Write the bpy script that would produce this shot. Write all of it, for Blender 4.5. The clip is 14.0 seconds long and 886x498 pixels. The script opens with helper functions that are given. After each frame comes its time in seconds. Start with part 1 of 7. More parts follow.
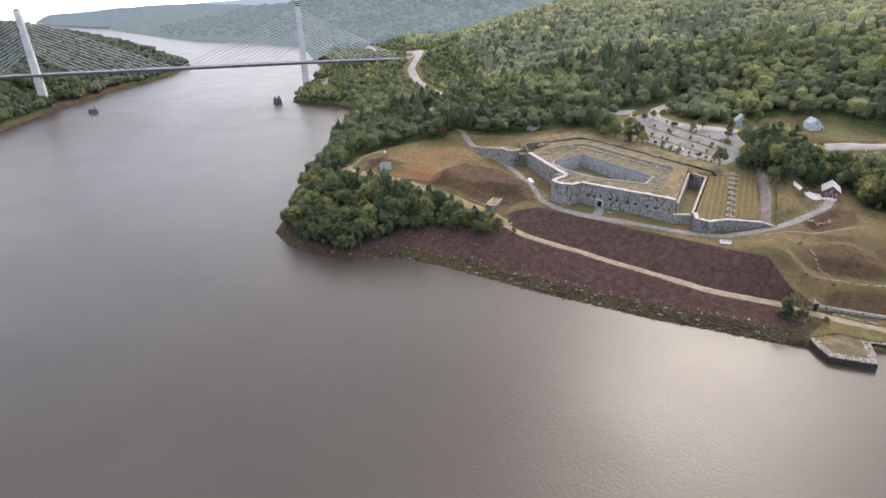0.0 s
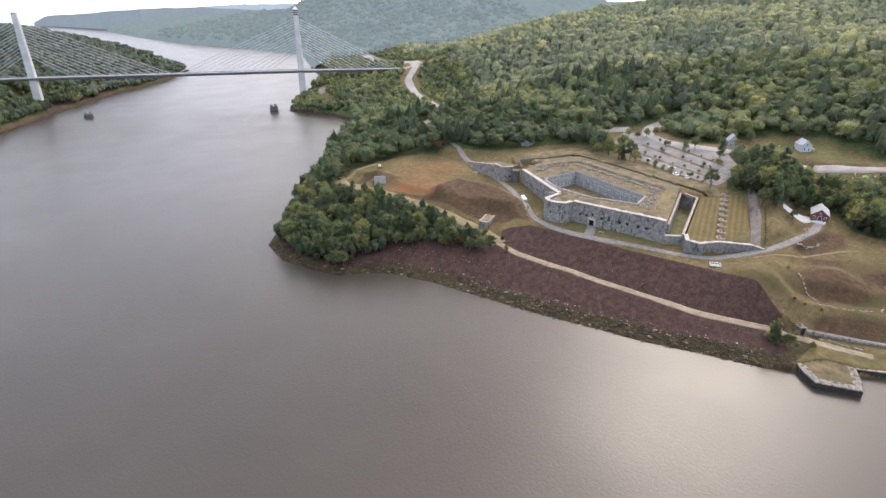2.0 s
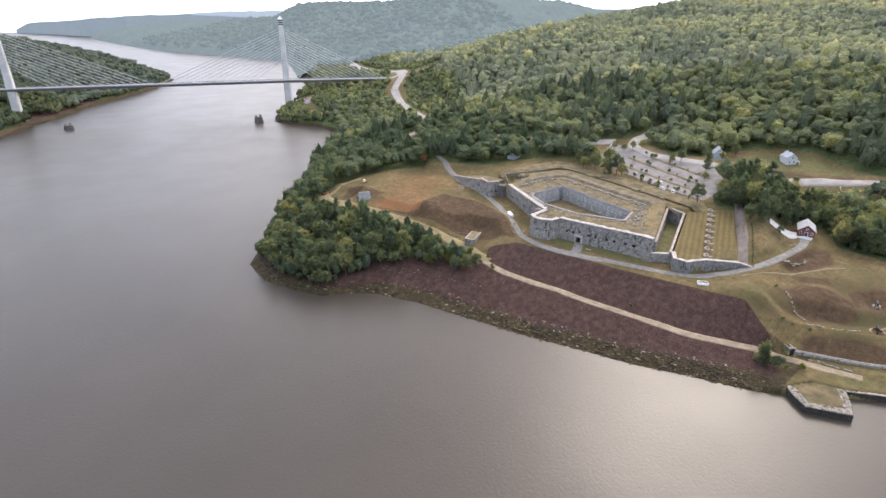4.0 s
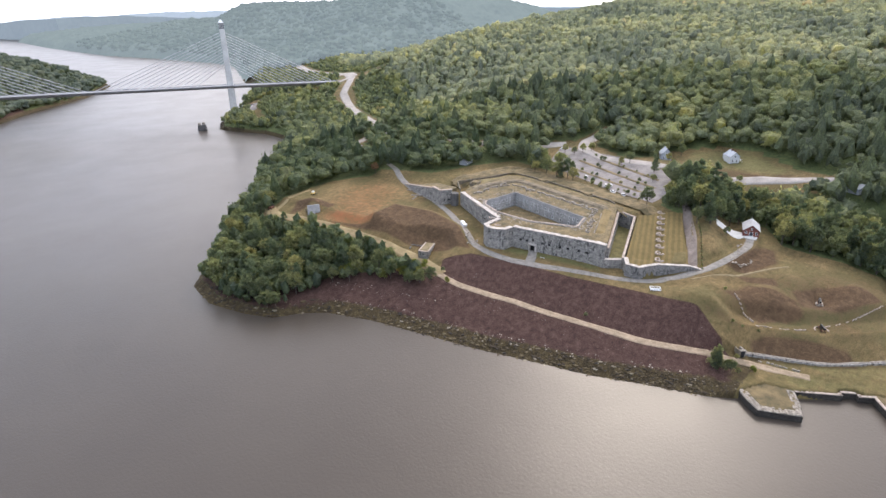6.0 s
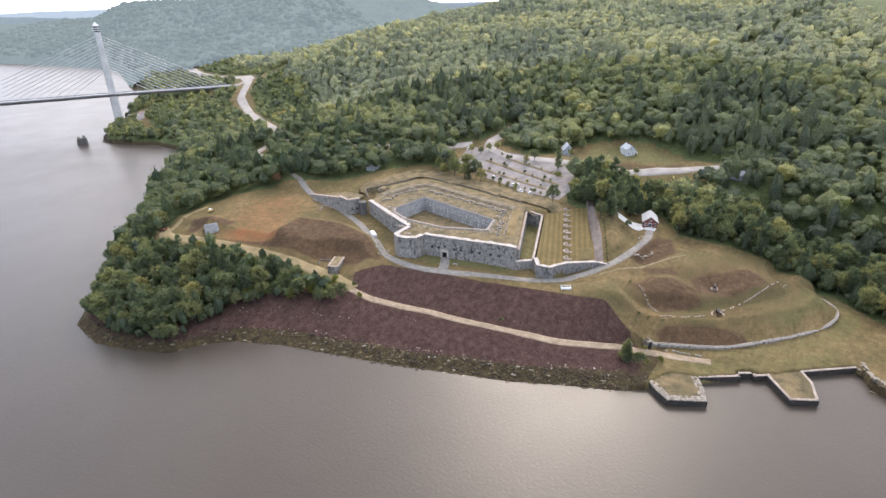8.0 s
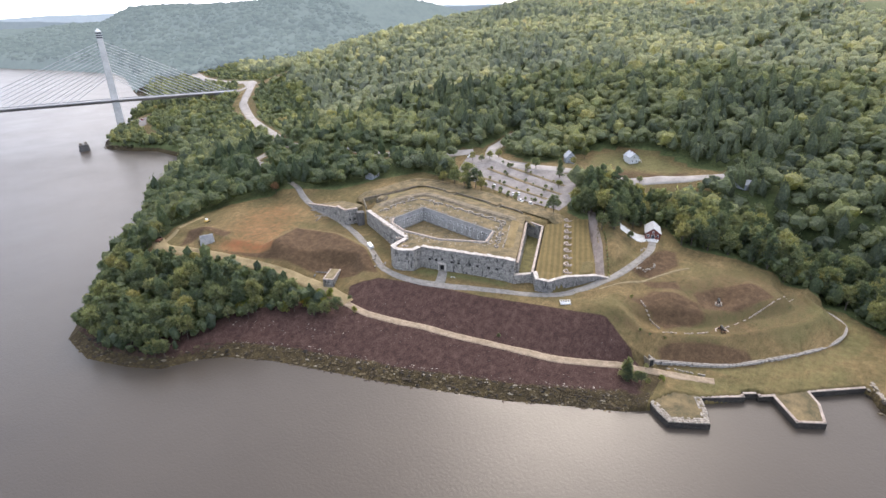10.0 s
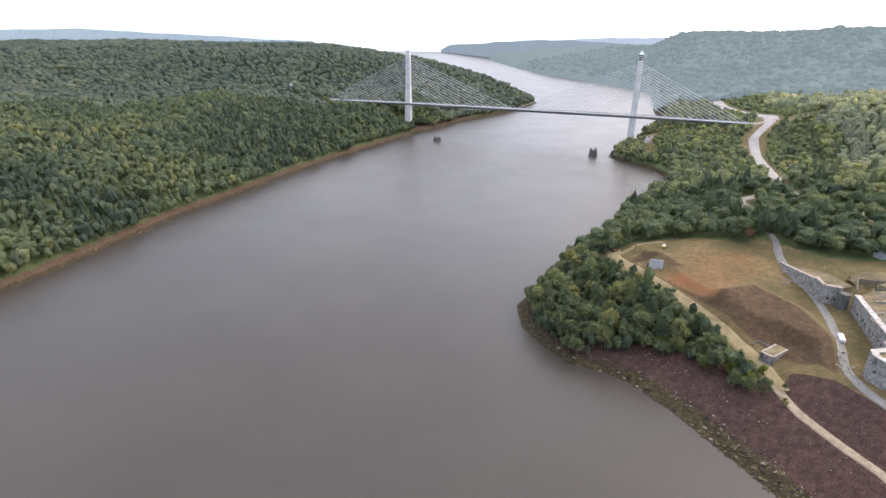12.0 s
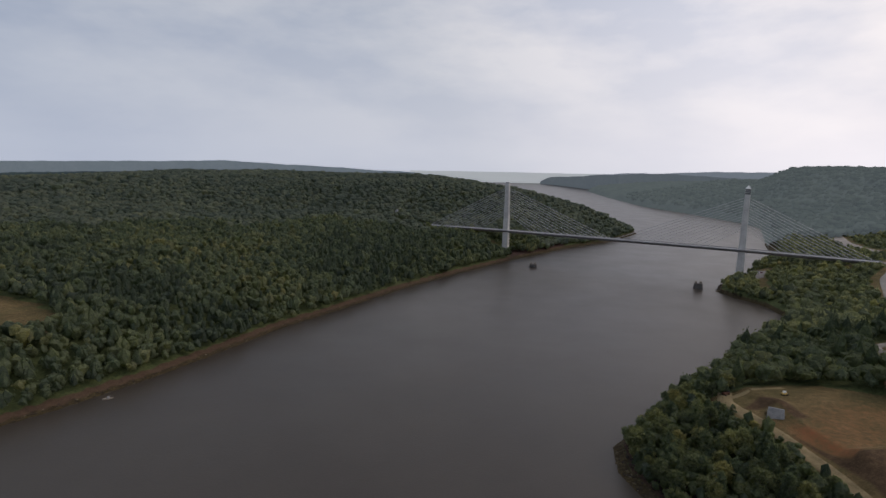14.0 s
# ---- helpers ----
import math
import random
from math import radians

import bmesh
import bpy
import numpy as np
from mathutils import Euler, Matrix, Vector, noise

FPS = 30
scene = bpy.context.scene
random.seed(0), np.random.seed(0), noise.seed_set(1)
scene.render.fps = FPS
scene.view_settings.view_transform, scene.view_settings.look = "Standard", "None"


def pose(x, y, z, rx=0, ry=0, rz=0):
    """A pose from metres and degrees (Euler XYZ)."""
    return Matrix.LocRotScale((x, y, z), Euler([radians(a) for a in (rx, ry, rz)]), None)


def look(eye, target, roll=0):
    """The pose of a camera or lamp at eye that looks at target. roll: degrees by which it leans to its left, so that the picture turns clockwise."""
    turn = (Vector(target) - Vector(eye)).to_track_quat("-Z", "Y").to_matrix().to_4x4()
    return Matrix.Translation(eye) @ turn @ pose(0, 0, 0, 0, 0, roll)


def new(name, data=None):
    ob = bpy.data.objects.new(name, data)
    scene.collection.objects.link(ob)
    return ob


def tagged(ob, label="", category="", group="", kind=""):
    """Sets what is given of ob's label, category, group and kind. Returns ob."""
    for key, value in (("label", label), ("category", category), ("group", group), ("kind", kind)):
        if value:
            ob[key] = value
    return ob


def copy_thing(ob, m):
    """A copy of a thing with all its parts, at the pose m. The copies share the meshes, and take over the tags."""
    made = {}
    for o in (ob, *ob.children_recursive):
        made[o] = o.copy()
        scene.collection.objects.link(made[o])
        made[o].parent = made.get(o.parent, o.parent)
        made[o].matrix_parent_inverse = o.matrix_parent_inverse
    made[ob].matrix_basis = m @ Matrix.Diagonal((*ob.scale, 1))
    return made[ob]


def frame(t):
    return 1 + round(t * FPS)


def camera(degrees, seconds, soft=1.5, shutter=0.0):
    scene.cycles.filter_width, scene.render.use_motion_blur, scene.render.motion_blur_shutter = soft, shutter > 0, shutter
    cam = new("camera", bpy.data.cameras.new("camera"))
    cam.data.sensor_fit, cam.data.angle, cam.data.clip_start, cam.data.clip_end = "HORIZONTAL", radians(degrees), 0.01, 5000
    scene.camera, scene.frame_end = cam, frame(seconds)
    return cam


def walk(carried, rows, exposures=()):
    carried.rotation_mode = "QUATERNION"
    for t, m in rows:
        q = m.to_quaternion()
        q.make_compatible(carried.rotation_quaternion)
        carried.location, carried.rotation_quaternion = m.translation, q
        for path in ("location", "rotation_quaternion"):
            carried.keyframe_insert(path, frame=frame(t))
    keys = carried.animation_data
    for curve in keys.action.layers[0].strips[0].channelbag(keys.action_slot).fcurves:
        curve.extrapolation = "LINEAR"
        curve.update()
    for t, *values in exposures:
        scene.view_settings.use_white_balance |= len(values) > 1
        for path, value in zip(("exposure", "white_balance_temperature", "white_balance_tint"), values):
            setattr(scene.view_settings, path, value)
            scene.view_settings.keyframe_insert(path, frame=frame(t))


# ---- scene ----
# ---- camera ----
cam = camera(77.6, 14.0)
PATH = [
    (0, (0.17, 0.06, 128.89), (112.49, 142.92, 45.36), -1.19),
    (0.5, (0.57, 0.31, 130.25), (113.20, 143.47, 47.68), -0.79),
    (1, (1.13, 0.06, 131.53), (114.59, 142.75, 49.26), -0.34),
    (1.5, (1.53, -0.10, 132.82), (115.48, 142.34, 50.80), -0.15),
    (2, (2.02, 0.19, 134.19), (116.44, 142.64, 52.85), -0.00),
    (2.5, (2.95, 0.99, 135.51), (117.91, 143.43, 54.92), 0.07),
    (3, (4.69, 2.11, 136.47), (120.40, 144.29, 56.49), 0.08),
    (5.5, (14.91, 8.49, 142.29), (139.27, 143.30, 62.53), -0.23),
    (6, (17.06, 9.47, 143.35), (145.80, 139.87, 63.21), -0.38),
    (6.5, (19.52, 10.31, 144.22), (156.87, 131.32, 63.65), -0.56),
    (7, (22.08, 11.17, 145.07), (167.35, 122.14, 63.96), -0.79),
    (7.5, (24.74, 11.93, 146.16), (172.13, 119.71, 64.56), -0.88),
    (8, (27.29, 12.46, 147.12), (174.55, 120.39, 65.47), -0.90),
    (10.5, (38.77, 13.80, 151.10), (183.97, 125.44, 70.76), -1.36),
    (10.7, (39.85, 14.13, 151.68), (178.20, 134.26, 71.50), -1.24),
    (10.8, (40.37, 14.30, 151.86), (172.83, 141.17, 72.12), -1.12),
    (11, (41.37, 14.74, 151.89), (147.12, 164.99, 72.88), -0.54),
    (11.2, (42.32, 14.98, 151.85), (115.62, 183.49, 72.92), 0.02),
    (11.5, (43.55, 15.17, 151.92), (90.86, 193.07, 73.75), 0.35),
    (11.7, (44.16, 15.23, 151.91), (76.94, 196.58, 74.19), 0.82),
    (12, (45.00, 15.09, 151.74), (58.89, 200.69, 78.52), 0.86),
    (12.2, (45.43, 14.84, 151.56), (49.38, 204.33, 87.70), 0.91),
    (12.5, (45.74, 14.81, 151.49), (31.66, 209.46, 107.73), 1.08),
    (12.7, (45.80, 14.93, 151.55), (27.68, 211.29, 118.14), 1.21),
    (13, (45.90, 15.25, 151.87), (30.49, 212.42, 122.12), 0.87),
    (13.5, (45.98, 15.19, 152.09), (27.04, 211.98, 121.84), 1.05),
    (14, (46.07, 14.68, 152.12), (25.33, 211.23, 121.47), 1.20),
]
walk(cam, [(t, look(eye, target, roll)) for t, eye, target, roll in PATH],
     [(0.0, 0.24, 6120, 12), (2.5, 0.31, 6120, 12), (6.0, 0.38, 6130, 12), (7.5, 0.45, 6140, 12), (11.0, 0.47, 6100, 12), (12.0, 0.38, 6080, 12), (12.4, 0.18, 6080, 12), (12.9, -0.7, 6080, 12), (13.2, -1.24, 6250, 12), (13.6, -1.45, 6300, 12), (14.0, -1.52, 6330, 12)])

# ---- world and sun ----
SUN_AZ, SUN_EL = radians(68), radians(38)
SUN_DIR = Vector((math.sin(SUN_AZ) * math.cos(SUN_EL), math.cos(SUN_AZ) * math.cos(SUN_EL), math.sin(SUN_EL)))
world = bpy.data.worlds.new("hazy_sky")
scene.world = world
world.use_nodes = True
wt = world.node_tree
wt.nodes.clear()
w_out = wt.nodes.new("ShaderNodeOutputWorld")
w_bg = wt.nodes.new("ShaderNodeBackground")
w_sky = wt.nodes.new("ShaderNodeTexSky")
w_sky.sky_type = "NISHITA"
w_sky.sun_disc = False
w_sky.sun_elevation, w_sky.sun_rotation = SUN_EL, SUN_AZ
w_sky.dust_density, w_sky.air_density, w_sky.altitude = 4.0, 1.2, 50
w_co = wt.nodes.new("ShaderNodeTexCoord")
w_map = wt.nodes.new("ShaderNodeMapping")
w_map.inputs["Scale"].default_value = (1.8, 1.8, 5.0)
w_noise = wt.nodes.new("ShaderNodeTexNoise")
w_noise.inputs["Scale"].default_value, w_noise.inputs["Detail"].default_value, w_noise.inputs["Roughness"].default_value = 1.7, 6.0, 0.55
w_ramp = wt.nodes.new("ShaderNodeValToRGB")
w_ramp.color_ramp.elements[0].position, w_ramp.color_ramp.elements[0].color = 0.4, (8.8, 10.2, 12.6, 1)
w_ramp.color_ramp.elements[1].position, w_ramp.color_ramp.elements[1].color = 0.62, (18.5, 18.2, 17.8, 1)
w_mix = wt.nodes.new("ShaderNodeMixRGB")
w_mix.inputs[0].default_value = 0.68
wt.links.new(w_co.outputs["Generated"], w_map.inputs[0])
wt.links.new(w_map.outputs[0], w_noise.inputs[0])
wt.links.new(w_noise.outputs[0], w_ramp.inputs[0])
wt.links.new(w_sky.outputs[0], w_mix.inputs[1])
wt.links.new(w_ramp.outputs[0], w_mix.inputs[2])
w_sep = wt.nodes.new("ShaderNodeSeparateXYZ")
wt.links.new(w_co.outputs["Generated"], w_sep.inputs[0])
w_low = wt.nodes.new("ShaderNodeMapRange")
w_low.inputs["From Min"].default_value, w_low.inputs["From Max"].default_value = 0.02, 0.42
w_low.inputs["To Min"].default_value, w_low.inputs["To Max"].default_value = 0.85, 0.0
wt.links.new(w_sep.outputs[2], w_low.inputs[0])
w_veil = wt.nodes.new("ShaderNodeMixRGB")
w_veil.inputs[2].default_value = (15.0, 15.1, 16.0, 1)
wt.links.new(w_low.outputs[0], w_veil.inputs[0])
wt.links.new(w_mix.outputs[0], w_veil.inputs[1])
# the hazy sky is brighter and warmer round the sun, duller and bluer away from it
w_dot = wt.nodes.new("ShaderNodeVectorMath")
w_dot.operation = "DOT_PRODUCT"
w_dot.inputs[1].default_value = SUN_DIR
wt.links.new(w_co.outputs["Generated"], w_dot.inputs[0])
w_near = wt.nodes.new("ShaderNodeMapRange")
w_near.inputs["From Min"].default_value = -1.0
wt.links.new(w_dot.outputs["Value"], w_near.inputs[0])
w_glow = wt.nodes.new("ShaderNodeValToRGB")
for _ in range(2):
    w_glow.color_ramp.elements.new(0.5)
for el, (at, c) in zip(w_glow.color_ramp.elements, ((0.4, (0.68, 0.73, 0.8)), (0.64, (0.86, 0.875, 0.895)), (0.82, (1.3, 1.23, 1.19)), (0.97, (1.42, 1.3, 1.21)))):
    el.position, el.color = at, (*c, 1)
wt.links.new(w_near.outputs[0], w_glow.inputs[0])
w_lit = wt.nodes.new("ShaderNodeMixRGB")
w_lit.blend_type = "MULTIPLY"
w_lit.inputs[0].default_value = 1.0
wt.links.new(w_veil.outputs[0], w_lit.inputs[1])
wt.links.new(w_glow.outputs[0], w_lit.inputs[2])
wt.links.new(w_lit.outputs[0], w_bg.inputs[0])
w_bg.inputs[1].default_value = 0.14
wt.links.new(w_bg.outputs[0], w_out.inputs[0])
sun_data = bpy.data.lights.new("sun", "SUN")
sun_data.energy, sun_data.angle, sun_data.color = 1.55, radians(20.0), (1.0, 0.88, 0.72)
sun = new("sun", sun_data)
sun.matrix_world = look(SUN_DIR * 1000, (0, 0, 0))


# ---- materials ----
def shader(name, rough=0.9, metal=0.0, spec=0.3):
    m = bpy.data.materials.new(name)
    m.use_nodes = True
    nt = m.node_tree
    b = nt.nodes["Principled BSDF"]
    b.inputs["Roughness"].default_value, b.inputs["Metallic"].default_value = rough, metal
    b.inputs["Specular IOR Level"].default_value = spec
    return m, nt, b


def node(nt, kind, **values):
    n = nt.nodes.new(kind)
    for k, v in values.items():
        n.inputs[k.replace("_", " ")].default_value = v
    return n


def noise_at(nt, scale, detail=4.0, rough=0.6, stretch=(1, 1, 1)):
    g = nt.nodes.new("ShaderNodeNewGeometry")
    mp = nt.nodes.new("ShaderNodeMapping")
    mp.inputs["Scale"].default_value = stretch
    n = node(nt, "ShaderNodeTexNoise", Scale=scale, Detail=detail, Roughness=rough)
    nt.links.new(g.outputs["Position"], mp.inputs[0])
    nt.links.new(mp.outputs[0], n.inputs[0])
    return n.outputs[0]


def ramp(nt, fac, stops):
    r = nt.nodes.new("ShaderNodeValToRGB")
    e = r.color_ramp.elements
    while len(e) < len(stops):
        e.new(0.5)
    for el, (p, c) in zip(e, stops):
        el.position, el.color = p, (*c, 1)
    nt.links.new(fac, r.inputs[0])
    return r.outputs[0]


def blend(nt, fac, a, b, mode="MIX"):
    m = nt.nodes.new("ShaderNodeMixRGB")
    m.blend_type = mode
    for k, v in enumerate((fac, a, b)):
        if isinstance(v, (int, float)):
            m.inputs[k].default_value = v if k == 0 else (v, v, v, 1)
        elif isinstance(v, tuple):
            m.inputs[k].default_value = (*v, 1)
        else:
            nt.links.new(v, m.inputs[k])
    return m.outputs[0]


def bump(nt, b, height, strength=0.5, dist=0.1):
    n = node(nt, "ShaderNodeBump", Strength=strength, Distance=dist)
    nt.links.new(height, n.inputs["Height"])
    nt.links.new(n.outputs[0], b.inputs["Normal"])


def surface(name, dark, light, scale=0.5, fine=4.0, rough=0.9, metal=0.0, bumps=0.4, dist=0.05, spec=0.3, stretch=(1, 1, 1)):
    """A mottled surface: broad stains and fine grain between two colours."""
    m, nt, b = shader(name, rough, metal, spec)
    n1, n2 = noise_at(nt, scale, 4, 0.6, stretch), noise_at(nt, fine, 3, 0.6)
    f = blend(nt, 0.45, n1, n2)
    nt.links.new(ramp(nt, f, [(0.4, dark), (0.6, light)]), b.inputs["Base Color"])
    bump(nt, b, n2, bumps, dist)
    return m


def masonry(name, dark, light, w=1.5, h=0.55, stain=(0.03, 0.03, 0.03)):
    """Coursed granite blocks with thin joints, water stains and speckle; laid out by world height and run."""
    m, nt, b = shader(name, 0.85)
    tc = nt.nodes.new("ShaderNodeUVMap")
    br = nt.nodes.new("ShaderNodeTexBrick")
    br.inputs["Scale"].default_value = 1.0
    br.inputs["Brick Width"].default_value, br.inputs["Row Height"].default_value = w, h
    br.inputs["Mortar Size"].default_value, br.inputs["Mortar Smooth"].default_value = 0.025, 0.3
    br.inputs["Color1"].default_value, br.inputs["Color2"].default_value = (*dark, 1), (*light, 1)
    br.inputs["Mortar"].default_value = (*[min(0.13, c * 0.8) for c in dark], 1)
    nt.links.new(tc.outputs[0], br.inputs[0])
    n1 = noise_at(nt, 0.8, 5, 0.7, (1, 1, 0.35))
    n2 = noise_at(nt, 1.3, 5, 0.75, (1, 1, 0.7))
    c = blend(nt, ramp(nt, n1, [(0.53, (0, 0, 0)), (0.62, (0.82, 0.82, 0.82))]), br.outputs[0], stain)
    c = blend(nt, 0.55, c, ramp(nt, n2, [(0.38, (0.3, 0.3, 0.3)), (0.6, (1.1, 1.1, 1.1))]), "MULTIPLY")
    nt.links.new(c, b.inputs["Base Color"])
    bump(nt, b, br.outputs[1], 0.5, 0.05)
    return m


def foliage(name, tones, by="tone"):
    """Leaves: per-tree tone, clump-scale and fine variation, some light passing through."""
    m = bpy.data.materials.new(name)
    m.use_nodes = True
    nt = m.node_tree
    nt.nodes.clear()
    out = nt.nodes.new("ShaderNodeOutputMaterial")
    if by == "tone":
        a = nt.nodes.new("ShaderNodeAttribute")
        a.attribute_name = "tone"
        src = a.outputs["Fac"]
    else:
        src = nt.nodes.new("ShaderNodeObjectInfo").outputs["Random"]
    fine = noise_at(nt, 0.8, 4, 0.75)
    base = ramp(nt, src, tones)
    isl = nt.nodes.new("ShaderNodeNewGeometry").outputs["Random Per Island"]
    col = blend(nt, 1.0, base, ramp(nt, fine, [(0.33, (0.6, 0.62, 0.62)), (0.67, (1.45, 1.42, 1.3))]), "MULTIPLY")
    col = blend(nt, 1.0, col, ramp(nt, isl, [(0.0, (0.82, 0.83, 0.82)), (1.0, (1.18, 1.16, 1.1))]), "MULTIPLY")
    d, tr = nt.nodes.new("ShaderNodeBsdfDiffuse"), nt.nodes.new("ShaderNodeBsdfTranslucent")
    gl = node(nt, "ShaderNodeBsdfGlossy", Roughness=0.7)
    gl.inputs["Color"].default_value = (0.9, 0.95, 1.0, 1)
    mx, mg = node(nt, "ShaderNodeMixShader", Fac=0.62), node(nt, "ShaderNodeMixShader", Fac=0.02)
    bp = node(nt, "ShaderNodeBump", Strength=0.9, Distance=0.9)
    nt.links.new(noise_at(nt, 0.85, 4, 0.75), bp.inputs["Height"])
    for sh in (d, tr):
        nt.links.new(bp.outputs[0], sh.inputs["Normal"])
    nt.links.new(col, d.inputs[0])
    nt.links.new(blend(nt, 1.0, col, (1.5, 1.48, 1.12), "MULTIPLY"), tr.inputs[0])
    nt.links.new(d.outputs[0], mx.inputs[1])
    nt.links.new(tr.outputs[0], mx.inputs[2])
    nt.links.new(mx.outputs[0], mg.inputs[1])
    nt.links.new(gl.outputs[0], mg.inputs[2])
    nt.links.new(mg.outputs[0], out.inputs[0])
    return m


def ground_material():
    m, nt, b = shader("ground_cover", 0.95, 0, 0.15)
    za, zb = nt.nodes.new("ShaderNodeAttribute"), nt.nodes.new("ShaderNodeAttribute")
    za.attribute_name, zb.attribute_name = "cover", "bare"
    zc = nt.nodes.new("ShaderNodeAttribute")
    zc.attribute_name = "lush"
    sa, sb = nt.nodes.new("ShaderNodeSeparateColor"), nt.nodes.new("ShaderNodeSeparateColor")
    nt.links.new(za.outputs["Color"], sa.inputs[0])
    nt.links.new(zb.outputs["Color"], sb.inputs[0])
    broad, mid, fine = noise_at(nt, 0.06, 5, 0.65), noise_at(nt, 0.35, 5, 0.7), noise_at(nt, 2.2, 4, 0.7)
    mow = noise_at(nt, 0.5, 3, 0.6, (0.2, 1.3, 1))

    def edge(mask, softness=0.35, low=0.4, high=0.6):
        """A mask whose edge is frayed by noise."""
        e = nt.nodes.new("ShaderNodeMath")
        e.operation = "ADD"
        s = nt.nodes.new("ShaderNodeMath")
        s.operation = "MULTIPLY_ADD"
        s.inputs[1].default_value, s.inputs[2].default_value = softness * 2, -softness
        nt.links.new(mid, s.inputs[0])
        nt.links.new(mask, e.inputs[0])
        nt.links.new(s.outputs[0], e.inputs[1])
        return ramp(nt, e.outputs[0], [(low, (0, 0, 0)), (high, (1, 1, 1))])

    grass = ramp(nt, blend(nt, 0.5, broad, mid), [(0.35, (0.047, 0.037, 0.019)), (0.44, (0.096, 0.07, 0.033)), (0.52, (0.15, 0.106, 0.05)), (0.64, (0.235, 0.168, 0.088))])
    grass = blend(nt, 0.35, grass, ramp(nt, mow, [(0.35, (0.08, 0.066, 0.028)), (0.65, (0.185, 0.131, 0.062))]))
    grass = blend(nt, 0.5, grass, ramp(nt, fine, [(0.38, (0.45, 0.45, 0.45)), (0.62, (1.35, 1.35, 1.3))]), "MULTIPLY")
    brown = ramp(nt, blend(nt, 0.55, mid, fine), [(0.35, (0.02, 0.012, 0.0105)), (0.5, (0.051, 0.0285, 0.0235)), (0.65, (0.1, 0.062, 0.05))])
    rock = ramp(nt, blend(nt, 0.5, mid, fine), [(0.32, (0.014, 0.012, 0.008)), (0.47, (0.036, 0.027, 0.015)), (0.6, (0.082, 0.062, 0.028)), (0.76, (0.2, 0.17, 0.125))])
    floor = ramp(nt, mid, [(0.35, (0.045, 0.06, 0.024)), (0.65, (0.1, 0.115, 0.045))])
    red = ramp(nt, blend(nt, 0.5, broad, mid), [(0.35, (0.19, 0.108, 0.048)), (0.46, (0.23, 0.1, 0.044)), (0.6, (0.25, 0.088, 0.04)), (0.75, (0.25, 0.148, 0.07))])
    dull = ramp(nt, blend(nt, 0.5, mid, fine), [(0.35, (0.04, 0.025, 0.016)), (0.5, (0.076, 0.048, 0.027)), (0.65, (0.126, 0.083, 0.045))])
    sand = ramp(nt, blend(nt, 0.5, mid, fine), [(0.35, (0.045, 0.029, 0.02)), (0.65, (0.115, 0.074, 0.05))])
    lush = ramp(nt, blend(nt, 0.5, mid, fine), [(0.35, (0.068, 0.074, 0.028)), (0.65, (0.132, 0.13, 0.053))])
    patch = noise_at(nt, 0.035, 5, 0.7)
    olive = ramp(nt, blend(nt, 0.5, mid, fine), [(0.35, (0.058, 0.054, 0.022)), (0.65, (0.128, 0.106, 0.046))])
    grass = blend(nt, ramp(nt, patch, [(0.44, (0, 0, 0)), (0.6, (0.75, 0.75, 0.75))]), grass, olive)
    c = blend(nt, edge(sb.outputs[0], 0.4, 0.12, 1.0), grass, red)
    c = blend(nt, edge(zc.outputs["Fac"], 0.35, 0.22, 0.78), c, lush)
    c = blend(nt, edge(sb.outputs[1], 0.4, 0.3, 0.66), c, dull)
    c = blend(nt, edge(sa.outputs[2]), c, floor)
    c = blend(nt, edge(sa.outputs[0], 0.12), c, brown)
    c = blend(nt, edge(sb.outputs[2], 0.25), c, sand)
    c = blend(nt, edge(sa.outputs[1], 0.3), c, rock)
    nt.links.new(c, b.inputs["Base Color"])
    bump(nt, b, blend(nt, 0.6, mid, fine), 0.9, 0.5)
    return m


def water_material():
    m, nt, b = shader("river_water", 0.16, 0, 0.5)
    b.inputs["IOR"].default_value = 1.33
    big = noise_at(nt, 0.012, 3, 0.6)
    nt.links.new(ramp(nt, big, [(0.1, (0.038, 0.031, 0.025)), (0.9, (0.06, 0.05, 0.04))]), b.inputs["Base Color"])
    n1, n2 = noise_at(nt, 0.95, 3, 0.6, (1, 0.75, 1)), noise_at(nt, 0.1, 3, 0.55)
    bump(nt, b, blend(nt, 0.4, n1, n2), 0.24, 0.5)
    nt.links.new(ramp(nt, noise_at(nt, 0.02, 4, 0.6), [(0.1, (0.27, 0.27, 0.27)), (0.9, (0.38, 0.38, 0.38))]), b.inputs["Roughness"])
    return m


M_GROUND, M_WATER = ground_material(), water_material()
M_MIXED = foliage("mixed_leaves", [(0.0, (0.1, 0.122, 0.082)), (0.3, (0.168, 0.193, 0.113)), (0.6, (0.24, 0.256, 0.13)), (0.9, (0.325, 0.315, 0.145)), (1.0, (0.35, 0.29, 0.14))])
M_WOODS = foliage("dark_forest_leaves", [(0.0, (0.062, 0.086, 0.048)), (0.3, (0.1, 0.128, 0.064)), (0.6, (0.145, 0.17, 0.078)), (1.0, (0.2, 0.2, 0.085))])
M_CROWN = foliage("crown_leaves", [(0.0, (0.09, 0.112, 0.066)), (0.5, (0.14, 0.162, 0.085)), (0.85, (0.195, 0.205, 0.098)), (1.0, (0.23, 0.215, 0.095))], "random")
M_PINE = foliage("pine_needles", [(0.0, (0.072, 0.098, 0.064)), (1.0, (0.115, 0.145, 0.087))], "random")
M_GOLD = foliage("golden_leaves", [(0.0, (0.3, 0.2, 0.035)), (1.0, (0.38, 0.26, 0.05))], "random")
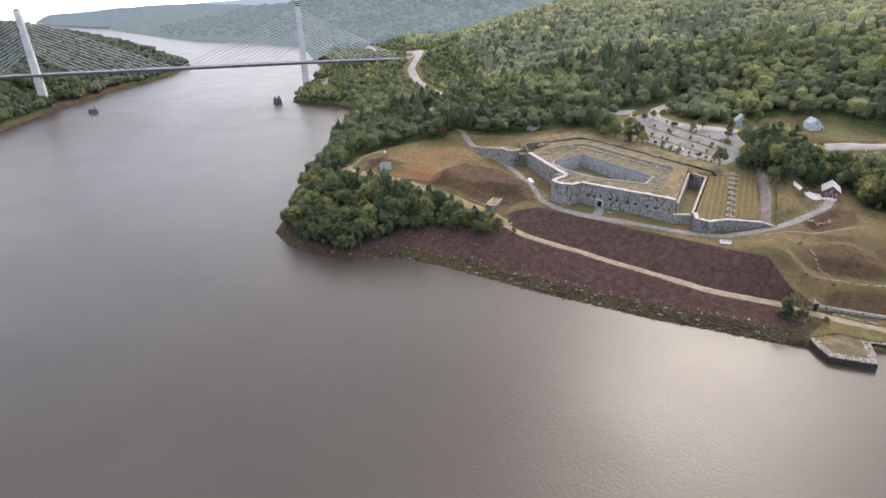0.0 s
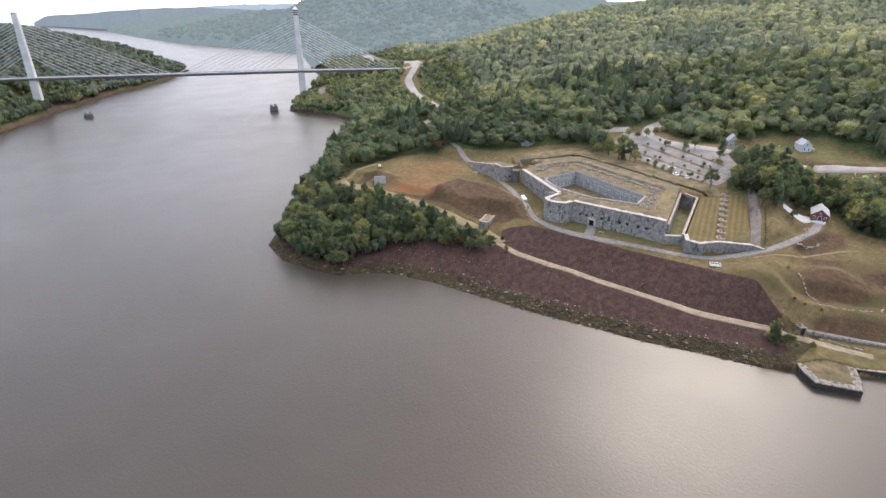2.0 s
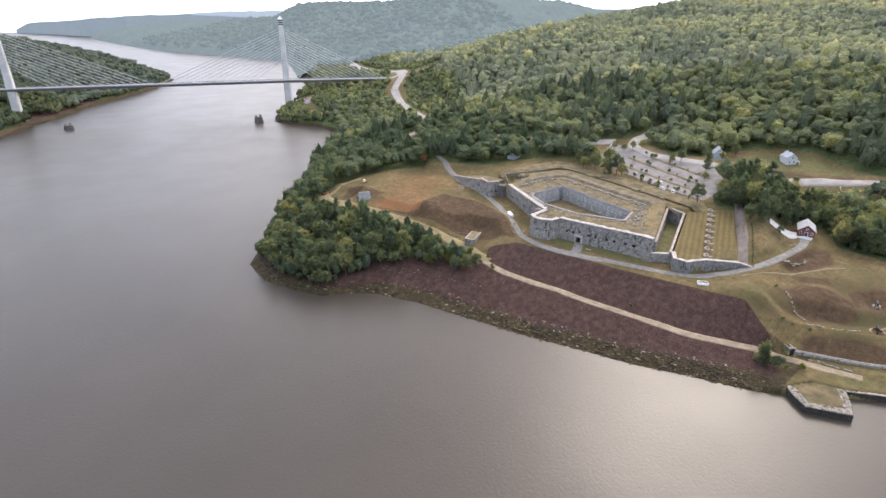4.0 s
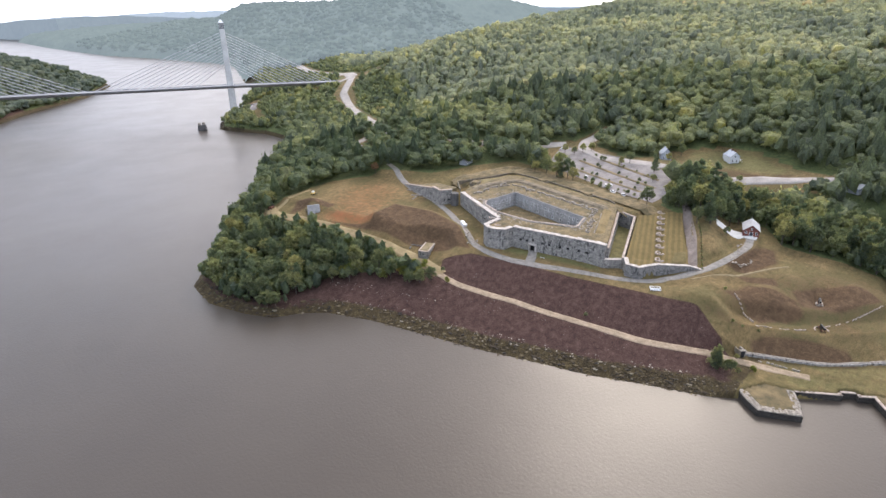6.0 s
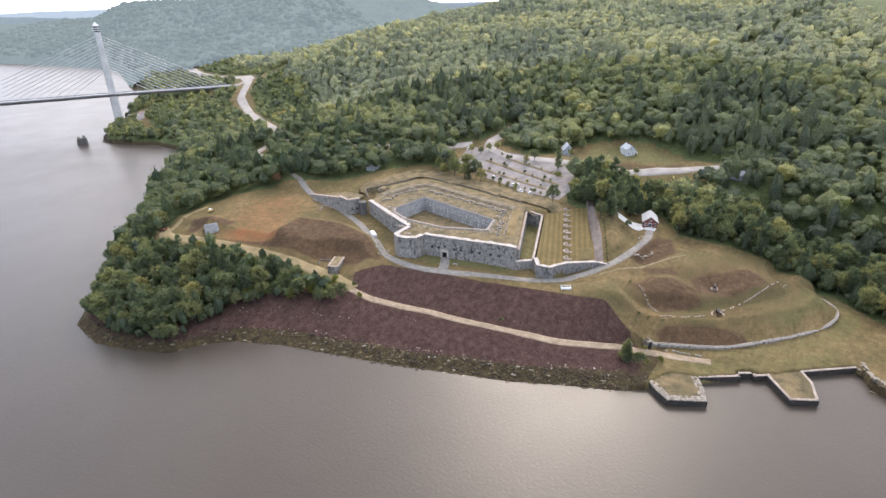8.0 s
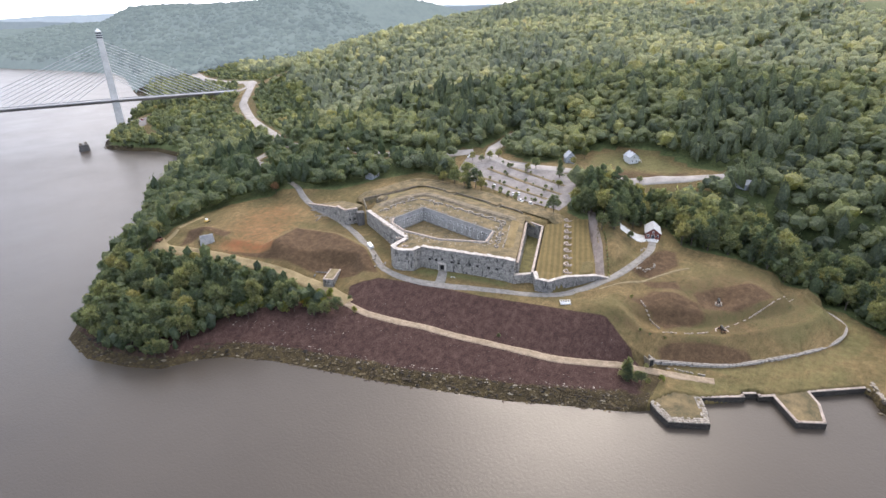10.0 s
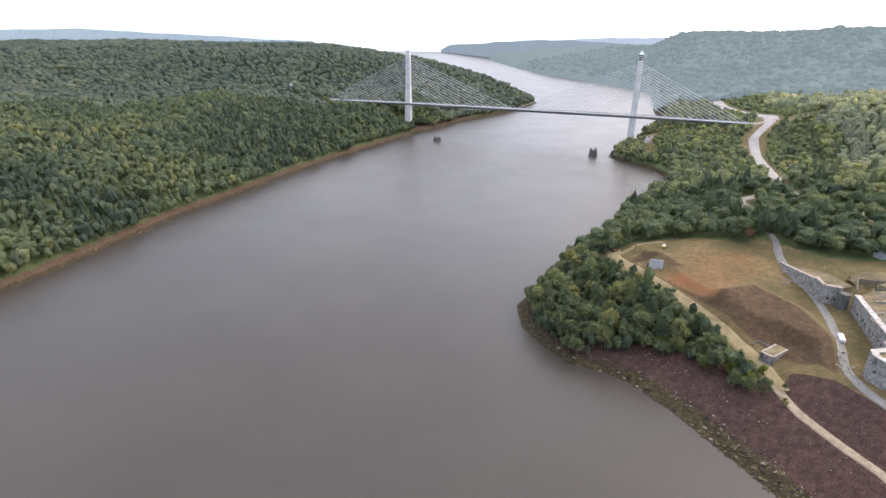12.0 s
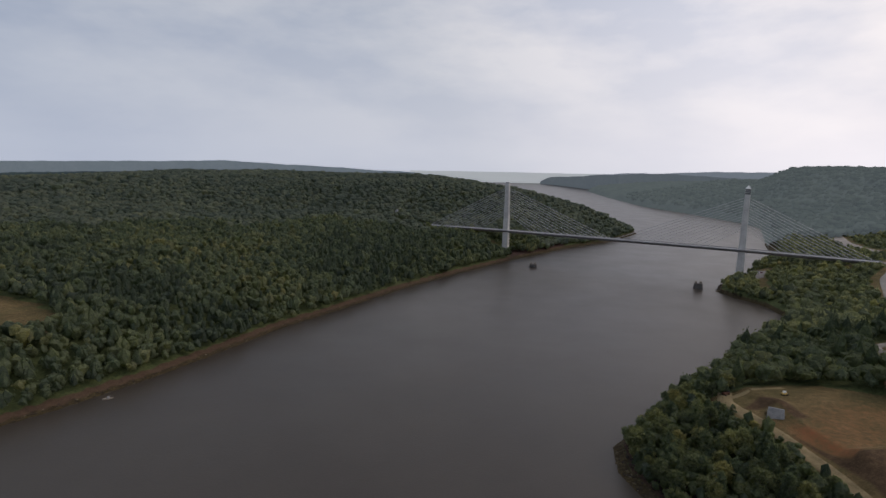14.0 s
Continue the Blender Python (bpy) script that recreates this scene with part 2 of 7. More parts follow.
# paled and greyed leaves: the haze over the hillside is painted into them
M_HILL_HAZED = foliage("hillside_leaves", [(0.0, (0.19, 0.21, 0.18)), (0.3, (0.275, 0.295, 0.23)), (0.6, (0.365, 0.373, 0.27)), (0.9, (0.445, 0.43, 0.285)), (1.0, (0.475, 0.415, 0.28))])
# leaves shifted to blue-grey: distance haze is mixed into this colour
M_FARWOODS_HAZED = foliage("far_bank_leaves", [(0.0, (0.098, 0.125, 0.106)), (0.4, (0.132, 0.16, 0.128)), (1.0, (0.18, 0.195, 0.135))])
# darker than the hillside and slightly blue: thinner haze put into the colour
M_BANKWOODS_HAZED = foliage("riverbank_leaves", [(0.0, (0.062, 0.086, 0.056)), (0.3, (0.102, 0.132, 0.076)), (0.6, (0.15, 0.176, 0.09)), (1.0, (0.225, 0.22, 0.1))])
M_RUSSET = foliage("russet_leaves", [(0.0, (0.2, 0.12, 0.07)), (1.0, (0.26, 0.16, 0.1))], "random")
M_LIME = foliage("lime_leaves", [(0.0, (0.13, 0.16, 0.035)), (1.0, (0.17, 0.17, 0.04))], "random")
M_BARK = surface("bark", (0.05, 0.04, 0.032), (0.14, 0.12, 0.1), 2, 9)
M_GRANITE = masonry("granite_wall", (0.21, 0.198, 0.182), (0.375, 0.347, 0.314))
M_GRANITE_DARK = masonry("dark_granite_wall", (0.15, 0.142, 0.136), (0.27, 0.255, 0.24))
M_COURT = masonry("court_granite", (0.3, 0.295, 0.295), (0.42, 0.41, 0.4), 1.4, 0.5, (0.2, 0.2, 0.2))
M_COPING = surface("granite_coping", (0.2, 0.168, 0.142), (0.41, 0.338, 0.288), 0.6, 3)
M_CAP = surface("pale_cap_stone", (0.25, 0.228, 0.205), (0.49, 0.44, 0.4), 0.5, 2.5)
M_QUAY = masonry("quay_wall", (0.03, 0.026, 0.022), (0.065, 0.056, 0.048), 1.2, 0.5)
M_RUBBLE = surface("pale_rubble", (0.12, 0.105, 0.085), (0.34, 0.3, 0.255), 0.8, 3)
def rocks():
    m, nt, b = shader("weedy_rock", 0.85)
    isl = nt.nodes.new("ShaderNodeNewGeometry").outputs["Random Per Island"]
    c = ramp(nt, isl, [(0.0, (0.014, 0.011, 0.009)), (0.4, (0.036, 0.026, 0.016)), (0.75, (0.064, 0.047, 0.022)), (0.93, (0.1, 0.077, 0.042)), (1.0, (0.2, 0.175, 0.14))])
    c = blend(nt, 0.6, c, ramp(nt, noise_at(nt, 1.5, 4, 0.7), [(0.35, (0.4, 0.4, 0.4)), (0.65, (1.3, 1.3, 1.2))]), "MULTIPLY")
    nt.links.new(c, b.inputs["Base Color"])
    bump(nt, b, noise_at(nt, 3, 3, 0.6), 0.5, 0.1)
    return m


M_DARKROCK = rocks()
M_ROOFGRASS = surface("rampart_turf", (0.056, 0.048, 0.023), (0.18, 0.132, 0.067), 0.16, 2.5, bumps=0.6, dist=0.15)
M_GREENTURF = surface("mown_turf", (0.078, 0.074, 0.027), (0.15, 0.13, 0.05), 0.3, 2.5, bumps=0.6, dist=0.1)
def striped_lawn():
    m, nt, b = shader("striped_lawn", 0.95, 0, 0.15)
    g, mp = nt.nodes.new("ShaderNodeNewGeometry"), nt.nodes.new("ShaderNodeMapping")
    mp.inputs["Rotation"].default_value = (0, 0, radians(-24))
    wv = node(nt, "ShaderNodeTexWave", Scale=0.11, Distortion=1.2, Detail=2.0)
    wv.bands_direction = "Y"
    nt.links.new(g.outputs["Position"], mp.inputs[0])
    nt.links.new(mp.outputs[0], wv.inputs[0])
    n1, n2 = noise_at(nt, 0.25, 4, 0.6), noise_at(nt, 2.5, 3, 0.6)
    c = ramp(nt, wv.outputs[1], [(0.35, (0.108, 0.085, 0.036)), (0.65, (0.142, 0.106, 0.046))])
    c = blend(nt, 0.6, c, ramp(nt, blend(nt, 0.5, n1, n2), [(0.35, (0.55, 0.55, 0.5)), (0.65, (1.25, 1.2, 1.1))]), "MULTIPLY")
    nt.links.new(c, b.inputs["Base Color"])
    bump(nt, b, n2, 0.5, 0.1)
    return m


M_STRIPES = striped_lawn()
M_GRAVEL = surface("grey_gravel", (0.13, 0.12, 0.108), (0.232, 0.214, 0.192), 0.4, 4)
M_DIRT = surface("dirt_track", (0.16, 0.122, 0.082), (0.3, 0.235, 0.165), 0.3, 3)
M_PALEGRASS = surface("pale_worn_grass", (0.13, 0.1, 0.05), (0.25, 0.195, 0.105), 0.12, 2.0)
M_BANK = surface("weathered_grey_turf", (0.075, 0.062, 0.042), (0.19, 0.155, 0.105), 0.35, 2.2, bumps=0.8, dist=0.2)
M_DITCHGRASS = surface("short_olive_turf", (0.1, 0.082, 0.034), (0.19, 0.148, 0.066), 0.2, 1.6, bumps=0.5, dist=0.1)
M_TANSLOPE = surface("smooth_tan_turf", (0.1, 0.074, 0.03), (0.185, 0.135, 0.06), 0.12, 1.5, bumps=0.5, dist=0.1)
M_PATH = surface("brown_path", (0.12, 0.095, 0.08), (0.2, 0.165, 0.145), 0.3, 3)
# darker than the granite: shade below the ditch lip is in its colour
M_DITCH = surface("ditch_shade_stone", (0.1, 0.084, 0.06), (0.2, 0.17, 0.128), 0.5, 3)
M_WORN = surface("worn_turf", (0.12, 0.095, 0.05), (0.21, 0.165, 0.095), 0.3, 3)
M_ASPHALT = surface("worn_asphalt", (0.125, 0.112, 0.108), (0.225, 0.205, 0.195), 0.15, 3)
M_PALEROAD = surface("pale_dusty_asphalt", (0.21, 0.19, 0.172), (0.33, 0.302, 0.278), 0.1, 2)
M_CONCRETE = surface("pale_concrete", (0.42, 0.41, 0.4), (0.58, 0.57, 0.55), 0.08, 0.9, 0.8)
M_GREYCONC = surface("weathered_grey_concrete", (0.24, 0.24, 0.245), (0.36, 0.355, 0.35), 0.4, 2, 0.85)
M_DECK = surface("deck_concrete", (0.24, 0.24, 0.25), (0.34, 0.34, 0.35), 0.1, 1.0, 0.8)
M_CABLE = surface("white_sheath", (0.4, 0.4, 0.41), (0.5, 0.5, 0.51), 0.2, 1.0, 0.5)
# near-black for the backs of openings: their inner shade is painted
M_DARK = surface("interior_shade", (0.01, 0.01, 0.011), (0.025, 0.025, 0.026), 1, 4)
M_GLASS = surface("dark_glazing", (0.03, 0.035, 0.04), (0.06, 0.07, 0.08), 1, 4, 0.15, 0, 0.0, spec=0.5)
M_WHITE = surface("white_paint", (0.7, 0.7, 0.69), (0.82, 0.82, 0.8), 0.6, 4, 0.6)
M_HOUSE = surface("greyish_white_boarding", (0.42, 0.43, 0.44), (0.56, 0.57, 0.57), 0.6, 4, 0.7)
M_ROOF = surface("pale_roofing", (0.27, 0.27, 0.28), (0.4, 0.4, 0.4), 0.5, 3, 0.7)
M_GREYBOARD = surface("grey_boarding", (0.26, 0.28, 0.31), (0.38, 0.4, 0.43), 0.5, 3, 0.8)
M_BRICK = masonry("red_brick", (0.16, 0.05, 0.04), (0.24, 0.085, 0.06), 0.4, 0.15)
M_IRON = surface("black_iron", (0.015, 0.015, 0.016), (0.05, 0.05, 0.05), 1, 6, 0.5, 0.6)
M_RUST = surface("rusty_timber", (0.07, 0.03, 0.02), (0.16, 0.08, 0.05), 1, 5)
M_TYRE = surface("tyre_rubber", (0.015, 0.015, 0.015), (0.03, 0.03, 0.03), 3, 9)
M_WOOD = surface("grey_wood", (0.2, 0.17, 0.14), (0.34, 0.3, 0.25), 1, 6)


# ---- builders ----
def mesh_ob(name, bm, material):
    me = bpy.data.meshes.new(name)
    bm.to_mesh(me)
    bm.free()
    for m in material if isinstance(material, (list, tuple)) else [material]:
        me.materials.append(m)
    return new(name, me)


def part(name, bm, material, parent, label=""):
    ob = mesh_ob(name, bm, material)
    ob.parent = parent
    return tagged(ob, label) if label else ob


def thing(name, at, turn, label, category, group="", kind=""):
    ob = new(name)
    ob.matrix_world = Matrix.Translation(at) @ Matrix.Rotation(turn, 4, "Z")
    return tagged(ob, label, category, group, kind)


def boxed(bm, x0, x1, y0, y1, z0, z1, bevel=0.0, m=None, mat=0):
    g = bmesh.ops.create_cube(bm, size=1.0)["verts"]
    for v in g:
        v.co = Vector(((x0 + x1) / 2 + v.co.x * (x1 - x0), (y0 + y1) / 2 + v.co.y * (y1 - y0), (z0 + z1) / 2 + v.co.z * (z1 - z0)))
    fs = list({f for v in g for f in v.link_faces})
    for f in fs:
        f.material_index = mat
    if bevel:
        r = bmesh.ops.bevel(bm, geom=list({e for f in fs for e in f.edges}), offset=bevel, segments=1, affect="EDGES")
        g = list({v for f in r["faces"] for v in f.verts} | {v for v in g if v.is_valid})
    if m is not None:
        bmesh.ops.transform(bm, matrix=m, verts=[v for v in g if v.is_valid])
    return bm


def box_bm(x0, x1, y0, y1, z0, z1, bevel=0.0, m=None):
    return boxed(bmesh.new(), x0, x1, y0, y1, z0, z1, bevel, m)


def rod(bm, a, b, r0, r1, n=6):
    a, b = Vector(a), Vector(b)
    d = b - a
    q = d.to_track_quat("Z", "Y").to_matrix()
    rings = []
    for c, r in ((a, r0), (b, r1)):
        rings.append([bm.verts.new(c + q @ Vector((r * math.cos(2 * math.pi * k / n), r * math.sin(2 * math.pi * k / n), 0))) for k in range(n)])
    for k in range(n):
        bm.faces.new((rings[0][k], rings[0][(k + 1) % n], rings[1][(k + 1) % n], rings[1][k]))
    bm.faces.new(rings[0][::-1])
    bm.faces.new(rings[1])
    return bm


def prism(poly, z0, z1, bm=None, top=0, side=0):
    """A solid on a plan outline, counter-clockwise or not."""
    bm = bm or bmesh.new()
    if sum(a[0] * b[1] - b[0] * a[1] for a, b in zip(poly, poly[1:] + poly[:1])) < 0:
        poly = poly[::-1]
    lo, hi = [bm.verts.new((x, y, z0)) for x, y in poly], [bm.verts.new((x, y, z1)) for x, y in poly]
    uv = bm.loops.layers.uv.verify()
    run = 0.0
    for k in range(len(poly)):
        j = (k + 1) % len(poly)
        f = bm.faces.new((lo[k], lo[j], hi[j], hi[k]))
        f.material_index = side
        l = math.dist(poly[k], poly[j])
        for lp, c in zip(f.loops, ((run, z0), (run + l, z0), (run + l, z1), (run, z1))):
            lp[uv].uv = c
        run += l
    f = bm.faces.new(hi)
    f.material_index = top
    f2 = bm.faces.new(lo[::-1])
    f2.material_index = side
    bmesh.ops.triangulate(bm, faces=[f, f2])
    return bm


def wall_run(a, b, z0, z1, thick, holes=(), depth=0.9, z0b=None, z1b=None):
    """A wall from plan point a to b, its outer face on the right of the way a to b, with recessed openings (u, z, w, h)."""
    bm = bmesh.new()
    uv = bm.loops.layers.uv.verify()
    a, b = Vector(a), Vector(b)
    L = (b - a).length
    t = (b - a) / L
    out = Vector((t.y, -t.x))
    z0b, z1b = z0 if z0b is None else z0b, z1 if z1b is None else z1b

    def P(u, z, d):
        s = (z - z0) / (z1 - z0)
        k = u / L
        zz = (z0 + (z0b - z0) * k) * (1 - s) + (z1 + (z1b - z1) * k) * s
        p = a + t * u - out * d
        return bm.verts.new((p.x, p.y, zz))

    def quad(c, mat=0):
        f = bm.faces.new([P(*q) for q in c])
        f.material_index = mat
        for lp, q in zip(f.loops, c):
            lp[uv].uv = (q[0] + q[2] * 0.7, q[1])

    us = sorted({0.0, L, *[round(h[0], 3) for h in holes], *[round(h[0] + h[2], 3) for h in holes]})
    zs = sorted({z0, z1, *[round(h[1], 3) for h in holes], *[round(h[1] + h[3], 3) for h in holes]})
    for u0, u1 in zip(us, us[1:]):
        for w0, w1 in zip(zs, zs[1:]):
            um, wm = (u0 + u1) / 2, (w0 + w1) / 2
            if any(h[0] < um < h[0] + h[2] and h[1] < wm < h[1] + h[3] for h in holes):
                quad([(u0, w0, depth), (u1, w0, depth), (u1, w1, depth), (u0, w1, depth)], 1)
            else:
                quad([(u0, w0, 0), (u1, w0, 0), (u1, w1, 0), (u0, w1, 0)])
    for u, z, w, h in holes:
        quad([(u, z, 0), (u + w, z, 0), (u + w, z, depth), (u, z, depth)])
        quad([(u, z + h, depth), (u + w, z + h, depth), (u + w, z + h, 0), (u, z + h, 0)])
        quad([(u, z, 0), (u, z, depth), (u, z + h, depth), (u, z + h, 0)])
        quad([(u + w, z, depth), (u + w, z, 0), (u + w, z + h, 0), (u + w, z + h, depth)])
    quad([(0, z1, 0), (L, z1, 0), (L, z1, thick), (0, z1, thick)])
    quad([(L, z0, thick), (0, z0, thick), (0, z1, thick), (L, z1, thick)])
    quad([(0, z0, thick), (0, z0, 0), (0, z1, 0), (0, z1, thick)])
    quad([(L, z0, 0), (L, z0, thick), (L, z1, thick), (L, z1, 0)])
    return bm


def strip_bm(pts, width, zs, thick=0.25):
    """A draped band along a plan line, subdivided to follow the ground; zs(x, y) gives its height."""
    bm = bmesh.new()
    line = [Vector(p) for p in pts]
    fine = []
    for p, q in zip(line, line[1:]):
        n = max(1, int((q - p).length / 2.0))
        fine += [p.lerp(q, k / n) for k in range(n)]
    fine.append(line[-1])
    for _ in range(6):
        fine = [fine[0]] + [(fine[k - 1] + 2 * fine[k] + fine[k + 1]) / 4 for k in range(1, len(fine) - 1)] + [fine[-1]]
    rows = []
    for k, p in enumerate(fine):
        t = (fine[min(k + 1, len(fine) - 1)] - fine[max(k - 1, 0)]).normalized()
        nrm = Vector((-t.y, t.x))
        wob = width * (1 + 0.12 * noise.noise((p.x * 0.1, p.y * 0.1, 3)))
        rows.append([bm.verts.new((p.x + nrm.x * s * wob / 2, p.y + nrm.y * s * wob / 2, zs(p.x + nrm.x * s * wob / 2, p.y + nrm.y * s * wob / 2) - (thick * 3 if abs(s) > 1 else 0))) for s in (-1.15, -1, -0.5, 0, 0.5, 1, 1.15)])
    for r, s in zip(rows, rows[1:]):
        for k in range(6):
            bm.faces.new((r[k], s[k], s[k + 1], r[k + 1]))
    bmesh.ops.recalc_face_normals(bm, faces=bm.faces)
    for f in bm.faces:
        f.smooth = True
        if f.normal.z < 0:
            f.normal_flip()
    return bm

# ---- the lie of the land ----
RIGHT_SHORE = [(-900, 520), (-150, 318), (-60, 282), (-34, 272), (-26, 273), (-21, 276), (-17.5, 284), (-15, 286), (3, 270), (12, 260), (14, 259.6), (18, 257), (24, 252.2), (37, 241), (48, 237), (54, 224), (62, 218), (83, 208), (103, 197), (126, 188), (150, 178), (177, 169), (205, 159.5), (227, 148.5), (236, 139), (243, 125.5), (257, 117.5), (280, 109.5), (306, 111.5), (330, 130)]
RIGHT_SHORE_FAR = [(394, 182), (460, 232), (527, 288), (560, 318), (615, 346), (660, 345), (690, 330), (723, 319), (760, 335), (789, 362), (1043, 540), (1246, 625), (1547, 751), (1690, 750), (1951, 704), (2248, 621), (2876, 587), (5200, 610)]
LEFT_SHORE = [(-900, -330), (0, -420), (279, -232), (303, -218), (318, -211), (333, -204), (371, -188), (422, -171), (486, -151), (556, -118), (651, -77), (746, -28), (872, 45), (1052, 166), (1175, 275), (1330, 360), (1399, 366), (1440, 350), (1600, 240), (2000, 120), (3000, -80), (5200, -160)]
TRACK = [(60, 247), (70, 241), (82, 233), (92, 227), (117, 219), (137, 213.5), (158, 209), (172, 204), (190, 200), (203, 203), (218, 206), (250, 200), (290, 191), (320, 179), (338, 181)]
TRACK_Z = [(60, 4.6), (82, 6.2), (117, 8.6), (158, 10.5), (190, 12.4), (218, 13.6), (250, 17), (290, 19.4), (338, 20)]
SLOPE_TOP = [(60, 262), (75, 256), (86, 253), (91, 252.5), (116, 245), (143, 236.5), (173, 230), (195, 223), (207, 219), (218, 226), (236, 220), (250, 211), (340, 190)]
BATTERY_FOOT = [(252, 62), (257, 51.5), (263, 39.5), (268, 32), (279, 22), (293, 10.5), (308, -0.5), (322, -6), (334, -6.5), (345, 3)]
MOAT = [(261, 136), (257.5, 123), (314, 147), (317, 160)]


def ip(v, pairs):
    return np.interp(v, [p[0] for p in pairs], [p[1] for p in pairs])


def step(v, a, b):
    t = np.clip((v - a) / (b - a), 0, 1)
    return t * t * (3 - 2 * t)


def xr(y):
    return ip(y, RIGHT_SHORE + RIGHT_SHORE_FAR)


def xl(y):
    return ip(y, LEFT_SHORE)


def line_dist(X, Y, line):
    """Distance to a plan line, positive on its left side."""
    best, sign = np.full(X.shape, 1e9), np.ones(X.shape)
    for (ax, ay), (bx, by) in zip(line, line[1:]):
        dx, dy = bx - ax, by - ay
        t = np.clip(((X - ax) * dx + (Y - ay) * dy) / (dx * dx + dy * dy), 0, 1)
        d = np.hypot(X - ax - t * dx, Y - ay - t * dy)
        near = d < best
        best = np.where(near, d, best)
        sign = np.where(near, np.sign(dx * (Y - ay) - dy * (X - ax)), sign)
    return best * np.where(sign == 0, 1, sign)


def inside(X, Y, poly):
    r = np.zeros(np.shape(X), bool)
    for (ax, ay), (bx, by) in zip(poly, poly[1:] + poly[:1]):
        c = ((ay > Y) != (by > Y)) & (X < (bx - ax) * (Y - ay) / (by - ay + 1e-12) + ax)
        r ^= c
    return r


def fbm(X, Y, scale, octaves=4, seed=0):
    """Smooth lattice noise, -1 to 1."""
    total, amp = np.zeros(np.shape(X)), 1.0
    rng = np.random.RandomState(seed)
    for _ in range(octaves):
        lat = rng.rand(256, 256) * 2 - 1
        u, v = np.asarray(X) / scale + 1000, np.asarray(Y) / scale + 1000
        i, j = np.floor(u).astype(int), np.floor(v).astype(int)
        fu, fv = u - i, v - j
        fu, fv = fu * fu * (3 - 2 * fu), fv * fv * (3 - 2 * fv)
        g = lambda a, b: lat[a % 256, b % 256]
        total = total + amp * ((g(i, j) * (1 - fu) + g(i + 1, j) * fu) * (1 - fv) + (g(i, j + 1) * (1 - fu) + g(i + 1, j + 1) * fu) * fv)
        scale, amp = scale / 2, amp / 2
    return total / 1.9


def soft(X, Y, poly, w=1.6):
    """1 inside an outline, 0 outside, with a margin of w metres."""
    d = np.abs(line_dist(X, Y, poly + poly[:1]))
    return np.clip(0.5 + np.where(inside(X, Y, poly), d, -d) / (2 * w), 0, 1)


def land(X, Y):
    right, left = X - xr(Y), xl(Y) - X
    zr = np.interp(right, [-60, 0, 4, 14, 60, 190, 330, 420], [-9, 0, 4, 9, 21, 33, 41, 43])
    hx = np.maximum(X - 470, 0)
    fy = (1 - 0.9 * step(Y, 600, 900)) * (0.72 + 0.28 * step(Y, -500, 250))
    zr = zr + 134 * (1 - np.exp(-hx / 450)) * fy * (1 - 0.8 * step(X, 1400, 2300))
    # far hills step up along sight lines, shaped to fit the camera's skyline
    sight_edge, inland = step(X - 0.43 * Y, 30, 210), step(X - 0.62 * Y, -60, 420)
    zr = zr + (44 + 52 * sight_edge + 13 * inland + 11 * fbm(X, Y, 700, 3, 5)) * step(right, 80, 620) * step(Y, 950, 1500) * (1 - 0.8 * step(right, 1000, 1700)) * (1 - 0.7 * step(Y, 2700, 3400))
    zr = zr + fbm(X, Y, 160, 4, 2) * 7 * step(right, 60, 300)
    # the far bank: low above the narrows, a high wooded headland below the bridge
    zl = np.interp(left, [-60, 0, 6, 14, 70, 250, 900, 2000, 2900, 4000], [-9, 0, 2.4, 4.5, 24, 40, 56, 80, 50, 30])
    head = np.interp(left, [-60, 0, 6, 14, 40, 100, 165, 214, 300, 420, 700, 1200, 1700, 2300, 4000], [-9, 0, 2.4, 4.5, 14, 41, 59, 71, 91, 104, 101, 98, 78, 58, 30])
    zl = (zl + (head - zl) * step(Y, 1000, 1330)) * (1 - 0.4 * step(Y, 1950, 2600))
    zl = zl + fbm(X, Y, 260, 4, 3) * 7 * step(left, 60, 400)
    z = np.maximum(zr, zl)
    # level ground round the foot of the far tower
    z = z + (np.minimum(z, 4.2) - z) * (1 - step(np.hypot(X - 64, Y - 946), 24, 50))
    # the river bank and terraces of the fort
    xs, xt, xp, zp = xr(Y), ip(Y, SLOPE_TOP), ip(Y, TRACK), ip(Y, TRACK_Z)
    xg = ip(Y, [(90, 330), (120, 330), (140, 330), (165, 341), (212, 347), (267, 352), (300, 340), (340, 320)])
    zt = ip(Y, [(60, 12), (86, 18.4), (100, 18.6), (130, 18.8), (160, 19.5), (203, 19.2), (212, 16.2), (228, 16.4), (242, 19.8), (250, 20.5), (340, 22)])
    zin = ip(Y, [(82, 25), (93, 21), (130, 20), (240, 20), (250, 26), (258, 29), (275, 29.5), (340, 30)])
    zw = ip(Y, [(88, 22), (94, 20.6), (102, 19.3), (126, 19.2), (150, 20.0), (200, 20.2), (230, 22), (262, 23.2), (300, 24), (340, 25)])
    xk = [xs - 60, xs, xs + 8, np.maximum(xp - 2.4, xs + 9), np.maximum(xp + 2.4, xs + 13), np.maximum(xt, xs + 18), xt + 5, np.maximum(xt + 10, 267 + 0 * Y), np.maximum(xg - 44, xt + 26), xg - 22, xg, xg + 25, 400 + 0 * Y, 430 + 0 * Y]
    zk = [-9 + 0 * Y, 0 * Y, 3.4 + 0 * Y, zp, zp, zt, np.maximum(zw, zt), np.maximum(zw, zt), np.maximum(zin, zw), np.maximum(29.9 + 0 * Y, zin), 31 + 0 * Y, 32.5 + 0 * Y, 36.5 + 0 * Y, 41 + 0 * Y]
    zf = zk[0]
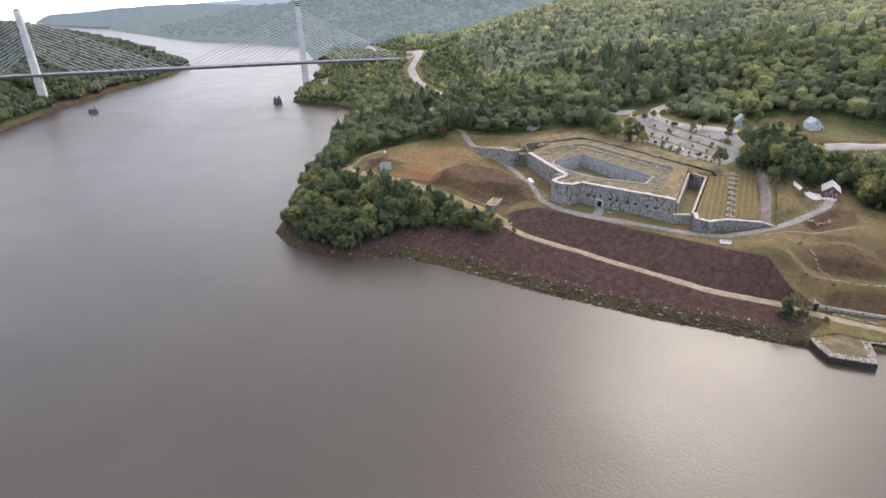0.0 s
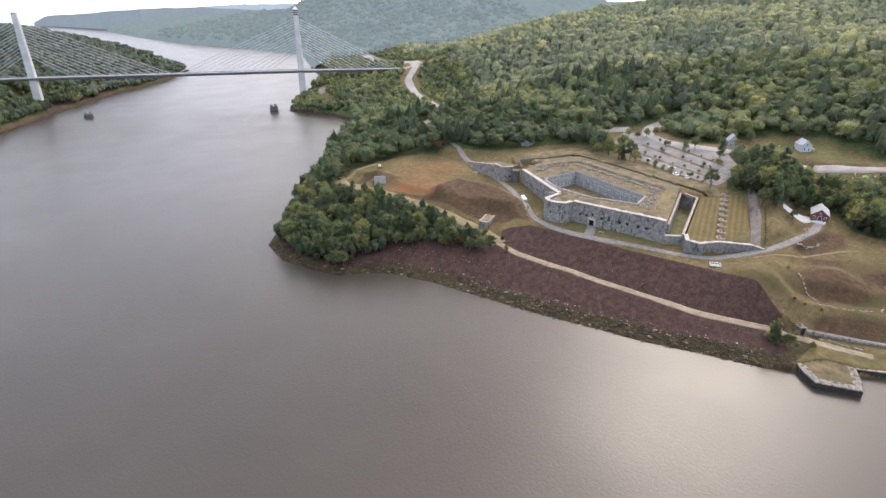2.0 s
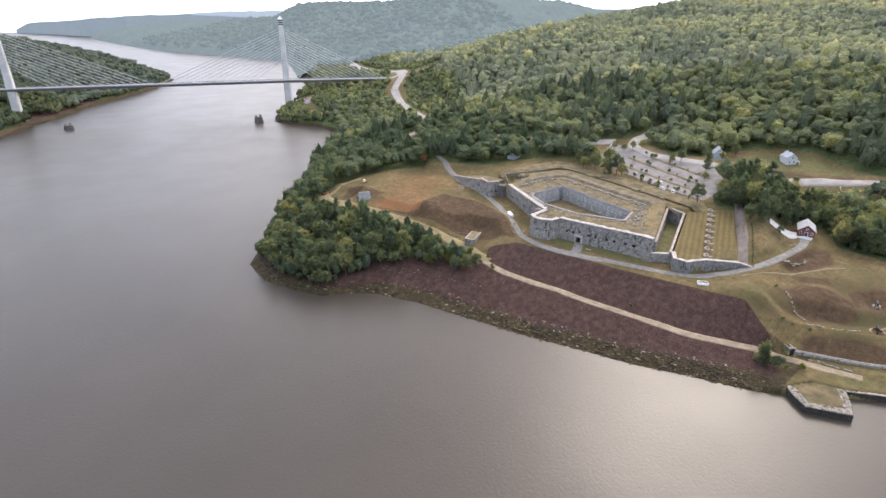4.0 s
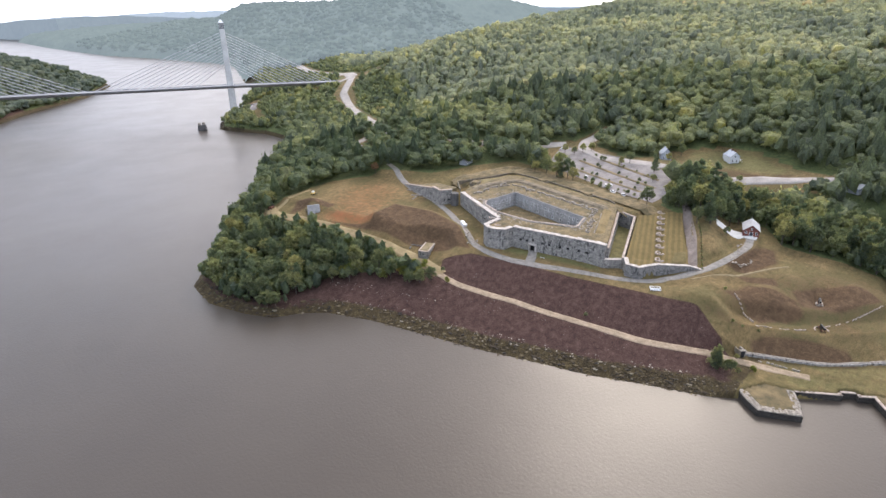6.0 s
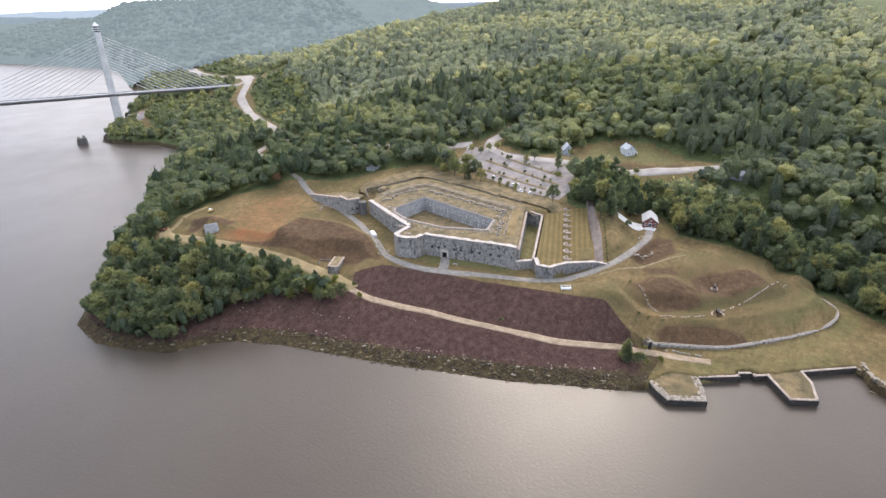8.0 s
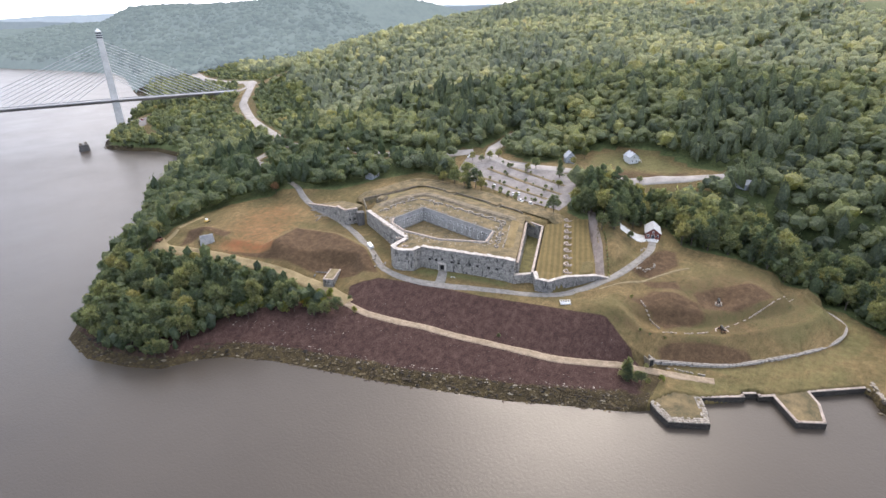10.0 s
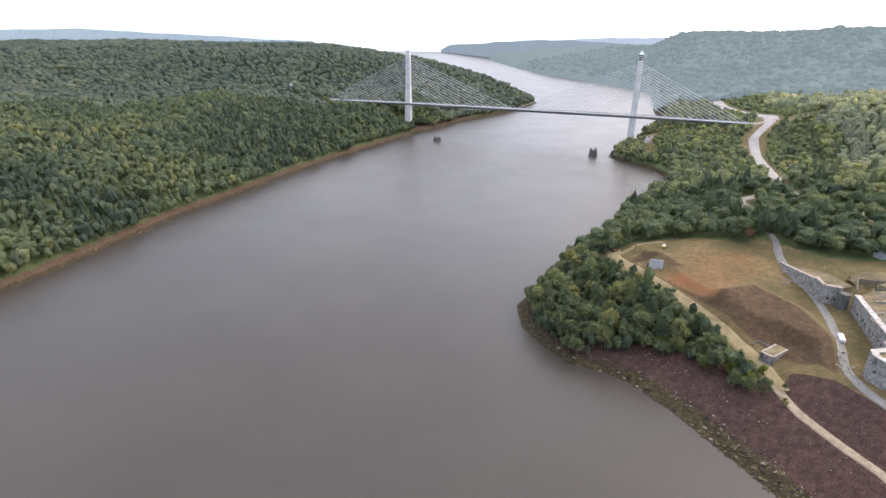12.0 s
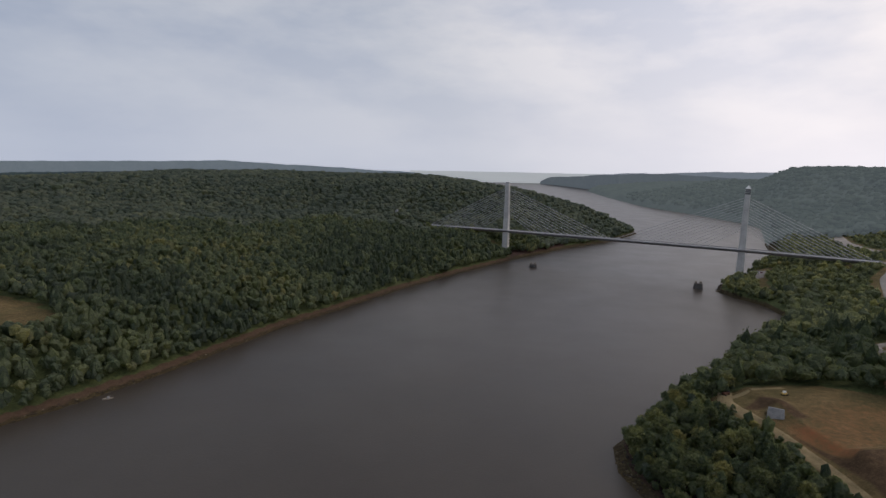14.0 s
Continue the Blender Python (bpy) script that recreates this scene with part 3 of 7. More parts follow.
    for k in range(len(xk) - 1):
        t = np.clip((X - xk[k]) / np.maximum(xk[k + 1] - xk[k], 0.1), 0, 1)
        zf = np.where(X > xk[k], zk[k] + (zk[k + 1] - zk[k]) * t, zf)
    # earth mounds of the north field
    mound = line_dist(X, Y, [(209, 266), (231, 272), (240, 247), (237, 221), (229, 202)])
    zf = zf + np.interp(mound, [-28, -0.8, 0.8, 9], [0, 4.8, 4.8, 0]) * step(Y, 198, 218) * step(X, 202, 212)
    for cx, cy, rx, ry, h in ((200, 319, 8, 9, 3.6),):
        zf = zf + h * np.exp(-(((X - cx) / rx) ** 2 + ((Y - cy) / ry) ** 2) * 1.3)
    # south terrace, held by its wall
    xw = ip(Y, [(96, 286), (103, 277), (111, 267.5), (113, 259), (117, 257), (124, 257), (136, 259)])
    terrace = step(X, xw + 2.2, xw + 3.8) * step(Y - (X - 277) * 0.42, 98, 101) * (1 - step(Y - (X - 258) * 0.43, 133, 135)) * (1 - step(X, 325, 340)) * (1 - step(X, 314, 318) * step(Y, 145, 149))
    zf = zf * (1 - terrace) + (23.6 + (X - 262) * 0.05) * terrace
    # battery below the fort
    d = line_dist(X, Y, BATTERY_FOOT)
    zb = np.interp(d, [-50, -0.6, 0.8, 3, 12, 13.4, 22, 27, 48, 95], [3.3, 3.6, 4.8, 5.9, 12.6, 11.2, 11.2, 16.2, 19, 24])
    # gun pit between mounds in the rear bank
    for cx, cy, rx, ry, h in ((304, 47, 9, 6, -4.0), (289, 65, 9, 7, 2.6), (306, 62, 8, 6, 2.2), (320, 37, 9, 6, 2.4), (284, 53, 7, 5, -1.5)):
        zb = zb + h * np.exp(-(((X - cx) / rx) ** 2 + ((Y - cy) / ry) ** 2) * 1.2)
    rs = X - xs
    zb = np.where(d < -0.6, np.minimum(zb, np.interp(rs, [-60, -1.2, 0.8], [-9, -3, 3.3])), zb)
    q = Y - 70 - (X - 250) * 0.42
    zf = zf + (zb - zf) * (1 - step(q, -9, 9))
    wgt = step(Y, -62, -22) * (1 - step(Y, 335, 372)) * (1 - step(X, 405, 440)) * step(X, 60, 90)
    z = z + (zf - z) * wgt
    # bed of the road to the brick building
    bed = np.abs(line_dist(X, Y, [(268, 103), (282, 97), (290.6, 93.6), (305.5, 89.5), (325, 87.5), (344, 92)]))
    zr2 = ip(X, [(268, 20.2), (277, 20.7), (290.6, 21.6), (305.5, 23.5), (325, 24.6), (344, 25)])
    z = z + (zr2 - z) * (1 - step(bed, 2.6, 6.5))
    z = np.where(inside(X, Y, MOAT), 19.5, z)
    z = np.where(inside(X, Y, [(250.5, 22.4), (254, 26), (258, 20.4), (254.6, 16.8)]), -3.0, z)
    return z + fbm(X, Y, 14, 3, 7) * 0.35 * step(z, 1, 4) + fbm(X, Y, 4, 2, 9) * 0.5 * step(z, 0.2, 1.5) * (1 - step(z, 4.2, 6))


def spaced(stops):
    out = []
    for (a, da), (b, _) in zip(stops, stops[1:]):
        n = max(1, int(round((b - a) / da)))
        out += [a + (b - a) * k / n for k in range(n)]
    return np.array(out + [stops[-1][0]])


GX = spaced([(-5200, 260), (-1500, 60), (-600, 16), (-300, 5), (-60, 8), (90, 1.25), (365, 6), (520, 20), (1300, 90), (5200, 90)])
GY = spaced([(-900, 60), (-80, 5), (-45, 1.25), (350, 5), (760, 8), (1100, 16), (1500, 40), (2600, 120), (5200, 120)])
XX, YY = np.meshgrid(GX, GY)
ZZ = land(XX, YY)
# past the built woods the sheet dips below the treetops that stand for them
away = np.hypot(XX - 20, YY - 5)
east = XX > xr(YY) - 120
ZZ = ZZ - 14 * np.where(east, step(away, 1345, 1430), step(away, 2160, 2260)) - 90 * np.where(east, step(away, 1450, 1600), step(away, 2300, 2500))


def height(x, y):
    """The ground's height at plan points, read off the sheet."""
    x, y = np.clip(x, GX[0], GX[-1] - 1e-6), np.clip(y, GY[0], GY[-1] - 1e-6)
    i, j = np.searchsorted(GX, x, "right") - 1, np.searchsorted(GY, y, "right") - 1
    u, v = (x - GX[i]) / (GX[i + 1] - GX[i]), (y - GY[j]) / (GY[j + 1] - GY[j])
    return (ZZ[j, i] * (1 - u) + ZZ[j, i + 1] * u) * (1 - v) + (ZZ[j + 1, i] * (1 - u) + ZZ[j + 1, i + 1] * u) * v


def on(x, y, up=0.0):
    return float(height(np.array(x, float), np.array(y, float))) + up


SITE = [(172, 340), (192, 345), (234, 353), (275, 338), (284, 322), (294, 302), (330, 292), (360, 274), (352, 210), (343, 160), (334, 132), (340, 120), (352, 112), (366, 104), (364, 90), (346, 76), (352, 46), (349, 18), (350, -4), (341, -14), (331, -26), (318, -60), (200, -60), (200, 60), (150, 200), (130, 245), (160, 240), (182, 222), (200, 203), (202, 218), (196, 250), (187, 290), (172, 325)]
CARPARK = [(336, 145), (333, 168), (350, 203), (354, 230), (366, 254), (398, 270), (408, 256), (440, 258), (470, 262), (470, 248), (428, 246), (412, 214), (414, 198), (402, 166), (360, 145)]
YARDS = [(394, 190), (390, 160), (395, 140), (404, 105), (428, 82), (450, 62), (474, 58), (478, 72), (464, 84), (466, 106), (482, 138), (478, 168), (466, 184), (446, 196), (422, 198)]
SLOPES = [(224, 56), (216, 70), (204, 94), (195, 118), (186, 140), (178, 163), (170, 188), (158, 218), (128, 246), (150, 250), (172, 240), (192, 222), (202, 200), (212, 207), (223, 196), (230, 173), (236.5, 143), (245, 117), (253, 90), (254, 84), (246, 63), (238, 60)]
REDPATCH = [(194, 304), (199, 284), (208, 262), (222, 270), (234, 280), (262, 296), (266, 326), (244, 334), (216, 318), (204, 306)]
REDCORE = [(199, 299), (208, 294), (213, 272), (209, 262), (203, 278), (198, 290)]
DULLMOUND = [(193, 301), (198, 283), (206, 256), (211, 235), (215, 217), (226, 199), (237, 219), (240, 245), (232, 271), (208, 266), (200, 284)]
LEFT_FIELD = [(-279, 357), (-300, 346), (-430, 352), (-430, 425), (-336, 419), (-301, 402), (-281, 384)]
ROADS = {"bridge_road": ([(520, 746), (545, 742), (520, 716), (486, 685), (462, 640), (446, 612), (420, 555), (398, 508), (373, 463), (362, 410), (372, 340), (392, 290), (412, 262)], 10.0),
         "far_road": ([(545, 742), (572, 790), (604, 890), (614, 946), (640, 1030), (690, 1150), (725, 1264), (790, 1350)], 16.0),
         "point_road": ([(373, 463), (345, 446), (322, 437), (311, 400), (306, 380)], 6.5),
         "yard_road": ([(470, 256), (425, 252), (409, 244), (398, 220), (402, 194), (406, 166), (420, 144), (432, 117), (437, 98), (452, 78), (466, 68)], 8.0)}


def open_ground(x, y):
    """Where no wood grows."""
    r = inside(x, y, SITE) | inside(x, y, CARPARK) | inside(x, y, YARDS) | inside(x, y, LEFT_FIELD)
    for pts, w in ROADS.values():
        r |= np.abs(line_dist(x, y, pts)) < w * 0.5 + 3.5
    r |= inside(x, y, [(385, 842), (425, 835), (440, 800), (425, 770), (392, 748), (372, 752), (360, 775), (368, 805)]) | (np.abs(line_dist(x, y, [(385, 760), (368, 725), (360, 690)])) < 6)
    r |= np.abs(line_dist(x, y, [(545, 742), (520, 716), (486, 685), (462, 640)])) < 14
    r |= np.abs(line_dist(x, y, ROADS["far_road"][0])) < 15
    r |= np.abs(line_dist(x, y, [(-152, 1040), (620, 710)])) < 13
    r |= (np.hypot(x - 54.5, y - 951.5) < 17) | (np.abs(line_dist(x, y, [(54.5, 951.5), (72, 930), (84, 918)])) < 17)
    r |= np.abs(line_dist(x, y, [(700, 120), (1100, 60), (1900, -120)])) < 6.5
    return r


verts = np.stack([XX, YY, ZZ], -1).reshape(-1, 3)
nx, ny = len(GX), len(GY)
qi = (np.arange(ny - 1)[:, None] * nx + np.arange(nx - 1)[None]).ravel()
qi = qi[(np.maximum(np.maximum(ZZ[:-1, :-1], ZZ[1:, :-1]), np.maximum(ZZ[:-1, 1:], ZZ[1:, 1:])) > -6).ravel()]
quads = np.stack([qi, qi + 1, qi + nx + 1, qi + nx], -1)


def mesh_from(name, co, faces):
    """A mesh from arrays; faces all with the same number of corners."""
    me = bpy.data.meshes.new(name)
    k = faces.shape[1]
    me.vertices.add(len(co))
    me.vertices.foreach_set("co", np.ascontiguousarray(co, np.float32).ravel())
    me.loops.add(faces.size)
    me.loops.foreach_set("vertex_index", np.ascontiguousarray(faces, np.int32).ravel())
    me.polygons.add(len(faces))
    me.polygons.foreach_set("loop_start", np.arange(0, faces.size, k, dtype=np.int32))
    me.update(calc_edges=True)
    return me


ground_me = mesh_from("ground", verts, quads)
ground_me.polygons.foreach_set("use_smooth", np.ones(len(quads), bool))
fx, fy_, fz = verts.T
rightward, leftward = fx - xr(fy_), xl(fy_) - fx
wood = (~open_ground(fx, fy_)).astype(float)
wood = np.where((fx > 80) & (fx < 380) & (fy_ < 380), np.minimum(wood, 1 - soft(fx, fy_, SITE, 2.0)), wood)
slopes = soft(fx, fy_, SLOPES, 1.8)
rocky = np.where(fx > 60, (1 - step(fz, 2.2, 4.6)), 0.9 - 0.9 * step(fz, 0.8, 2.2)) * np.where((fy_ < 54) & (fx > 200) & ((fy_ > -17) | ((fy_ > -90) & (rightward > 6))), 0, 1)
tip = ((fy_ > 232) & (fx < 165) & (fx > 60)) * step(fz, 1.5, 3.0) * (1 - step(fz, 6, 9))
slopes = np.maximum(slopes, tip)
rocky = np.where(tip > 0.3, np.minimum(rocky, 0.45), rocky)
red = np.maximum(soft(fx, fy_, REDPATCH, 12) * 0.34, soft(fx, fy_, REDCORE, 6) * 0.95)
dull = soft(fx, fy_, DULLMOUND, 1.6) * 0.86
BROWN_BANKS = (([(262, 90), (300, 78), (330, 60), (346, 40), (346, 5), (320, -2), (285, 18), (262, 45)], 12, 0.42), ([(274, 81), (291, 75), (294, 54), (286, 48), (270, 62), (276, 73)], 3.5, 0.95), ([(299, 58), (313, 51), (326, 33), (321, 25), (300, 37), (290, 52)], 3, 1.0),
               ([(258, 61), (263, 58), (271, 44), (279, 28), (275, 24), (264, 38), (253, 57)], 2.5, 1.0), ([(297, 91), (317, 87), (334, 83), (336, 77), (321, 71), (301, 79)], 3, 0.95), ([(430, 168), (434, 164), (440, 114), (450, 103), (446, 97), (436, 108), (428, 140)], 3, 0.8), ([(296, 83), (305, 68), (297, 62), (293, 76)], 3, 0.9),
               ([(255, 87), (262, 76), (268, 66), (262, 62), (256, 72), (252, 80)], 4, 0.5), ([(296, 31), (325, 9), (330, 3), (312, 9), (290, 24)], 4, 0.5), ([(183, 322), (196, 332), (206, 322), (212, 306), (203, 304), (199, 316), (190, 318)], 2, 0.7))
for poly, w, k in BROWN_BANKS:
    dull = np.maximum(dull, soft(fx, fy_, poly, w) * k)
sandy = (leftward > -3) * (leftward < 60) * (1 - step(fz, 2.8, 3.8))
cover = ground_me.color_attributes.new("cover", "FLOAT_COLOR", "POINT")
cover.data.foreach_set("color", np.stack([slopes, rocky, wood, np.ones_like(fx)], -1).astype(np.float32).ravel())
bare = ground_me.color_attributes.new("bare", "FLOAT_COLOR", "POINT")
bare.data.foreach_set("color", np.stack([red, dull, sandy, np.ones_like(fx)], -1).astype(np.float32).ravel())
lushness = soft(fx, fy_, [(266, 63), (278, 58), (294, 42), (318, 30), (341, 18), (337, 14), (306, 31), (291, 39), (278, 47)], 4) * 0.56
foot_d = line_dist(fx, fy_, BATTERY_FOOT)
lushness = np.maximum(lushness, (foot_d < -0.5) * (foot_d > -9) * 0.42 * (fx > 262))
lushness = np.maximum(lushness, soft(fx, fy_, [(304, 36), (330, 22), (338, 6), (326, -4), (300, 8), (286, 26)], 6) * 0.47)
lushness = np.maximum(lushness, soft(fx, fy_, [(250, 46), (262, 30), (290, 4), (310, -10), (284, -12), (262, 8), (236, 40)], 6) * 0.42)
lushness = np.maximum(lushness, soft(fx, fy_, [(236, 184), (241, 186), (246, 180), (257, 138), (252, 134), (248, 146), (240, 172)], 4) * 0.8)
lushness = np.maximum(lushness, soft(fx, fy_, [(436, 172), (464, 180), (476, 164), (478, 140), (462, 108), (450, 104), (442, 114)], 4) * 0.5)
lush_at = ground_me.attributes.new("lush", "FLOAT", "POINT")
lush_at.data.foreach_set("value", lushness.astype(np.float32))
ground_me.materials.append(M_GROUND)
tagged(new("ground", ground_me), "dry grass, brown slopes and wooded land on both banks", "ground", kind="structure")

wb = bmesh.new()
bmesh.ops.create_grid(wb, x_segments=2, y_segments=2, size=5300)
water = mesh_ob("water", wb, M_WATER)
tagged(water, "calm brownish-grey river with fine ripples", "water", kind="structure")


# ---- woods ----
def blob(seed, tall, rough, sub=2, cone=0.0):
    """A lumpy rounded mass of leaves, or with cone a tapering one."""
    rng = np.random.RandomState(seed)
    bm = bmesh.new()
    bmesh.ops.create_icosphere(bm, subdivisions=sub, radius=1.0)
    co = np.array([v.co[:] for v in bm.verts])
    fa = np.array([[v.index for v in f.verts] for f in bm.faces])
    bm.free()
    k = rng.randn(7, 3)
    k /= np.linalg.norm(k, axis=1, keepdims=True)
    lumps = sum(np.exp(6 * (co @ d - 1)) for d in k)
    co = co * (0.78 + 0.34 * np.minimum(lumps, 1.1)[:, None]) * (1 + rough * rng.randn(len(co), 1))
    if cone:
        z = (co[:, 2:] + 1) / 2
        co[:, :2] *= np.clip(1.1 - cone * z, 0.12, 2)
    co[:, 2] = co[:, 2] * tall
    return co, fa


def crown(seed, lobes, rough, n, size, wide=1.0, tall=1.0, core=2):
    """A crown of several rounded lobes with loose leaf sprays."""
    rng = np.random.RandomState(seed)
    cos, fas, base = [], [], 0
    for k in range(lobes):
        co, fa = blob(seed * 10 + k, 0.9, rough, core if k == 0 else 1)
        s = 0.86 if k == 0 else 0.45 + 0.2 * rng.rand()
        a = 2 * np.pi * (k + rng.rand()) / max(1, lobes - 1)
        off = np.array([0, 0, 0.1]) if k == 0 else np.array([np.cos(a) * 0.5, np.sin(a) * 0.5, rng.uniform(-0.3, 0.55)])
        cos.append((co * s + off) * np.array([wide, wide, tall]))
        fas.append(fa + base)
        base += len(co)
    co = np.concatenate(cos)
    lc, lf = sprinkle(seed + 50, co, n, size)
    return np.concatenate([co, lc]), np.concatenate(fas + [lf + len(co)])


def sprinkle(seed, co, n, size):
    """Loose leaf sprays over a crown: n small triangles on its surface."""
    rng = np.random.RandomState(seed)
    p = co[rng.randint(0, len(co), n)] * (0.86 + 0.24 * rng.rand(n, 1)) + rng.randn(n, 3) * 0.14
    tri = p[:, None] + rng.randn(n, 3, 3) * size
    return tri.reshape(-1, 3), np.arange(3 * n).reshape(-1, 3)


def crowns(name, spots, radius, variants, seed, label, leaf, stem=1.0, dark=1):
    """One object of many crowns. spots: x, y, z of each foot; stem: the crowns' height over it; the last dark variants are conifers."""
    rng = np.random.RandomState(seed)
    n = len(spots)
    kind = rng.randint(0, len(variants), n)
    r = radius * (0.55 + 0.75 * rng.rand(n) ** 1.3 + 0.2 * (rng.rand(n) < 0.12))
    ang = rng.rand(n) * 2 * np.pi
    patch = fbm(spots[:, 0], spots[:, 1], 90, 4, seed + 1)
    kind = np.where((rng.rand(n) < 0.4) & (patch < -0.3), len(variants) - 1 - rng.randint(0, dark, n), kind)
    tone = np.clip(0.42 + 0.17 * rng.randn(n) + 0.42 * patch, 0, 1)
    cos, fas, tns, base = [], [], [], 0
    for v, (co, fa) in enumerate(variants):
        ids = np.nonzero(kind == v)[0]
        c, s = np.cos(ang[ids])[:, None], np.sin(ang[ids])[:, None]
        x, y = co[None, :, 0] * c - co[None, :, 1] * s, co[None, :, 0] * s + co[None, :, 1] * c
        p = np.stack([x, y, np.broadcast_to(co[None, :, 2], x.shape)], -1) * r[ids, None, None]
        low = co[:, 2].min()
        p = p + spots[ids, None, :] + np.array([0, 0, 1.0]) * (-low * r[ids, None, None] * 0.86 + stem)
        cos.append(p.reshape(-1, 3))
        f = fa[None] + (np.arange(len(ids)) * len(co))[:, None, None] + base
        fas.append(f.reshape(-1, 3))
        tns.append(np.repeat(tone[ids] * (0.35 if v >= len(variants) - dark else 1), len(co)))
        base += len(ids) * len(co)
    me = mesh_from(name, np.concatenate(cos), np.concatenate(fas))
    at = me.attributes.new("tone", "FLOAT", "POINT")
    at.data.foreach_set("value", np.concatenate(tns).astype(np.float32))
    me.polygons.foreach_set("use_smooth", np.zeros(len(me.polygons), bool))
    me.materials.append(leaf)
    return tagged(new(name, me), label, "forest", kind="stuff")


def scatter(x0, x1, y0, y1, gap, seed, keep):
    rng = np.random.RandomState(seed)
    gx, gy = np.meshgrid(np.arange(x0, x1, gap), np.arange(y0, y1, gap))
    x, y = gx.ravel() + (rng.rand(gx.size) - 0.5) * gap * 0.95, gy.ravel() + (rng.rand(gx.size) - 0.5) * gap * 0.95
    z = height(x, y)
    ok = (z > 2.4) & ~open_ground(x, y) & keep(x, y)
    return np.stack([x, y, z], -1)[ok]


def merged(seed, tall, rough, n, size, sub=2, cone=0.0):
    co, fa = blob(seed, tall, rough, sub, cone)
    lc, lf = sprinkle(seed + 50, co, n, size)
    return np.concatenate([co, lc]), np.concatenate([fa, lf + len(co)])


SPIT = [(310, 670), (325, 655), (375, 660), (450, 740), (450, 850), (372, 850), (345, 790)]
NEAR_WOOD = lambda x, y: (np.hypot(x - 30, y - 10) < 620)
def spire(seed, n, size, sub=1):
    """A narrow conifer."""
    co, fa = merged(seed, 1.45, 0.16, n, size, sub, 0.85)
    return co * np.array([0.8, 0.8, 1.0]), fa


MID = [crown(k, 4 + k % 2, 0.13, 130, 0.1, 1.0 + 0.1 * (k % 2), 0.95 + 0.13 * (k % 3), 2) for k in range(9)] + [spire(20, 70, 0.11, 2)]
FAR = [crown(40 + k, 2 + k % 2, 0.15, 26, 0.12, 1.0, 0.9 + 0.13 * (k % 4), 1) for k in range(10)] + [spire(60, 18, 0.13)]
BANK = [crown(90 + k, 2 + k % 2, 0.14, 22, 0.13, 1.0, 1.2 + 0.2 * (k % 3), 1) for k in range(8)] + [spire(61, 24, 0.12)]
COARSE = [blob(80 + k, 0.85, 0.13, 1) for k in range(6)]
REACH = lambda x, y: np.hypot(x - 40, y - 10) + 110 * fbm(x, y, 90, 3, 31)
# near these roads trees are kept low so the camera sees the road
ROADSIDE = lambda x, y: (np.abs(line_dist(x, y, [(520, 716), (486, 685), (462, 640), (446, 612), (420, 555)])) < 58) | (np.abs(line_dist(x, y, ROADS["far_road"][0])) < 60)
SINGLE = lambda x, y: (x > 60) & (np.hypot(x - 30, y - 10) < 372) & (y > -60)
spots_mid = scatter(60, 670, -160, 660, 7.2, 11, lambda x, y: (x > xr(y) + 3) & NEAR_WOOD(x, y) & ~SINGLE(x, y) & ~inside(x, y, SPIT) & ~ROADSIDE(x, y) & (x * 0.30 - y < 215))
spots_left = scatter(-720, 160, 180, 1080, 6.2, 12, lambda x, y: (xl(y) - x > 6.0) & (REACH(x, y) < 960) & (-x < 0.95 * y + 30))
spots_hill = scatter(250, 1500, -300, 1350, 7.6, 13, lambda x, y: (x > xr(y) + 5) & ~NEAR_WOOD(x, y) & ~inside(x, y, SPIT) & ~ROADSIDE(x, y) & (np.hypot(x, y) < 1330) & (x * 0.30 - y < 260) & (x > 0.30 * y))
spots_left_far = scatter(-1900, 380, 620, 2150, 12.0, 14, lambda x, y: (xl(y) - x > 12) & (np.hypot(x - 40, y - 10) >= 1480) & (np.hypot(x - 40, y - 10) < 2150) & (-x < 0.95 * y + 30))
spots_headland = scatter(-1100, 400, 620, 1520, 8.6, 15, lambda x, y: (xl(y) - x > 7) & (REACH(x, y) >= 960) & (np.hypot(x - 40, y - 10) < 1480) & (-x < 0.95 * y + 30))
spots_spit = scatter(300, 460, 650, 860, 4.6, 23, lambda x, y: (x > xr(y) + 2) & inside(x, y, SPIT))
crowns("bridge_point_woods", spots_spit, 2.9, BANK, 8, "low green trees round the bridge tower", M_MIXED)
spots_road = scatter(300, 900, 520, 1350, 7.5, 29, lambda x, y: (x > xr(y) + 5) & ROADSIDE(x, y) & ~inside(x, y, SPIT) & (np.hypot(x, y) < 1330))
crowns("roadside_scrub", spots_road, 3.4, FAR, 9, "low green scrub and trees, kept short to show the road", M_MIXED)
dusky = (spots_mid[:, 1] > 285) & (spots_mid[:, 0] < 395) & (spots_mid[:, 1] < 470)
crowns("pine_woods", spots_mid[dusky], 4.6, MID, 16, "dark green woodland at the edge of the field", M_WOODS, 3.0)
crowns("near_woods", spots_mid[~dusky], 5.0, MID, 1, "mixed green woodland with a few yellowing trees", M_MIXED, 3.0)
crowns("left_bank_woods", spots_left, 4.2, BANK, 2, "dense riverside woodland, its dark green toned for haze", M_BANKWOODS_HAZED, 3.0)
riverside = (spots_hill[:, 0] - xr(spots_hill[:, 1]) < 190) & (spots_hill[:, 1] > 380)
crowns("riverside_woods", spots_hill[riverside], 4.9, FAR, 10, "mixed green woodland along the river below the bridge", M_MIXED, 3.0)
crowns("hillside_woods", spots_hill[~riverside], 5.2, FAR, 3, "wooded hillside, its green paled for haze", M_HILL_HAZED, 3.5)
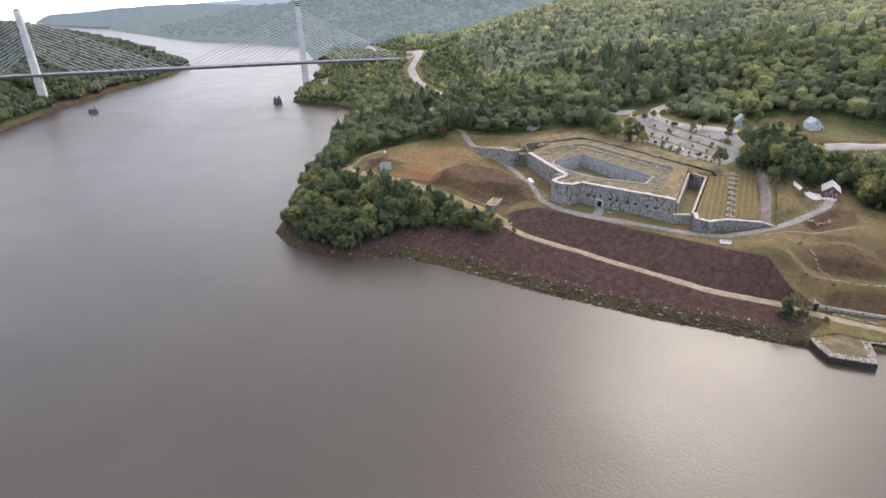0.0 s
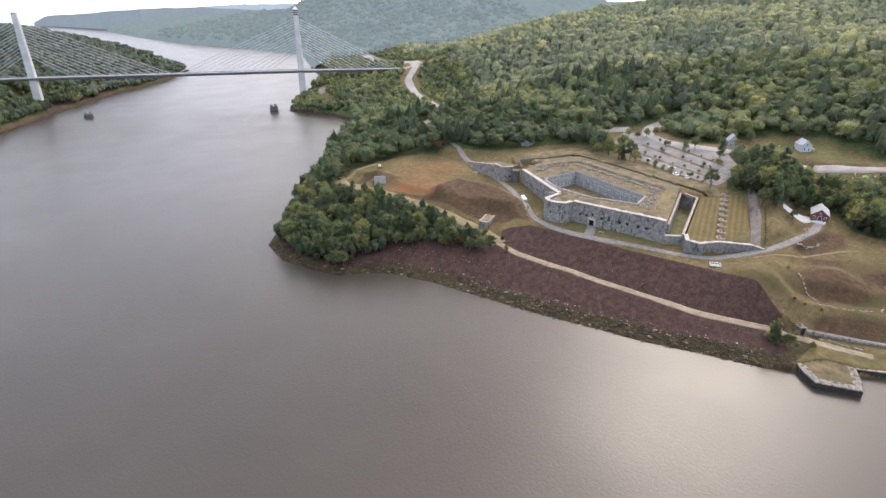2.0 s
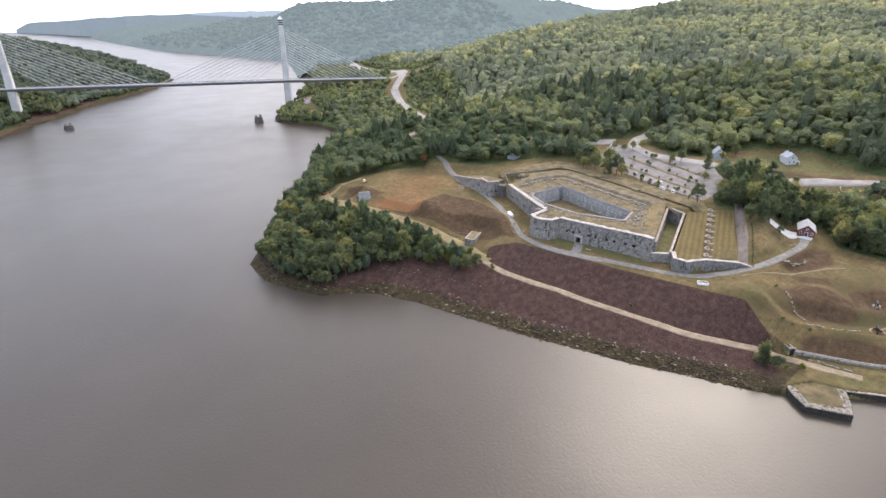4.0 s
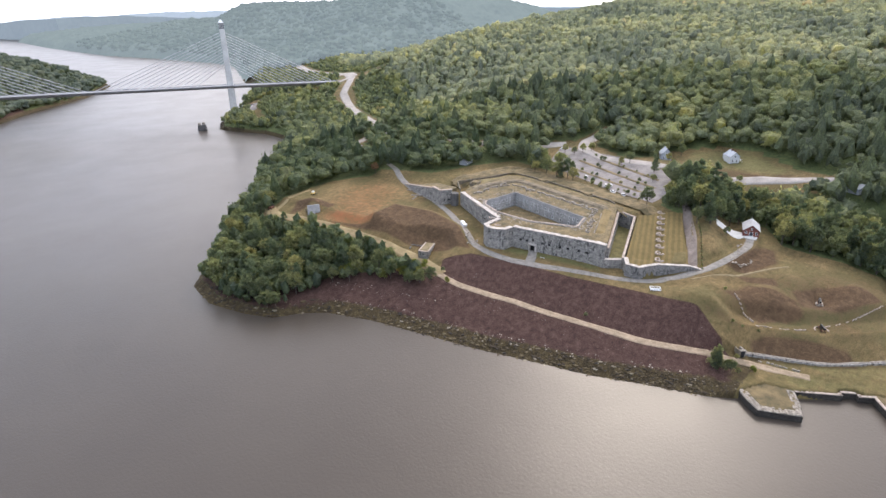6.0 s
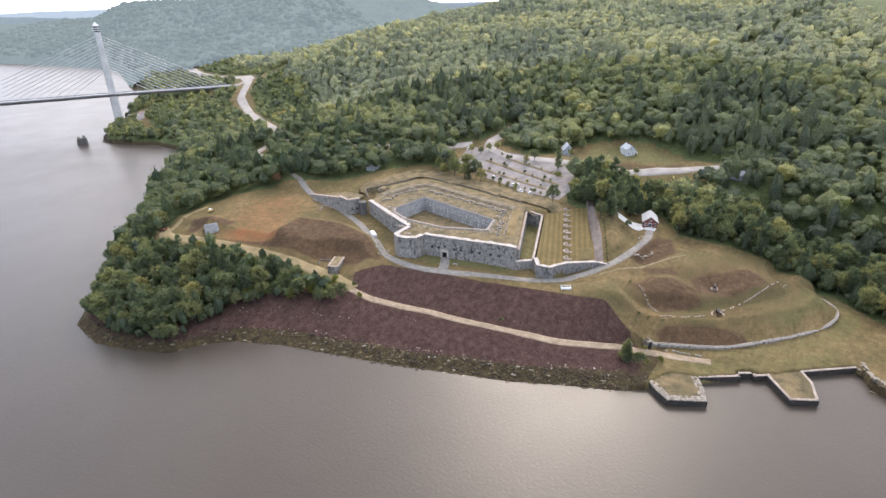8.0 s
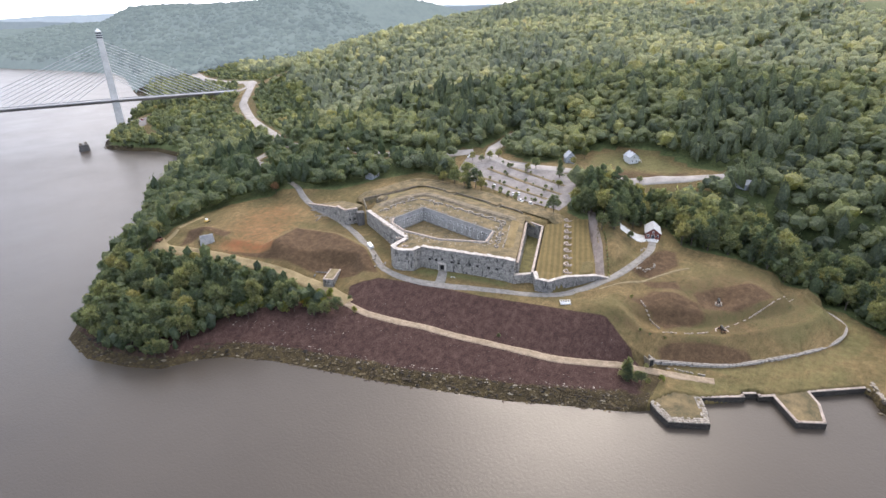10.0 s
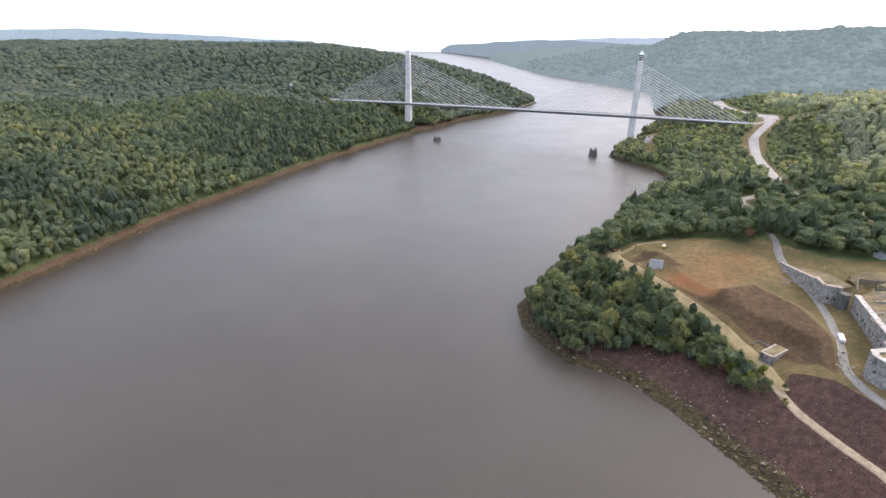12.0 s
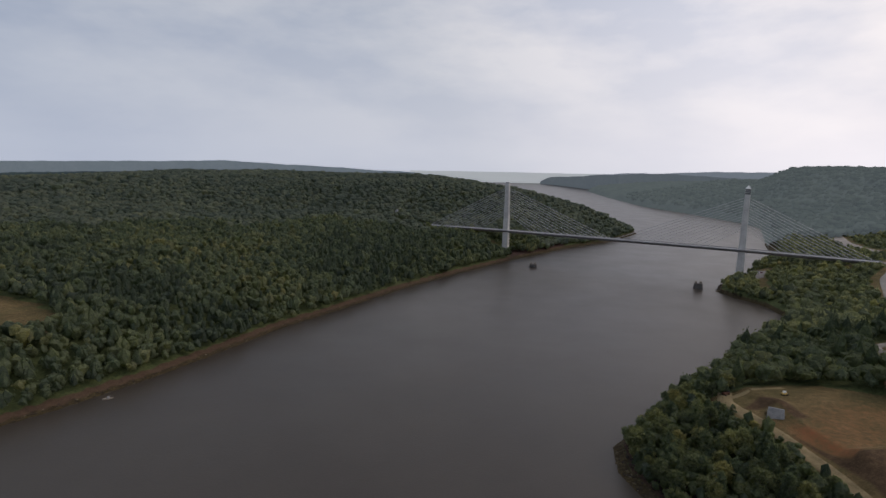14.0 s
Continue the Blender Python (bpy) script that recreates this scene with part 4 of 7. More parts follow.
crowns("headland_woods", spots_headland, 5.6, COARSE, 5, "woods on the far headland, dark green blued for haze", M_FARWOODS_HAZED, 2.5)
crowns("far_left_woods", spots_left_far, 8.4, COARSE, 4, "distant forest, dark green blued for haze", M_FARWOODS_HAZED)


# single trees near the fort
def tree_meshes(seed, conifer=False, size=1.0, clumps=36):
    rng = random.Random(seed)
    tb = bmesh.new()
    h = (8.5 if conifer else 6.0) * size
    rod(tb, (0, 0, -0.8), (rng.uniform(-0.3, 0.3), rng.uniform(-0.3, 0.3), h), 0.28 * size, 0.1 * size, 7)
    cb = bmesh.new()
    for k in range(clumps):
        if conifer:
            f = (k + 0.5) / clumps
            a, rr = rng.uniform(0, 6.28), (0.3 + 0.7 * (1 - f) ** 0.7) * 3.2 * size * rng.uniform(0.3, 1.0) * (1 if f < 0.9 else 0.3)
            c = Vector((math.cos(a) * rr, math.sin(a) * rr, (2.0 + 10.5 * f) * size))
            r = (1.25 - 0.6 * f) * size * rng.uniform(0.75, 1.2)
            flat = 0.65
        else:
            a, b = rng.uniform(0, 6.28), rng.uniform(-0.5, 1.0)
            rr = math.sqrt(max(0.05, 1 - b * b)) * 3.7 * size * rng.uniform(0.55, 1.0)
            c = Vector((math.cos(a) * rr, math.sin(a) * rr, (6.4 + b * 3.6) * size))
            r = size * rng.uniform(0.5, 1.35)
            flat = 0.75
        if k < 7:
            rod(tb, (0, 0, c.z * 0.45), tuple(c * 0.92), 0.1 * size, 0.03 * size, 4)
        g = bmesh.ops.create_icosphere(cb, subdivisions=1, radius=r)["verts"]
        for v in g:
            v.co = Vector((v.co.x, v.co.y, v.co.z * flat)) * rng.uniform(0.25, 0.75) + c
        for _ in range(40):
            d = Vector((rng.gauss(0, 1), rng.gauss(0, 1), rng.gauss(0, 1))).normalized() * r * rng.uniform(0.6, 1.45)
            o = c + Vector((d.x, d.y, d.z * flat))
            cb.faces.new([cb.verts.new(o + Vector((rng.gauss(0, 1), rng.gauss(0, 1), rng.gauss(0, 1))) * 0.3 * size) for _ in range(3)])
    return tb, cb


def tree_kind(seed, conifer, size, leaf, label, name="tree"):
    t = thing(name, (0, 0, -500), 0, label, "tree", "trees round the fort")
    tb, cb = tree_meshes(seed, conifer, size)
    part("trunk", tb, M_BARK, t)
    part("crown", cb, leaf, t)
    return t


BROAD = [tree_kind(k, False, 0.92 + 0.08 * (k % 4), M_CROWN, "full green broadleaf tree standing in the wood") for k in range(6)]
PINES = [tree_kind(30 + k, True, 1.0 + 0.1 * k, M_PINE, "dark green pine with uneven spreading boughs", "pine_tree") for k in range(2)]
GOLDEN = tree_kind(41, False, 0.5, M_GOLD, "small tree turned golden yellow above the bank")
RUSSET = tree_kind(45, False, 0.75, M_RUSSET, "dying tree with russet brown leaves at the wood's edge")
LIMES = tree_kind(42, False, 0.55, M_LIME, "yellow-green young tree on the bank")
JUNIPER = tree_kind(44, True, 0.78, M_CROWN, "upright green juniper beside the track", "juniper")
BUSH = tree_kind(43, False, 0.3, M_CROWN, "low green bush on the grass", "bush")
used = set()


def plant(kind, x, y, scale=1.0, turn=0.0, sink=0.0):
    m = Matrix.Translation((x, y, on(x, y) - sink)) @ Matrix.Rotation(turn, 4, "Z") @ Matrix.Diagonal((scale, scale, scale * 1.14, 1))
    if kind in used:
        o = copy_thing(kind, m)
        o.matrix_basis = m
    else:
        used.add(kind)
        kind.matrix_basis = m
        o = kind
    return o


rng = random.Random(5)
TRACKLINE = [(227, 92), (213.5, 137), (204, 172), (200.5, 188), (202, 203), (205, 218), (200, 250), (191, 290), (182, 312), (177, 328)]
singles = scatter(60, 420, -60, 400, 7.3, 17, lambda x, y: (x > xr(y) + 3) & SINGLE(x, y) & (np.abs(line_dist(x, y, TRACKLINE)) > 9) & (x * 0.30 - y < 190))
far_first = sorted(singles.tolist(), key=lambda p: math.hypot(p[0] - 180, p[1] - 300))[:285]
for x, y, z in far_first:
    pick = PINES[rng.randrange(2)] if rng.random() < 0.3 else BROAD[rng.randrange(6)]
    low = float(np.interp(abs(line_dist(np.array(x), np.array(y), TRACKLINE)), [9, 20], [0.6, 1.0]))
    plant(pick, x, y, low * rng.uniform(0.75, 1.15) * (1.2 if x > 325 else 1.0), rng.uniform(0, 6.28))
rest = np.array([p for p in singles.tolist() if p not in far_first])
if len(rest):
    crowns("south_woods", rest, 4.7, MID, 6, "dark green woodland beside the battery", M_WOODS)
under = scatter(60, 420, -60, 400, 4.9, 19, lambda x, y: (x > xr(y) + 1.5) & (np.abs(line_dist(x, y, TRACKLINE)) > 6) & SINGLE(x, y) & (x * 0.30 - y < 190))
crowns("understory", under, 3.3, BANK, 7, "dense green understory below the trees", M_WOODS)
for x, y, s in ((332, 150, 1.0), (324, 116, 1.0), (331, 113, 1.15), (338, 111, 1.1), (328, 110, 0.95), (341, 118, 1.2), (348, 126, 1.0), (345, 112, 1.1), (352, 130, 1.0), (352, 121, 1.0), (352, 107, 1.0), (358, 104, 1.1), (358, 113, 1.15), (365, 110, 1.1), (344, 221, 0.9), (390, 174, 1.0)):
    plant(PINES[int(x) % 2] if (x + y) % 3 < 1.6 else BROAD[int(x) % 6], x, y, s * 0.95, x)
for x, y, s in ((346, 212, 0.9), (350, 219, 1.15), (343, 224, 0.9), (352, 227, 1.2), (347, 235, 1.1), (354, 240, 1.1), (360, 248, 1.1), (345, 244, 0.8), (352, 252, 1.0), (394, 251, 0.55), (395, 243, 0.5), (401, 239, 0.7), (407, 235, 0.7), (398, 197, 0.8), (391, 216, 0.45), (391, 200, 0.5), (448, 180, 0.9), (417, 176, 0.6), (425, 128, 0.5), (374, 167, 0.5), (345, 196, 0.35), (343, 189, 0.35), (341, 182, 0.35), (363, 172, 0.3), (384, 158, 0.7), (372, 150, 0.8), (380, 146, 0.8), (366, 142, 0.9), (376, 138, 0.9)):
    plant(BROAD[int(x + y) % 6], x, y, s, x)
plant(RUSSET, 270, 339, 1.0, 0.7)
plant(GOLDEN, 190.5, 218.5, 1.35, 0.4, 0.8)
for x, y, s in ((186, 226, 1.0), (197, 214, 1.0), (201, 210, 0.85), (176, 236, 1.1), (168, 240, 1.0), (190, 215, 1.0), (194, 208, 0.9), (182, 222, 1.1), (198, 190, 0.55), (171, 238, 1.2), (242, 54, 0.5)):
    plant(LIMES, x, y, s * 1.15, x, 1.3 * s)
for x, y, s in ((191, 203, 0.8), (195, 199, 0.7), (188, 208, 0.7), (184, 224, 0.75)):
    plant(BROAD[int(x) % 6], x, y, s, x, 2.4 * s)
for x, y, s in ((233.4, 67.5, 0.85), (234.6, 66.2, 0.95), (233.0, 65.6, 0.8)):
    plant(JUNIPER, x, y, s, x, 0.4)
for x, y, s in ((341, 163, 0.9), (342, 168, 1.2), (344, 176, 0.8), (346, 184, 1.1), (348, 191, 0.9), (349, 198, 1.3), (351, 205, 1.0), (345, 172, 0.7), (352, 212, 1.2), (336, 157, 0.8), (234, 60.4, 1.9), (235.2, 62.2, 1.5), (232.6, 62.6, 1.2), (236.5, 58, 0.9), (204, 199, 1.0), (246, 62, 0.9), (330, 101, 1.6), (222, 122, 0.8), (259, 70, 0.7), (263, 60, 0.5), (274, 80, 0.7), (261, 66, 0.5)):
    plant(BUSH, x, y, s, x)


def wpart(name, bm, material, parent, label=""):
    """A part whose mesh is laid out in world coordinates."""
    ob = part(name, bm, material, parent, label)
    ob.matrix_parent_inverse = parent.matrix_world.inverted()
    return ob


def smooth_line(pts, n=3):
    """Rounds a plan line by cutting its corners."""
    for _ in range(n):
        out = [pts[0]]
        for (ax, ay), (bx, by) in zip(pts, pts[1:]):
            out += [(ax * 0.75 + bx * 0.25, ay * 0.75 + by * 0.25), (ax * 0.25 + bx * 0.75, ay * 0.25 + by * 0.75)]
        pts = out + [pts[-1]]
    return pts


# ---- roads and tracks ----
def road(name, pts, width, material, label, up=0.12, kind_name="road"):
    bm = strip_bm(pts, width, lambda x, y: on(x, y, up))
    return tagged(mesh_ob(name, bm, material), label, kind_name, kind="structure")


road("river_track", [(254, 36), (248, 54), (247, 60), (241, 70), (233, 82), (227, 92), (219, 117), (213.5, 137), (209, 158), (204, 172), (200.5, 188), (202, 203), (205.5, 218)], 4.2, M_DIRT, "pale dirt track along the river bank", kind_name="track")
road("grass_track", [(202, 199), (205.5, 218), (203, 236), (199, 256), (193, 284), (187, 304), (181, 320), (178, 332), (183, 345)], 7.6, M_PALEGRASS, "pale worn grass track below the mounds", 0.14, "track")
road("field_edge_path", [(181, 336), (198, 341), (216, 346)], 3.0, M_PALEGRASS, "pale worn strip along the edge of the field", 0.13, "track")
road("fort_road", [(288, 345), (284, 333), (274, 312), (268, 291), (264, 268), (253, 240), (242, 220), (232, 204), (229, 190), (230.5, 176), (235.5, 158), (245, 138), (252.4, 120.5), (259, 110.5), (270, 102.3), (282, 97), (290.6, 93.6), (305.5, 89.5), (325, 87.5), (344, 92)], 4.2, M_GRAVEL, "grey gravel road round the fort front")
road("gate_apron", [(248.2, 172.6), (244, 170.4), (239.5, 167), (232, 164)], 5.0, M_GRAVEL, "grey gravel apron before the gate", 0.16)
road("side_path", [(274, 96), (284, 88), (300, 80), (316, 71), (322, 66)], 1.2, M_WORN, "worn dirt footpath on the bank", 0.14, "track")
road("strip_path", [(282, 98.5), (300, 107.5), (325, 120.5), (346, 131.5)], 4.4, M_PATH, "brown-grey path along the terrace", 0.25, "track")
for rname, (pts, w) in ROADS.items():
    road(rname, pts, w, M_PALEROAD, "pale worn asphalt road between the trees", 0.5)
cp = bmesh.new()
cols = 14
rows_ = []
west, east = [(338, 149), (345, 185), (356, 218), (368, 250)], [(368, 148), (396, 166), (406, 200), (406, 262)]
for i in range(cols + 1):
    k = i / cols
    a = np.array([np.interp(k, [0, 0.35, 0.68, 1], [p[c] for p in west]) for c in (0, 1)])
    b = np.array([np.interp(k, [0, 0.3, 0.65, 1], [p[c] for p in east]) for c in (0, 1)])
    rows_.append([cp.verts.new((*(a + (b - a) * j / 12), on(*(a + (b - a) * j / 12), 0.3))) for j in range(13)])
for r, s in zip(rows_, rows_[1:]):
    for j in range(12):
        f = cp.faces.new((r[j], r[j + 1], s[j + 1], s[j]))
        f.smooth = True
bmesh.ops.recalc_face_normals(cp, faces=cp.faces)
tagged(mesh_ob("car_park", cp, M_ASPHALT), "pale grey car park behind the fort", "car park", kind="structure")
for k, (x0, y0, x1, y1) in enumerate(((352, 164, 372, 236), (364, 160, 386, 232), (378, 164, 398, 226))):
    isl = strip_bm([(x0, y0), (x1, y1)], 2.6, lambda x, y: on(x, y, 0.45))
    tagged(mesh_ob("planted_island", isl, M_ROOFGRASS), "narrow planted strip between parking rows", "traffic island", kind="structure")
    for j in range(7):
        f = (j + 0.5) / 7
        f += rng.uniform(-0.06, 0.06)
        plant(BUSH, x0 + (x1 - x0) * f, y0 + (y1 - y0) * f, rng.uniform(0.5, 1.1) if j % 7 else 0.8, j) if rng.random() < 0.8 else None

# ---- the fort ----
TOP, FOOT = 31.8, 19.2
fort = thing("granite_fort", (256, 190, 20), 0, "grey granite fort with turf roof and pale coping", "fort")
WALLS = [((270, 249), (251.8, 205.5)), ((251.8, 205.5), (249.8, 200)), ((249.8, 200), (236.8, 199.2)), ((236.8, 199.2), (234.4, 195)), ((234.4, 195), (235.2, 190)), ((235.2, 190), (238.6, 185)), ((238.6, 185), (244.6, 184.6)), ((244.6, 184.6), (256.2, 140.5)), ((256.2, 140.5), (256.6, 134.5))]
for a, b in WALLS:
    L = math.dist(a, b)
    holes = []
    if L > 40 and a[1] < 200:
        for u in (4.0, 7.8, 16.6, 20.6, 26.8, 31.0, 37.0, 41.4):
            holes.append((u, 24.7, 1.6, 1.5))
        holes += [(11.4, 25.6, 1.3, 1.7), (10.75, FOOT + 0.9, 2.8, 3.4)]
        for k in range(11):
            holes.append((2.2 + k * 4.1, 27.9, 0.3, 0.7))
    elif L > 40:
        for u in (6, 8.6, 15.2, 19, 25.5, 29, 35.5, 39):
            holes.append((u, 24.8, 1.5, 1.5))
    elif L > 5.9 and a[0] < 240:
        holes.append((L * 0.45, 25.0, 1.0, 1.0))
    elif L > 4.5 and a[0] < 236:
        holes.append((L * 0.4, 25.0, 1.1, 1.1))
    wall = wpart("wall", wall_run(a, b, FOOT, TOP, 2.2, holes), [M_GRANITE, M_DARK], fort)
    d = Vector((b[0] - a[0], b[1] - a[1])).normalized()
    o = Vector((d.y, -d.x))
    n = max(1, int(L / 2.4))
    for k in range(n):
        u0, u1 = L * k / n + 0.03, L * (k + 1) / n - 0.03
        c = Vector(a) + d * (u0 + u1) / 2 - o * 0.85
        hgt = 0.32 + 0.25 * rng.random()
        bm = box_bm(-(u1 - u0) / 2, (u1 - u0) / 2, -0.95 - 0.1 * rng.random(), 1.2 + 0.9 * rng.random(), 0, hgt, 0.06)
        bm.transform(Matrix.Translation((c.x, c.y, TOP - 0.02)) @ Matrix.Rotation(math.atan2(d.y, d.x), 4, "Z"))
        wpart("coping_stone", bm, M_CAP, fort)
# gate surround
gd = Vector((256.2 - 244.6, 140.5 - 184.6)).normalized()
go = Vector((gd.y, -gd.x))
gp = Vector((244.6, 184.6)) + gd * 12.15 + go * 0.2
for nm, x0, x1, z0, z1 in (("gate_post", -2.3, -1.4, 0.3, 3.9), ("gate_post", 1.4, 2.3, 0.3, 3.9), ("gate_lintel", -2.5, 2.5, 3.9, 4.9)):
    bm = box_bm(x0, x1, -0.6, 0.35, z0, z1, 0.05)
    bm.transform(Matrix.Translation((gp.x, gp.y, FOOT + 0.5)) @ Matrix.Rotation(math.atan2(gd.y, gd.x), 4, "Z"))
    wpart(nm, bm, M_CAP, fort, "pale granite gate surround")

COURT = [(264, 222), (270, 226), (296, 223.5), (286, 165), (270.5, 160), (259.5, 184), (258.5, 208)]
ROOF = [(269, 247), (253.4, 205), (251, 198.4), (238, 198), (236, 194.5), (236.6, 190.4), (239.4, 186.4), (246, 186), (257.8, 140.5), (258, 135.5), (262.5, 136.6), (317, 161), (324, 205), (328, 250), (318, 254), (284, 254)]


def holed_roof(outer, inner, z, lift):
    """Turf between two plan outlines, gently raised away from the walls."""
    bm = bmesh.new()
    edges = []
    for ring, zz in ((outer, z), (inner, z - 0.1)):
        vs = [bm.verts.new((x, y, zz)) for x, y in ring]
        edges += [bm.edges.new((vs[k], vs[(k + 1) % len(vs)])) for k in range(len(vs))]
    bmesh.ops.triangle_fill(bm, edges=edges, use_beauty=True)
    for _ in range(3):
        bmesh.ops.subdivide_edges(bm, edges=[e for e in bm.edges if e.calc_length() > 5], cuts=1)
        bmesh.ops.triangulate(bm, faces=bm.faces)
    co = np.array([v.co[:] for v in bm.verts])
    d = np.minimum(np.abs(line_dist(co[:, 0], co[:, 1], outer + outer[:1])), np.abs(line_dist(co[:, 0], co[:, 1], inner + inner[:1])))
    for v, dd in zip(bm.verts, d):
        v.co.z += lift * min(dd / 5, 1) + 0.25 * noise.noise(v.co * 0.25)
    bmesh.ops.recalc_face_normals(bm, faces=bm.faces)
    for f in bm.faces:
        f.smooth = True
        if f.normal.z < 0:
            f.normal_flip()
    return bm


wpart("turf_roof", holed_roof(ROOF, COURT, TOP - 0.6, 0.5), M_ROOFGRASS, fort, "dry patchy turf on the rampart")
YARD_Z = 22.3
wpart("court_floor", prism([(x + (277 - x) * -0.02, y) for x, y in COURT], YARD_Z - 1, YARD_Z), M_ROOFGRASS, fort, "worn grass parade court")
for k in range(len(COURT)):
    a, b = COURT[k], COURT[(k + 1) % len(COURT)]
    L = math.dist(a, b)
    holes = []
    if k in (1, 2):
        n = int(L / 3.2)
        for j in range(n):
            u = (j + 0.5) * L / n - 0.5
            holes.append((u, YARD_Z + 4.9, 1.1, 1.6))
            if k == 1 or j % 2 == 0:
                holes.append((u, YARD_Z + 1.4, 1.1, 1.8))
    wpart("court_wall", wall_run(a, b, YARD_Z - 0.5, TOP - 0.3, 1.2, holes, 0.4), [M_COURT, M_GLASS], fort)
    if k in (1, 2):
        d = Vector((b[0] - a[0], b[1] - a[1])).normalized()
        o = Vector((d.y, -d.x))
        for u, z, w, h in holes:
            c = Vector(a) + d * (u + w / 2) - o * 0.1
            bm = bmesh.new()
            boxed(bm, -w / 2 - 0.2, -w / 2, -0.15, 0.15, 0, h)
            boxed(bm, w / 2, w / 2 + 0.2, -0.15, 0.15, 0, h)
            boxed(bm, -w / 2 - 0.2, w / 2 + 0.2, -0.15, 0.15, h, h + 0.2)
            boxed(bm, -w / 2 - 0.25, w / 2 + 0.25, -0.2, 0.15, -0.2, 0)
            bm.transform(Matrix.Translation((c.x, c.y, z)) @ Matrix.Rotation(math.atan2(d.y, d.x), 4, "Z"))
            wpart("window_frame", bm, M_WHITE, fort, "pale stone window surround")
    # low stone kerb round the court
    if k >= 3 or k == 0:
        n = max(1, int(L / 2.2))
        d = Vector((b[0] - a[0], b[1] - a[1])).normalized()
        for j in range(n):
            c = Vector(a).lerp(Vector(b), (j + 0.5) / n)
            bm = box_bm(-L / n / 2 + 0.04, L / n / 2 - 0.04, -0.5, 0.5, 0, 0.42, 0.05)
            bm.transform(Matrix.Translation((c.x, c.y, TOP - 0.35)) @ Matrix.Rotation(math.atan2(d.y, d.x), 4, "Z"))
            wpart("kerb_stone", bm, M_COPING, fort)

# north bastion with its box-like end
bast = thing("north_bastion", (264, 262, 22), 0, "small granite bastion with a pale roof beside the road", "bastion", kind="thing")
for a, b, z1, z1b in (((270.5, 306), (263.5, 269), 25.4, 31.8), ((263.5, 269), (260.5, 258.5), 32.8, 32.8), ((260.5, 258.5), (268, 254.5), 32.8, 32.8)):
    L = math.dist(a, b)
    wpart("wall", wall_run(a, b, 22.0, z1, 1.6, [(L * 0.3, 25.5, 1.4, 1.2), (L * 0.65, 25.5, 1.4, 1.2)] if a[0] < 262 else [], 0.7, 22.0, z1b), [M_GRANITE, M_DARK], bast)
    d = Vector((b[0] - a[0], b[1] - a[1])).normalized()
    o = Vector((d.y, -d.x))
    bm = prism([tuple(Vector(p) + o * q) for p, q in ((a, 0.15), (b, 0.15), (b, -1.7), (a, -1.7))], 0, 0.4)
    for v in bm.verts:
        k = (Vector((v.co.x, v.co.y)) - Vector(a)).dot(d) / L
        v.co.z += z1 + (z1b - z1) * min(max(k, 0), 1)
    wpart("coping", bm, M_COPING, bast, "pale granite coping")
bm = prism([(272.5, 303), (265, 269), (262, 259.5), (268.5, 255.8), (276, 258), (284, 285)], 22, 31.6)
for v in bm.verts:
    if v.co.z > 30:
        v.co.z = float(np.interp(v.co.y, [256, 268, 298], [32.3, 31.4, 25.0]))
wpart("turf_top", bm, M_ROOFGRASS, bast)
bm = bmesh.new()
bmesh.ops.create_cone(bm, cap_ends=True, segments=16, radius1=2.6, radius2=2.5, depth=9.5)
bm.transform(Matrix.Translation((267.6, 251.8, 26.6)))
wpart("stair_turret", bm, M_GRANITE_DARK, bast, "rounded stone stair turret")

# ruined low walls by the road
for k, (x, y, l, a) in enumerate(((262, 283, 9, 2.2), (257, 280, 7, 0.4), (266, 295, 6, 1.9))):
    ruin = thing("ruined_wall", (x, y, on(x, y)), a, "low ruined stone wall in the grass", "ruin", "ruined walls")
    for j in range(int(l / 1.1)):
        part("stone", box_bm(j * 1.1 - l / 2, j * 1.1 - l / 2 + 0.95, -0.4, 0.4, -0.3, 0.5 + 0.3 * rng.random(), 0.08), M_RUBBLE, ruin)

# moat walls and south bastion
south = thing("south_bastion", (262, 116, 20), 0, "low granite bastion with dark masonry and pale coping", "bastion")
S_WALLS = [((256.6, 134.5), (263.5, 127.2), 24.0, 24.0), ((263.5, 127.2), (256.4, 122.2), 25.6, 25.6), ((256.4, 122.2), (257.6, 115.6), 25.6, 25.4), ((257.6, 115.6), (267.2, 110.8), 25.4, 25.4), ((267.2, 110.8), (280.5, 100.2), 25.4, 23.6), ((280.5, 100.2), (286.6, 95.6), 23.6, 20.9)]
for a, b, z1, z1b in S_WALLS:
    L = math.dist(a, b)
    holes = [(u, 21.6, 0.3, 0.7) for u in np.arange(1.2, L - 2.5, 1.25)] if a[1] < 116 else []
    wpart("wall", wall_run(a, b, 19.0, z1, 1.4, holes, 0.6, 19.0, z1b), [M_GRANITE_DARK if a[1] < 123 else M_GRANITE, M_DARK], south)
    d = Vector((b[0] - a[0], b[1] - a[1])).normalized()
    o = Vector((d.y, -d.x))
    n = max(1, int(L / 2.2))
    for k in range(n):
        c = Vector(a) + d * L * (k + 0.5) / n - o * 0.7
        bm = box_bm(-L / n / 2 + 0.03, L / n / 2 - 0.03, -0.85, 0.85 + 0.5 * rng.random(), 0, 0.4, 0.05)
        bm.transform(Matrix.Translation((c.x, c.y, z1 + (z1b - z1) * (k + 0.5) / n - 0.02)) @ Matrix.Rotation(math.atan2(d.y, d.x), 4, "Z") @ Matrix.Rotation(-math.atan2(z1b - z1, L) * -1, 4, "Y").inverted())
        wpart("coping_stone", bm, M_CAP, south)
moat = thing("dry_moat", (285, 142, 19.6), 0, "stone-walled dry moat with a grass floor", "moat")
